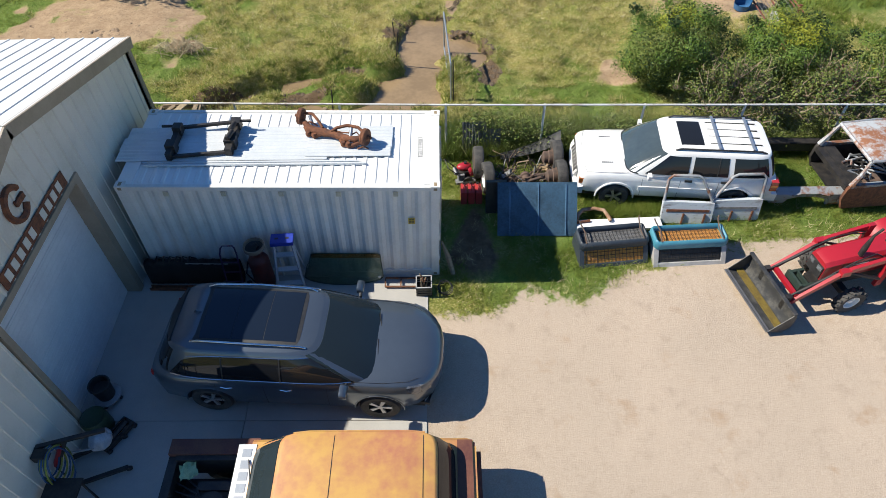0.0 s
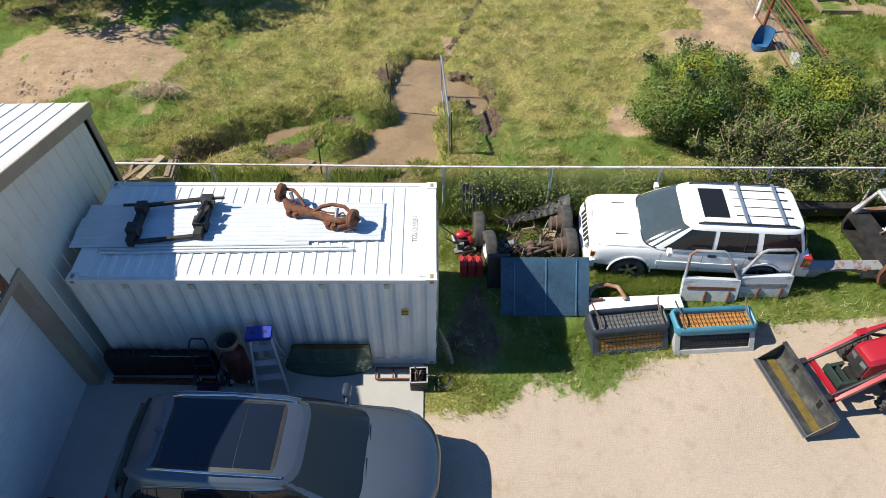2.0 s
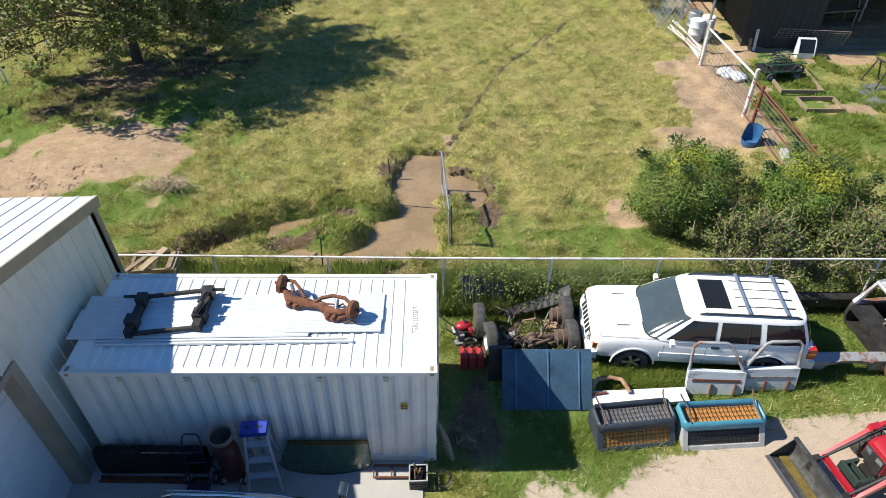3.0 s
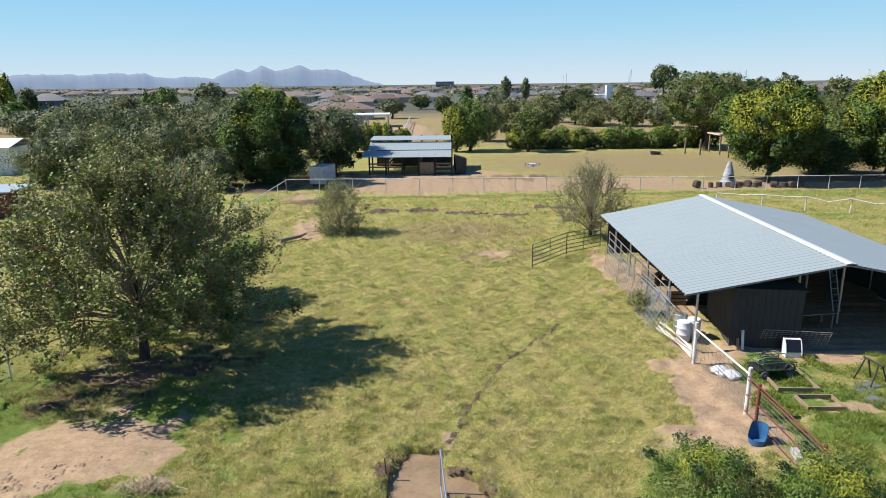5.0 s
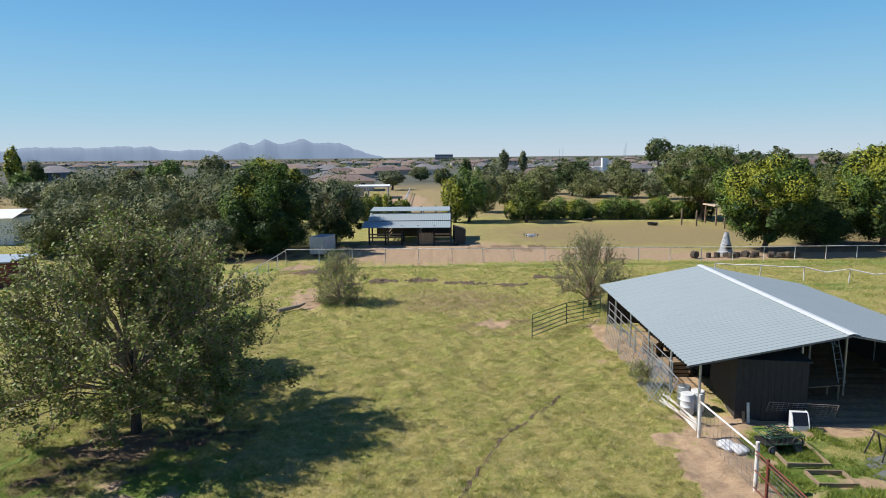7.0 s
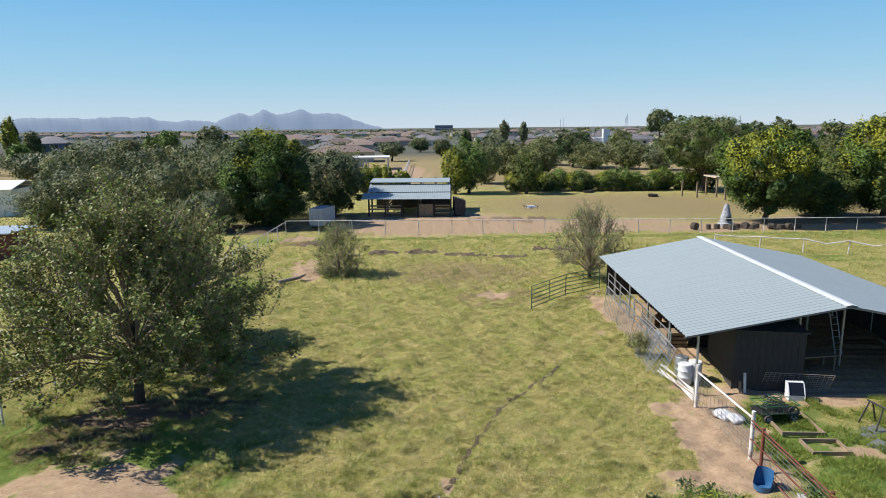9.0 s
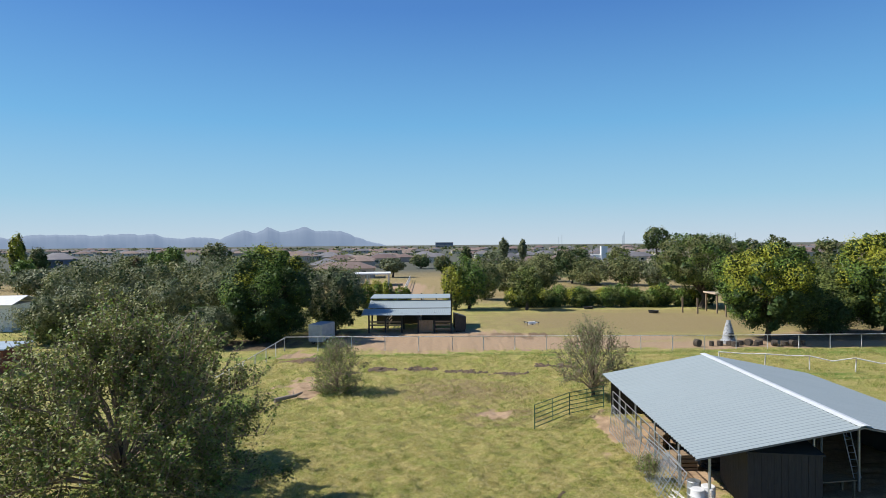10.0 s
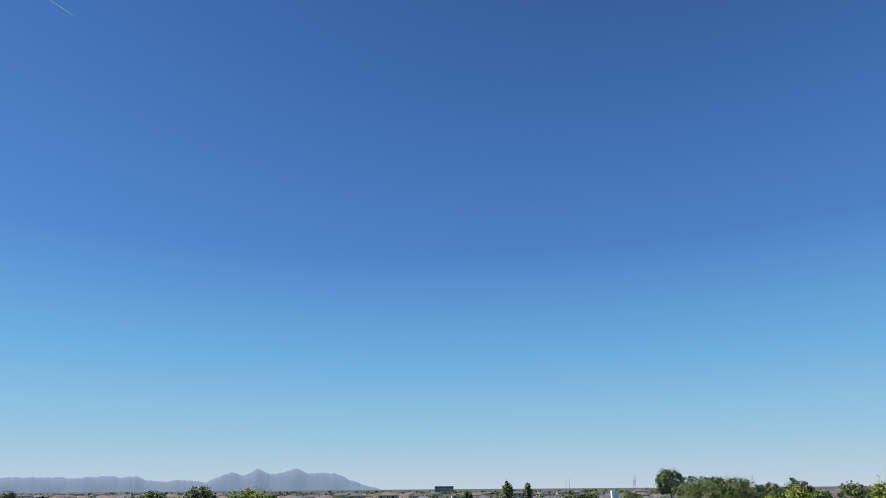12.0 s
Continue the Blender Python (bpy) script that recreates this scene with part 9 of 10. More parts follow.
for i in range(6):
    x = i * BW / 5
    quick("post", DARK_WOOD, barn, (x - 0.09, x + 0.09, -0.09, 0.09, 0, 2.45))
    quick("post", DARK_WOOD, barn, (x - 0.09, x + 0.09, 3.1, 3.28, 0, 3.15))
    quick("post", DARK_WOOD, barn, (x - 0.09, x + 0.09, 8.8, 8.98, 0, 4.15))
for i in (0, 1, 4):
    for z in (0.45, 0.95, 1.35):
        quick("rail", WOOD, barn, (i * BW / 5 + 0.09, (i + 1) * BW / 5 - 0.09, -0.05, 0.05, z - 0.09, z + 0.09))
for i in range(10):
    quick("gate_board", WOOD, barn, (6.2 + i * 0.17, 6.35 + i * 0.17, -0.25, -0.2, 0.1, 1.55))
quick("back_wall", DARK_WOOD, barn, (0, BW, 8.7, 8.8, 0, 2.6))
for i in (1, 3, 5):
    for z in (0.6, 1.1, 1.5):
        quick("stall_rail", WOOD, barn, (i * BW / 5 - 0.05, i * BW / 5 + 0.05, 0.1, 8.6, z - 0.07, z + 0.07))
fb = thing("feed_bin", "dark steel feed bin standing beside the barn", "bin", 3.0, 73.4, 0, 6)
bm = bmesh.new()
prism(bm, [(-0.6, 0.5), (-0.3, 0.1), (0.5, 0.1), (0.75, 0.5), (0.75, 1.9), (-0.6, 2.3)], -0.9, 0.9)
soften(bm, 0.05)
part("bin_body", bm, BLACK_STEEL, fb)
for sx in (-0.4, 0.6):
    for sy in (-0.8, 0.8):
        bar("leg", BLACK_STEEL, fb, [(sx, sy, 0), (sx, sy, 0.6)], 0.05, 6)
STUCCO_GREY = mat("dull white trailer paint", (0.42, 0.43, 0.44), 0.5, 0, (0.34, 0.35, 0.36), 1.5, 20, 0.05)
trl = thing("horse_trailer", "white box horse trailer parked beside the barn", "trailer", -12.4, 64.2, 0, 72)
bm = bmesh.new()
box(bm, -1.5, 1.5, -0.8, 0.8, 0.45, 2.3)
soften(bm, 0.3, 4)
part("trailer_body", bm, STUCCO_GREY, trl)
for sg in (1, -1):
    for x in (-0.4, 0.4):
        wheel(trl, x, sg * 0.82, 0.34, 0.2, ALLOY, 0, sg)
STONE = mat("pale mosaic stone", (0.36, 0.38, 0.40), 0.7, 0, (0.16, 0.17, 0.18), 5, 14, 0.3, 0.45, contrast=0.12)
cone = thing("stone_oven", "conical pale stone outdoor oven beside the far fence", "oven", 31.5, 62.0, 0)
bm = bmesh.new()
lathe(bm, [(0.85, 0), (0.85, 0.3), (0.66, 0.45), (0.5, 1.3), (0.34, 1.9), (0.22, 2.35), (0.22, 2.45), (0.14, 2.45), (0.14, 2.1), (0, 2.1)], 18)
part("oven_body", bm, STONE, cone)
quick("opening", TRIM_BLACK, cone, (-0.25, 0.25, -0.80, -0.55, 0.7, 1.15), bevel=0.03)
rng = random.Random(9)
for i in range(15):
    x = 28.4 + i * 0.72 + rng.uniform(-0.2, 0.2)
    t = thing("log_stump", "short dark sawn log beside the far fence", "log", x if i else 27.2, 60.2 + rng.uniform(-0.5, 0.6), 0.0, rng.uniform(0, 180), "sawn logs")
    r = rng.uniform(0.24, 0.42)
    bm = bmesh.new()
    lathe(bm, [(0, 0), (r, 0), (r * 0.97, 0.5), (0, 0.52)], 12)
    for v in bm.verts:
        v.co *= 1 + 0.08 * noise.noise(v.co * 4 + Vector((i, 0, 0)))
    part("log", bm, BARK, t, m=Matrix.Translation((0, 0, r)) @ Matrix.Rotation(radians(90), 4, "X") if i % 3 == 0 else None)
t = thing("fallen_log", "pale dead log lying on bare soil in the paddock", "log", -10.2, 38.6, 0.16, 40)
bar("log", mat("bleached dead wood", (0.34, 0.27, 0.21), 0.9, 0, (0.24, 0.19, 0.15), 6, 40, 0.4), t, [(-1.1, 0, 0.0), (-0.3, 0.08, 0.04), (0.5, -0.05, 0.1), (1.1, 0.12, 0.2)], [0.16, 0.14, 0.12, 0.07], 9)
bar("stub", bpy.data.materials["bleached dead wood"], t, [(0.3, 0, 0.1), (0.55, 0.35, 0.3)], [0.06, 0.03], 6)
rail = thing("sagging_rail_fence", "leaning white pipe fence with sagging rails", "fence")
pts = [(25, 49.6), (28.4, 48.4), (31.6, 47.2), (34.7, 46.0), (38.2, 44.6), (42, 43.2), (46, 42)]
for i, (x, y) in enumerate(pts):
    bar("post", PIPE_WHITE, rail, [(x, y, -0.2), (x + 0.1 * (i % 2), y, 1.25)], 0.05)
for i, ((xa, ya), (xb, yb)) in enumerate(zip(pts, pts[1:])):
    sag = 0.35 if i in (2, 3, 4) else 0.05
    bar("rail", PIPE_WHITE, rail, [(xa, ya, 1.2), ((xa + xb) / 2, (ya + yb) / 2, 1.2 - sag), (xb, yb, 1.2)], 0.05)
for x, y in ((38.1, 92), (39.6, 90), (42.1, 86), (43.0, 80), (47.6, 97)):
    t = thing("field_post", "thin brown timber post in the horse field", "post", x, y, 0, 0, "field posts")
    quick("timber", WOOD, t, (-0.1, 0.1, -0.1, 0.1, -0.2, 2.4), bevel=0.01)
TAN_WALL = mat("tan stucco", (0.50, 0.40, 0.30), 0.9, 0, (0.44, 0.35, 0.26), 0.3, 10, 0.1)
ROOF_BROWN = mat("brown roof tiles", (0.150, 0.105, 0.088), 0.85, 0, (0.19, 0.14, 0.12), 0.4, 6, 0.2, rand=0.3)
ROOF_GREY = mat("grey roof shingles", (0.11, 0.11, 0.12), 0.85, 0, (0.15, 0.145, 0.15), 0.4, 6, 0.2, rand=0.25)
STUCCO = mat("pale stucco", (0.52, 0.46, 0.38), 0.9, 0, (0.45, 0.40, 0.34), 0.3, 8, 0.1, rand=0.25)
BLUE_WALL = mat("slate blue siding", (0.11, 0.14, 0.21), 0.7, 0, (0.09, 0.12, 0.18), 0.5, 10, 0.05)
hut = thing("ramada", "open shade hut with a flat tan roof", "shelter", 45.7, 92, 0, 0)
quick("shade_roof", TAN_WALL, hut, (-3.4, 4.0, -2, 2.5, 2.9, 3.1), bevel=0.02)
for x in (-3, 3.6):
    for y in (-1.7, 2.2):
        quick("post", WOOD, hut, (x - 0.1, x + 0.1, y - 0.1, y + 0.1, 0, 2.9))
for x, y, rz in ((25.2, 99, 10), (33.6, 92, 30)):
    t = thing("feed_trough", "low dark round feed trough in the horse field", "trough", x, y, 0, rz, "feed troughs")
    bm = bmesh.new()
    lathe(bm, [(0, 0), (0.7, 0), (0.8, 0.4), (0.75, 0.4), (0.65, 0.06), (0, 0.06)], 18)
    part("trough", bm, BLACK_PLASTIC, t)


def house(name, label, x, y, w, d, h, roof_h, wall_mat, roof_mat, rz, group="", windows=True):
    t = thing(name, label, "house", x, y, 0, rz, group)
    quick("wall", wall_mat, t, (-w / 2, w / 2, -d / 2, d / 2, 0, h))
    bm = bmesh.new()
    o = 0.5
    a = [bm.verts.new(p) for p in ((-w / 2 - o, -d / 2 - o, h), (w / 2 + o, -d / 2 - o, h), (w / 2 + o, d / 2 + o, h), (-w / 2 - o, d / 2 + o, h))]
    b = [bm.verts.new(p) for p in ((-w / 2 + d * 0.42, 0, h + roof_h), (w / 2 - d * 0.42, 0, h + roof_h))]
    for q in ((a[0], a[1], b[1], b[0]), (a[2], a[3], b[0], b[1]), (a[1], a[2], b[1]), (a[3], a[0], b[0]), (a[3], a[2], a[1], a[0])):
        bm.faces.new(q)
    part("roof", bm, roof_mat, t)
    if windows:
        for i in range(3):
            xx = -w / 2 + w * (i + 0.5) / 3
            quick("window", TINTED, t, (xx - 0.7, xx + 0.7, -d / 2 - 0.03, -d / 2 + 0.02, h - 1.9, h - 0.7))
    return t


house("blue_house", "two-storey slate blue house with a grey roof", -147, 246, 12, 10, 6.0, 2.6, BLUE_WALL, ROOF_GREY, 40)
house("tan_house", "low tan house behind the yellow trees", 72, 104, 18, 9, 3.0, 1.8, TAN_WALL, ROOF_BROWN, -12)
house("tan_house", "low tan stucco house behind the horse field", 55, 84, 14, 7, 2.8, 1.4, TAN_WALL, ROOF_BROWN, -8)
house("tan_house", "tan house with a low brown roof beyond the barn", -30, 205, 20, 12, 3.2, 2.0, STUCCO, ROOF_BROWN, 4)
wb = thing("white_metal_barn", "long white ribbed metal barn beyond the trees", "barn", -60.5, 80, 0, 8)
quick("barn_wall", WHITE_METAL, wb, (-8, 5.5, -4, 4, 0, 3.4))
bm = bmesh.new()
for sg in (1, -1):
    box(bm, -8.2, 5.7, 0 if sg > 0 else -4.4, 4.4 if sg > 0 else 0, 0, 0.1, Matrix.Translation((0, 0, 4.3)) @ Matrix.Rotation(radians(-12 * sg), 4, "X"))
part("barn_roof", bm, WHITE_METAL, wb)
for i in range(24):
    quick("wall_rib", WHITE_METAL, wb, (-7.8 + i * 0.56, -7.7 + i * 0.56, -4.04, -4.0, 0, 3.35))
low = thing("low_blue_shed", "low shed with a pale blue metal roof beyond the fence", "shed", -40.5, 50, 0, 6)
quick("shed_roof", BARN_BLUE, low, (-9, 4, -2.5, 2.5, 2.2, 2.3), bevel=0.01)
quick("shed_wall", RED_PIPE, low, (-8.8, 3.8, -2.2, 2.2, 0, 2.2))
cp = thing("white_carport", "white flat-roofed carport with slim posts", "carport", -21, 166, 0, 3)
quick("carport_roof", WHITE_METAL, cp, (-9, 9, -5, 5, 3.0, 3.3), bevel=0.02)
for x in (-8.5, -3, 3, 8.5):
    for y in (-4.6, 4.6):
        quick("post", WHITE_METAL, cp, (x - 0.12, x + 0.12, y - 0.12, y + 0.12, 0, 3.0))
quick("trailer_side", WHITE_METAL, cp, (-5, 2, -1.5, 1.5, 0.5, 2.4))
fence("long white rail fence along the dirt lane", [(-6.5, 118), (-7.5, 185)], 1.5, 6, PIPE_WHITE, 0, 0.07, 0.08, (0.8,))

rng = random.Random(21)
base_a = house("suburban_house", "distant tan suburban house with a brown tiled roof", -40, 330, 17, 12, 3.0, 2.2, STUCCO, ROOF_BROWN, 5, "distant suburb")
base_b = house("suburban_house", "distant pale suburban house with a grey roof", 60, 420, 15, 12, 3.2, 2.4, STUCCO, ROOF_GREY, -8, "distant suburb")
base_c = house("suburban_house", "distant two-storey stucco house with a brown roof", 170, 300, 14, 12, 5.6, 2.2, STUCCO, ROOF_BROWN, 20, "distant suburb")
for i in range(330):
    y = 260 + 900 * (i / 330) ** 1.1 + rng.uniform(-20, 20)
    x = rng.uniform(-0.72, 0.75) * y
    if (-0.06 * y - 12 < x < 0.0 * y + 8 and y < 330) or (x < -0.27 * y and y < 620):
        continue
    copy_thing((base_a, base_b, base_c)[0 if rng.random() < 0.55 else (1 if rng.random() < 0.7 else 2)], pose(x, y, 0, 0, 0, rng.choice((0, 90, 4, 94, -6)) + rng.uniform(-4, 4)))
off = thing("office_block", "distant pale office block with dark window bands", "building", 25, 1900, 0, 0)
quick("tower", STUCCO, off, (-26, 26, -20, 20, 0, 15))
for i in range(3):
    quick("window_band", BLUE_WALL, off, (-25, 25, -20.4, -20.0, 2.5 + 4 * i, 5.0 + 4 * i))
church = thing("white_church", "white building with a small gabled tower", "building", 87, 330, 0, 0)
quick("hall", WHITE_METAL, church, (-6, 8, -5, 5, 0, 4.5))
quick("tower", WHITE_METAL, church, (-1.6, 1.6, -6, -3, 0, 9))
for i in range(9):
    t = thing("utility_pole", "distant thin utility pole on the skyline", "pole", rng.uniform(0.1, 0.42) * 900 + 90, 900 + 40 * i, 0, 0, "utility poles")
    quick("mast", GALV, t, (-0.22, 0.22, -0.22, 0.22, 0, 22 + 2 * (i % 4)))

# distant trees
rng = np.random.default_rng(77)
far = thing("distant_trees", "distant green trees scattered among the houses", "trees")
tagged(far, kind="stuff")
for mm, k, seed in ((LEAF_DARK, 420, 1), (LEAF_OLIVE, 700, 2), (LEAF_GREY, 260, 3), (LEAF_YELLOW, 50, 4)):
    r2 = np.random.default_rng(100 + seed)
    y = 145 + 1500 * r2.random(k) ** 1.5
    x = r2.uniform(-0.78, 0.78, k) * y
    keep = ~((x < 0.02 * y + 4) & (x > -0.075 * y - 8) & (y < 330)) & ~((x < -90) & (y < 140))
    x, y = x[keep], y[keep]
    k = len(x)
    h = r2.uniform(3.5, 7.5, k)
    # each crown is five lobes, so that no outline is round
    n = 5
    lobe = np.repeat(np.stack([x, y, h * 0.5], 1), n, 0) + r2.normal(size=(k * n, 3)) * np.repeat(h, n)[:, None] * np.array([0.28, 0.28, 0.12])
    m = np.repeat(np.clip(5500 / y, 9, 36).astype(int), n)
    c, hh = np.repeat(lobe, m, 0), np.repeat(np.repeat(h, n), m)[:, None]
    pts_ = c + r2.normal(size=c.shape) * hh * np.array([0.12, 0.12, 0.11])
    pts_[:, 2] = np.abs(pts_[:, 2])
    leaves_mesh("foliage", pts_, 0.13 + np.repeat(np.repeat(y, n), m) * 0.0009, mm, far, r2)
for i, (x, y, h, r, low, mm) in enumerate(((81.5, 230, 17.4, 6.4, 7.0, LEAF_DARK), (110.1, 200, 13.6, 5.4, 3, LEAF_DARK), (108.7, 170, 12.7, 5.0, 2, LEAF_DARK), (24.5, 225, 13.6, 2.2, 4, LEAF_GREY), (32, 230, 12.8, 1.8, 4, LEAF_GREY), (11.7, 240, 10.8, 2.5, 1, LEAF_DARK), (-113.8, 170, 15.1, 2.6, 3, LEAF_YELLOW), (-120.6, 190, 11.6, 3.0, 1, LEAF_DARK), (-108.7, 165, 8.2, 3.4, 1, LEAF_BRIGHT), (-83.8, 200, 11.6, 4.2, 1, LEAF_BRIGHT), (-88.8, 200, 9.8, 3.3, 1, LEAF_BRIGHT), (-63.6, 180, 12.6, 5.4, 2, LEAF_DARK), (-72.9, 150, 8.8, 2.4, 1, LEAF_DRY), (-14.0, 204, 6.9, 5.0, 1.2, LEAF_GREY), (-6.6, 278, 6.9, 5.4, 0, LEAF_DARK), (2.4, 230, 7.0, 4, 0, LEAF_DARK), (45, 210, 8, 5, 0, LEAF_OLIVE), (-66, 112, 8, 6, 0, LEAF_OLIVE), (-80, 124, 7.5, 6, 0, LEAF_GREY), (-74, 150, 8, 6, 0, LEAF_OLIVE), (-56, 130, 8.5, 6, 0, LEAF_OLIVE), (-40, 125, 8, 6, 0, LEAF_GREY), (-52, 165, 9, 6, 0, LEAF_OLIVE), (-34, 150, 7.4, 5, 0, LEAF_DARK), (-24, 150, 5.5, 3.6, 0, LEAF_BUSH), (-150, 240, 8, 7, 0, LEAF_BUSH), (-120, 250, 8, 7, 0, LEAF_BUSH), (-98, 230, 8, 6, 0, LEAF_DARK), (132, 262, 13, 6, 2, LEAF_DARK))):
    lobed_tree("distant_tree", "tall distant tree rising above the houses", x, y, h, r, low, [(mm, 4), (LEAF_OLIVE, 1.5)], 200 + i, 2400, 0.30, 0.3, 30, 0.30, rough=0.3, group="tall distant trees")

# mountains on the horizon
# air haze put into the rock as a blue glow
HAZE = bpy.data.materials.new("mountain rock with haze glow")
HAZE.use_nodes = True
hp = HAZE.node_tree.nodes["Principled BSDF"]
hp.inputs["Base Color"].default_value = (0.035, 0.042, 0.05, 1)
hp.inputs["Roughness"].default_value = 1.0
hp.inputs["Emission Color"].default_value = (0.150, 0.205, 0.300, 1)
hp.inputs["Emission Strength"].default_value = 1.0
az = np.linspace(-46, -3.5, 620)


def ridge(a, seed):
    """Jagged skyline: broad summits with smaller teeth on them."""
    q = np.random.default_rng(seed)
    at = (-46, -40, -35, -33.4, -32.6, -30, -28, -27, -23.5, -22.6, -20, -18.5, -17.3, -16.6, -15.6, -14.6, -13.6, -12.6, -11.5, -10.8, -8.5, -7.6, -6, -4.5, 6)
    up = (15, 18, 17, 13, 17, 19, 17, 19, 19.5, 13, 14, 12, 20, 26, 21, 30, 23, 25, 31, 25, 23.5, 19, 6, 0, 0)
    z = np.interp(a, at, up) * 4.25 + 10
    for o in range(6):
        z = z + 6.5 * 0.68 ** o * np.abs(np.sin(a * (1.1 * 1.8 ** o) + q.uniform(0, 6))) - 1.8
    return np.where(a > -4.3, 0, z)


vs, fs = [], []
for i, a in enumerate(az):
    top_z = ridge(np.array([a]), 5)[0]
    for d, f in ((4500, 0.0), (4530, 0.45), (4580, 0.8), (4640, 1.0), (4700, 0.0)):
        w = 1 + 0.0012 * math.sin(a * 2.1 + f * 7)
        vs.append((d * w * math.sin(radians(a)), d * w * math.cos(radians(a)), -5 + top_z * f * (1 + 0.06 * math.sin(a * 1.9 + f * 11) * (f < 1))))
    if i:
        for j in range(4):
            p = (i - 1) * 5 + j
            fs.append((p, p + 5, p + 6, p + 1))
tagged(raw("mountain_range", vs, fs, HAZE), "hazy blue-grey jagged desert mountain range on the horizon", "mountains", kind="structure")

# ---- grass ----
def blades(name, label, pts_, h, w, material, rng, n=3, lean=0.55):
    """Tufts of n narrow blades each at the given places; h is the height of each tuft."""
    k = len(pts_)
    p = np.repeat(pts_, n, 0) + np.concatenate([rng.normal(scale=0.03, size=(k * n, 2)), np.zeros((k * n, 1))], 1)
    hh = np.repeat(h, n) * rng.uniform(0.6, 1.2, k * n)
    a = rng.uniform(0, 2 * np.pi, k * n)
    d = np.stack([np.cos(a), np.sin(a), np.zeros(k * n)], 1) * w * rng.uniform(0.7, 1.4, k * n)[:, None]
    b = rng.uniform(0, 2 * np.pi, k * n)
    tip = p + np.stack([np.cos(b) * lean * hh, np.sin(b) * lean * hh, hh], 1)
    v = np.stack([p - d, p + d, tip], 1).reshape(-1, 3)
    ob = raw(name, v, np.arange(3 * k * n).reshape(-1, 3), material)
    return tagged(ob, label, "grass", kind="stuff")


def scatter(rng, n, x0, x1, y0, y1, keep):
    x, y = rng.uniform(x0, x1, n), rng.uniform(y0, y1, n)
    k = keep(x, y)
    x, y = x[k], y[k]
    return np.stack([x, y, height(x, y) - 0.01], 1)


rng = np.random.default_rng(55)


def bare(x, y):
    return np.maximum.reduce([many(x, y, DIRT), many(x, y, MUD), many(x, y, POND, 0.4) * 1.3])


def islet(x, y):
    return np.minimum.reduce([np.hypot((x - cx) / rx, (y - cy) / ry) for cx, cy, rx, ry, up in ISLETS]) < 1.0


def meadow(x, y):
    tuft = ripple(x, y, 0.55, 8) + 0.6 * ripple(x, y, 1.5, 9)
    return (bare(x, y) < 0.42) & (tuft + rng.uniform(-0.9, 0.9, len(x)) > -0.25) & (x > -16.2 - 0.0 * y) & ((x < 10.2) | (y < 9)) & ((y > 4.5) | (x > 0.1))


for mm, lab, n, lo, hi, seed, side in ((GRASS_BLADE, "short dry green pasture grass", 170000, 0.07, 0.15, 1, 0), (DRY_BLADE, "straw-coloured dead grass lying in the pasture", 70000, 0.06, 0.13, 2, 0), (WEED_BLADE, "fresh green grass tufts in the pasture", 120000, 0.06, 0.15, 3, 1)):
    pt = scatter(rng, n, -16, 12, 4.4, 34, lambda x, y: meadow(x, y) & (rng.random(len(x)) < 1.15 - y / 40) & ((many(x, y, LUSH) + 0.45 * ripple(x, y, 0.28, 61) + 0.25 * ripple(x, y, 1.0, 62) > 0.12) if side else (many(x, y, LUSH) < 0.9)))
    t_ = 0.5 + 0.5 * np.clip(ripple(pt[:, 0] * 0.75, pt[:, 1] * 1.5, 1.1, 33), -1, 1)
    blades("pasture_grass", lab, pt, lo + (hi - lo) * t_, 0.008, mm, rng, 3, 1.05)
for mm, lab, n, seed in ((WEED_BLADE, "thick green tussocks standing in the pasture", 2600, 71), (GRASS_BLADE, "yellowing tussocks standing in the pasture", 2200, 72)):
    ct = scatter(rng, n, -16, 12, 4.8, 34, lambda x, y: meadow(x, y) & (ripple(x * 0.6, y * 1.4, 0.5, seed) > -0.1))
    pt = np.repeat(ct, 20, 0)
    pt[:, :2] += rng.normal(size=(len(pt), 2)) * np.array([0.15, 0.065])
    pt[:, 2] = height(pt[:, 0], pt[:, 1]) - 0.01
    blades("pasture_grass", lab, pt, np.repeat(rng.uniform(0.09, 0.22, len(ct)), 20), 0.007, mm, rng, 1, 0.8)
pt = scatter(rng, 52000, 0.05, 16, -1.2, 4.4, lambda x, y: (y > gravel_edge(x) + rng.normal(scale=0.22, size=len(x)) + 0.1) & (bare(x, y) < 0.5) & (ripple(x, y, 0.8, 12) + rng.uniform(-1, 1, len(x)) > -0.35) & ~((x < 1.5) & (y > 0.3) & (y < 2.2) & (rng.random(len(x)) < 0.8)))
blades("yard_weeds", "long green weeds growing round the parked cars", pt, rng.uniform(0.05, 0.17, len(pt)), 0.0055, WEED_BLADE, rng, 4, 0.9)
pt = scatter(rng, 6000, 0.05, 16, -1.3, 4.2, lambda x, y: (y > gravel_edge(x) - 0.25) & (ripple(x, y, 0.9, 14) > 0.1))
blades("yard_straw", "dry straw among the weeds", pt, rng.uniform(0.05, 0.15, len(pt)), 0.005, DRY_BLADE, rng, 4, 1.0)
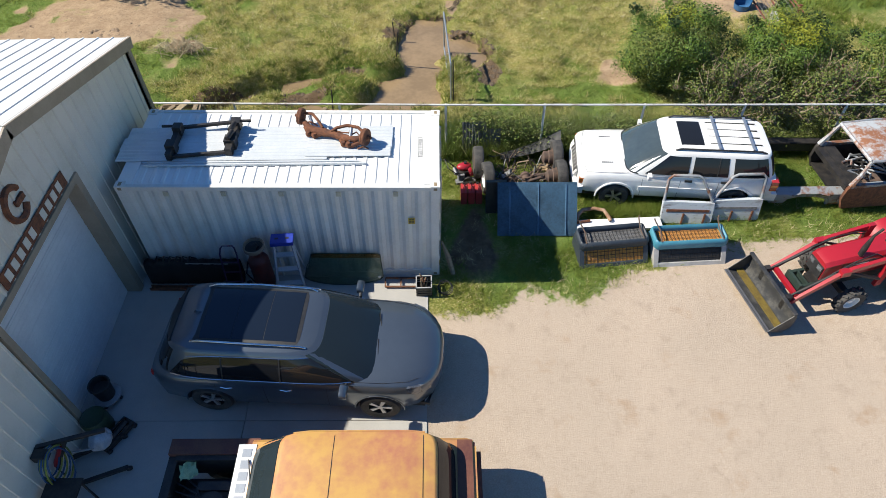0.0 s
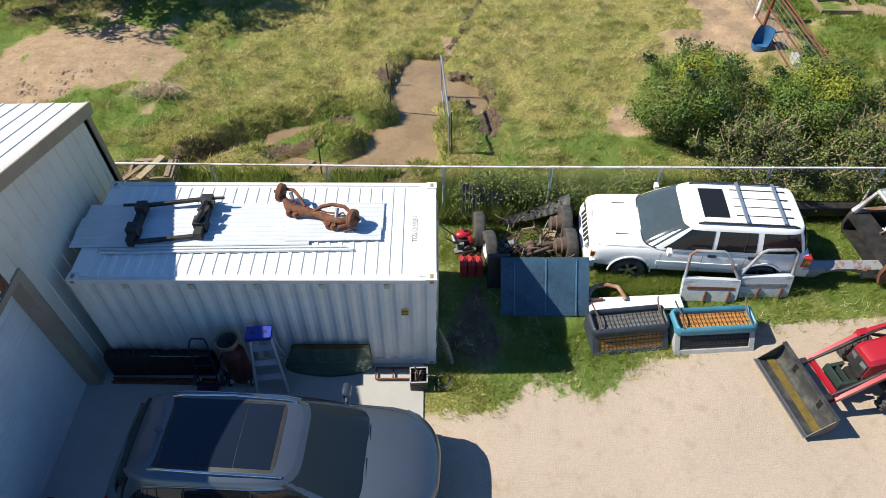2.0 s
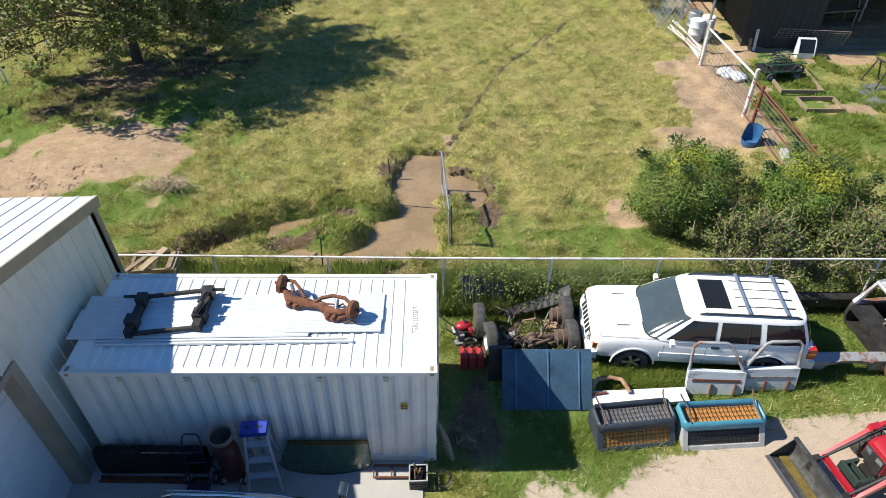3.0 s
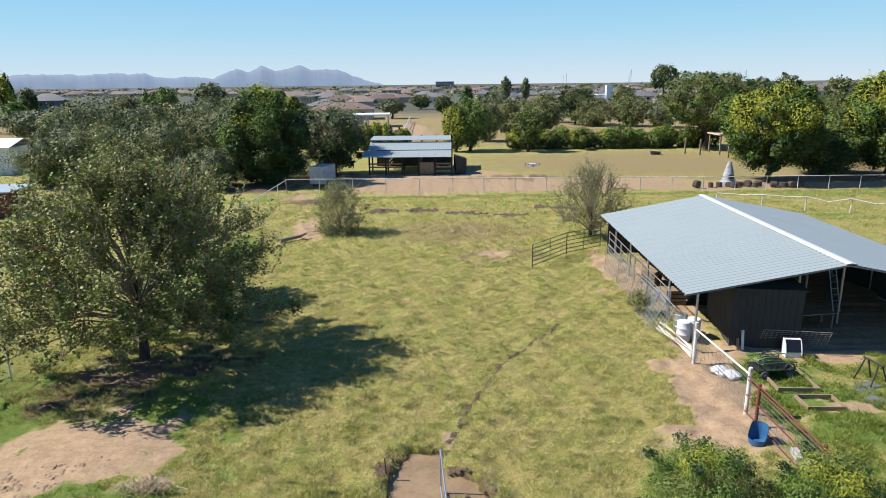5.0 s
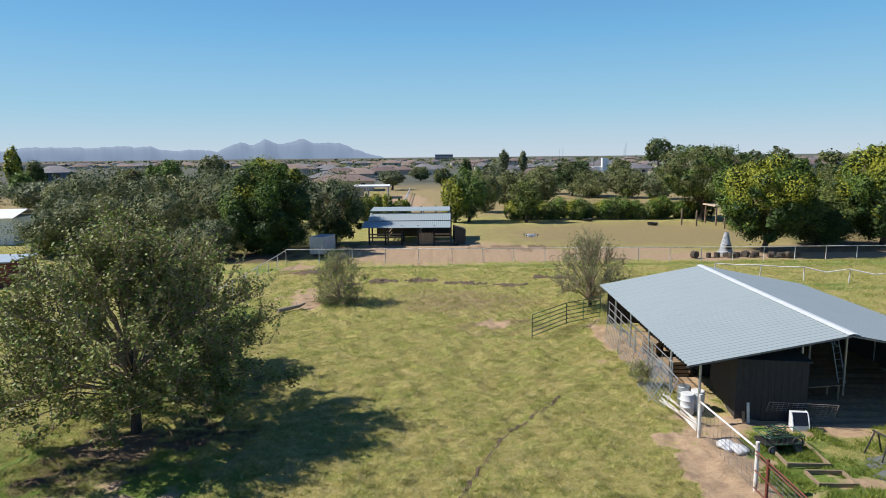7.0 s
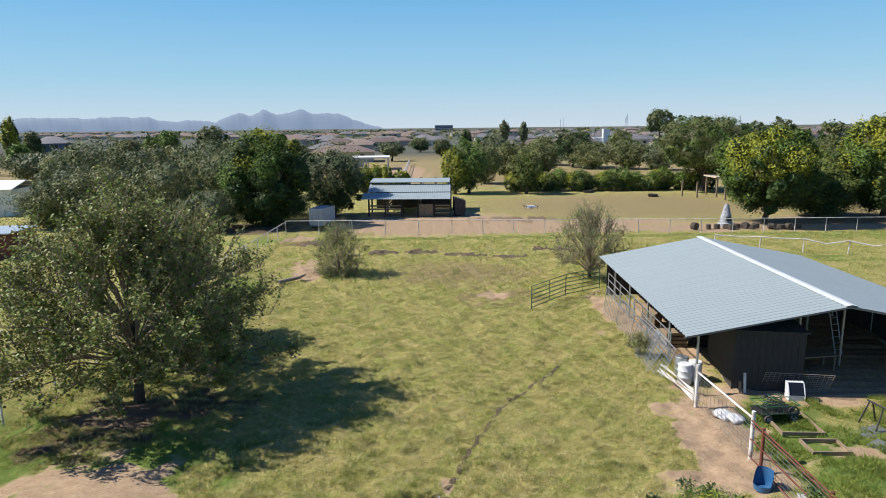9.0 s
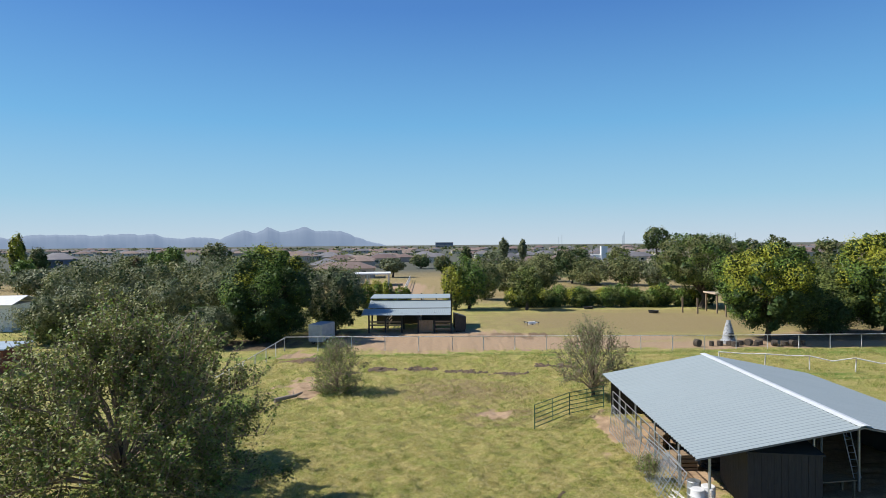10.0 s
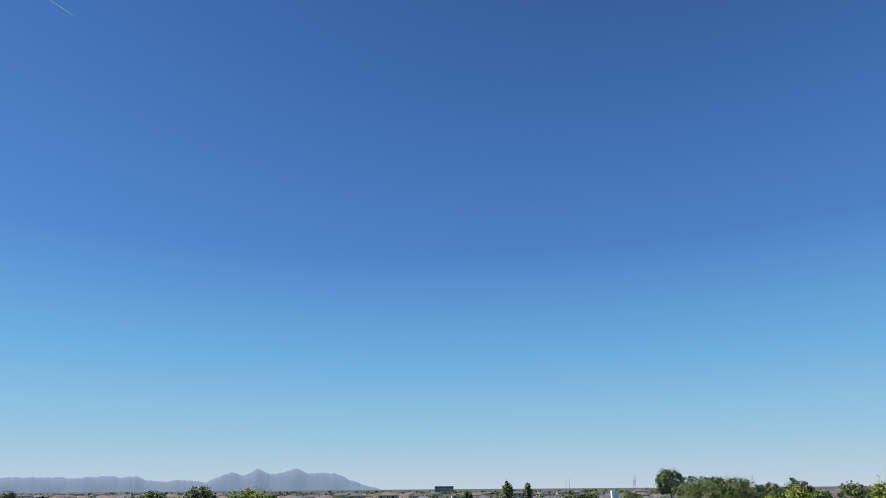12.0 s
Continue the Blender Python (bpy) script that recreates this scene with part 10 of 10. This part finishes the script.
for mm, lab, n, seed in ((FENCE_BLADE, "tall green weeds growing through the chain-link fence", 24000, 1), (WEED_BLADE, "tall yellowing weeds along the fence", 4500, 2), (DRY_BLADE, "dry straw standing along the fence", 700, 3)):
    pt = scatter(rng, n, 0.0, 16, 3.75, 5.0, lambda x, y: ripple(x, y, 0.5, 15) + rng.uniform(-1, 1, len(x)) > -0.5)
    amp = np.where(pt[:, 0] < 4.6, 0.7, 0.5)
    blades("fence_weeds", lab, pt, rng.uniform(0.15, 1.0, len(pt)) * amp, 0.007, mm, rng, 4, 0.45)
pt = scatter(rng, 9000, 3.5, 7.4, 1.55, 2.15, lambda x, y: ripple(x, y, 0.9, 27) + rng.uniform(-1, 1, len(x)) > -0.5)
blades("yard_weeds", "long grass round the wheels of the white car", pt, rng.uniform(0.08, 0.26, len(pt)), 0.006, WEED_BLADE, rng, 4, 0.7)
vine = thing("fence_vines", "small-leaved weeds climbing the chain-link fence", "weeds")
tagged(vine, kind="stuff")
for mm, k in ((LEAF_BUSH, 21000), (LEAF_BRIGHT, 8000), (LEAF_OLIVE, 10000)):
    x = rng.uniform(0.0, 13.0, k)
    y = rng.normal(4.25, 0.2, k)
    up = (0.55 + 0.45 * ripple(x, y * 0, 0.35, 41)) * np.where(x < 4.8, 1.05, 0.75)
    leaves_mesh("foliage", np.stack([x, y, 0.05 + np.clip(up, 0.15, 1.1) * rng.random(k) ** 0.7], 1), 0.024, mm, vine, rng, long_=1.4)
pt = scatter(rng, 4000, -7, 0, 4.3, 5.6, lambda x, y: ripple(x, y, 0.7, 16) > -0.2)
blades("fence_weeds", "green weeds behind the container", pt, rng.uniform(0.1, 0.45, len(pt)), 0.014, WEED_BLADE, rng, 4, 0.4)
pt = scatter(rng, 26000, -9, 3, 5.2, 12.5, lambda x, y: ((many(x, y, POND, 0.4) > 0.03) & (many(x, y, POND, 0.4) < 0.26)) | islet(x, y) | ((np.abs(y - np.interp(x, (-8.0, -6.4, -5.25, -3.6, -2.0, -1.2), (5.7, 6.75, 7.75, 8.3, 8.45, 8.2))) < 0.4) & (x < -1.2)))
blades("pond_grass", "lush wet grass round the puddle", pt[::2], rng.uniform(0.05, 0.18, len(pt[::2])), 0.010, WEED_BLADE, rng, 4, 0.6)
blades("pond_grass", "dry yellow grass on the bank of the puddle", pt[1::2], rng.uniform(0.05, 0.16, len(pt[1::2])), 0.010, GRASS_BLADE, rng, 4, 0.8)
pt = scatter(rng, 16000, 10.8, 19, 9, 18, lambda x, y: (ripple(x, y, 0.4, 18) + rng.uniform(-0.6, 0.6, len(x)) > -0.1) & (bare(x, y) < 0.5))
blades("garden_grass", "green grass round the garden beds", pt, rng.uniform(0.06, 0.2, len(pt)), 0.014, WEED_BLADE, rng, 4, 0.7)
pt = scatter(rng, 100000, -15, 48, 33, 57, lambda x, y: (bare(x, y) < 0.45) & (ripple(x, y, 0.3, 19) + rng.uniform(-1, 1, len(x)) > -0.1))
blades("far_grass", "rough grass at the far end of the paddock", pt, rng.uniform(0.06, 0.22, len(pt)), 0.016, GRASS_BLADE, rng, 2, 0.9)
pt = scatter(rng, 24000, -15, 48, 34, 57, lambda x, y: (bare(x, y) < 0.45) & (ripple(x, y, 0.25, 20) + 0.8 * many(x, y, LUSH) + rng.uniform(-0.6, 0.6, len(x)) > 0.45))
blades("far_grass", "green weeds at the far end of the paddock", pt, rng.uniform(0.08, 0.3, len(pt)), 0.016, WEED_BLADE, rng, 2, 0.7)

# trodden mud and small stones
def clods(name, label, pts_, size, material, rng):
    base = np.array([(1, 0, 0), (0, 1, 0), (-1, 0, 0), (0, -1, 0), (0.1, 0.1, 0.8), (0.7, 0.7, 0.25), (-0.7, 0.7, 0.2), (-0.7, -0.7, 0.25), (0.7, -0.7, 0.2)])
    tri = np.array([(0, 5, 4), (5, 1, 4), (1, 6, 4), (6, 2, 4), (2, 7, 4), (7, 3, 4), (3, 8, 4), (8, 0, 4)])
    k = len(pts_)
    s = size * rng.uniform(0.4, 1.5, k)
    v = base[None] * rng.uniform(0.6, 1.3, (k, 9, 1)) * s[:, None, None] + pts_[:, None, :]
    f = tri[None] + (np.arange(k) * 9)[:, None, None]
    ob = raw(name, v.reshape(-1, 3), f.reshape(-1, 3), material)
    return tagged(ob, label, "stones", kind="stuff")


rut_t = np.sort(rng.random(4200))
rut = np.stack([np.interp(rut_t, (0, 0.27, 0.55, 0.8, 1), (0.4, 1.3, 2.46, 4.13, 5.77)), np.interp(rut_t, (0, 0.27, 0.55, 0.8, 1), (11.3, 13.7, 16.7, 19.1, 21.4)), np.zeros(4200)], 1)
rut[:, 0] += 0.07 * np.sin(rut_t * 17) + 0.03 * np.sin(rut_t * 83) + rng.normal(scale=0.03, size=4200)
rut[:, 2] = height(rut[:, 0], rut[:, 1]) - 0.005
rut = rut[np.sin(rut_t * 47) > -0.93]
MUD_CLOD = mat("trodden mud", (0.14, 0.10, 0.065), 0.9, 0, (0.085, 0.062, 0.042), 6, 40, 0.3)
RUT_CLOD = mat("worn track soil", (0.13, 0.095, 0.058), 0.9, 0, (0.09, 0.066, 0.04), 6, 40, 0.3)
DIRT_CLOD = mat("dry soil lumps", (0.31, 0.225, 0.15), 0.95, 0, (0.22, 0.155, 0.10), 6, 40, 0.2)
PEBBLE = mat("tan pebbles", (0.50, 0.41, 0.32), 0.9, 0, (0.38, 0.30, 0.22), 6, 40, 0.2, island=0.35)
clods("rut_clods", "dark trodden soil along a narrow track through the grass", rut, 0.036, RUT_CLOD, rng)
pt = scatter(rng, 14000, -9, 3, 5.4, 12.5, lambda x, y: (many(x, y, MUD) > 0.35) & (many(x, y, POND, 0.4) < 0.35) & (ripple(x, y, 1.2, 22) > -0.2))
clods("mud_clods", "dark trodden mud clods at the edge of the puddle", pt, 0.045, MUD_CLOD, rng)
pt = scatter(rng, 1800, -14, 12, 8, 19, lambda x, y: (many(x, y, DIRT) > 0.5) & (ripple(x, y, 0.9, 23) > 0.2))
clods("dirt_clods", "lumps of dry soil on the bare ground", pt, 0.04, DIRT_CLOD, rng)
pt = scatter(rng, 6000, -12, 12, 46, 53, lambda x, y: (many(x, y, MUD) > 0.4))
clods("mud_clods", "dark trodden mud along the far bank", pt, 0.13, MUD_CLOD, rng)
pt = scatter(rng, 7000, -0.2, 14, -7, 1.2, lambda x, y: y < gravel_edge(x) - 0.1)
clods("loose_gravel", "loose tan gravel on the yard", pt, 0.014, PEBBLE, rng)

# a short vapour trail high in the sky
CLOUD = mat("white vapour", (0.9, 0.9, 0.9), 1.0, 0, (0.85, 0.85, 0.87), 0.01, 0.1, 0.0)
trail = thing("vapour_trail", "thin white vapour trail high in the clear sky", "cloud")
tagged(trail, kind="structure")
bar("vapour", CLOUD, trail, [(-1939, 2614, 2329), (-1895, 2658, 2314), (-1852, 2702, 2299)], [1.2, 2.2, 0.8], 8)

# lumps of earth on the spoil heap
pt = scatter(rng, 9000, -15, -8.0, 8.2, 12.8, lambda x, y: (many(x, y, DIRT) > 0.5) & (ripple(x, y, 0.8, 29) + rng.uniform(-0.7, 0.7, len(x)) > 0.05))
clods("spoil_clods", "crumbs of broken earth on the spoil heap", pt, 0.017, DIRT_CLOD, rng)
pt = scatter(rng, 420, -14.5, -10.2, 8.8, 10.2, lambda x, y: (many(x, y, DIRT) > 0.5) & (ripple(x, y, 0.9, 37) > 0.2))
clods("spoil_clods", "large lumps of broken earth on the spoil heap", pt, 0.062, DIRT_CLOD, rng)


# a small white quadcopter hovering over the paddock
drone = thing("quadcopter", "small white quadcopter hovering over the paddock", "drone", 2.22, 7.0, 9.20, 12)
drone.matrix_basis = drone.matrix_basis @ Matrix.Scale(0.74, 4)
bm = bmesh.new()
box(bm, -0.10, 0.10, -0.05, 0.05, -0.035, 0.035)
soften(bm, 0.022, 3)
part("body", bm, WHITE_PLASTIC, drone)
bm = bmesh.new()
lathe(bm, [(0, -0.02), (0.016, -0.016), (0.02, 0), (0.016, 0.016), (0, 0.02)], 12, pose(0.0, -0.062, -0.03))
part("camera_ball", bm, BLACK_PLASTIC, drone)
for sx in (1, -1):
    for sy in (1, -1):
        arm = bar("arm", WHITE_PLASTIC, drone, [(0.08 * sx, 0.04 * sy, 0.01), (0.165 * sx, 0.11 * sy, 0.015)], 0.011, 6)
        bm = bmesh.new()
        lathe(bm, [(0, 0), (0.017, 0), (0.017, 0.03), (0, 0.032)], 12, pose(0.165 * sx, 0.11 * sy, 0.005))
        part("rotor_motor", bm, BLACK_PLASTIC, drone)
        quick("rotor_blade", BLACK_PLASTIC, drone, (-0.075, 0.075, -0.008, 0.008, 0, 0.003), m=pose(0.165 * sx, 0.11 * sy, 0.038, 0, 0, 25 * sx + 50 * sy))
        bar("leg", BLACK_PLASTIC, drone, [(0.16 * sx, 0.105 * sy, 0.005), (0.162 * sx, 0.107 * sy, -0.06)], 0.005, 5)
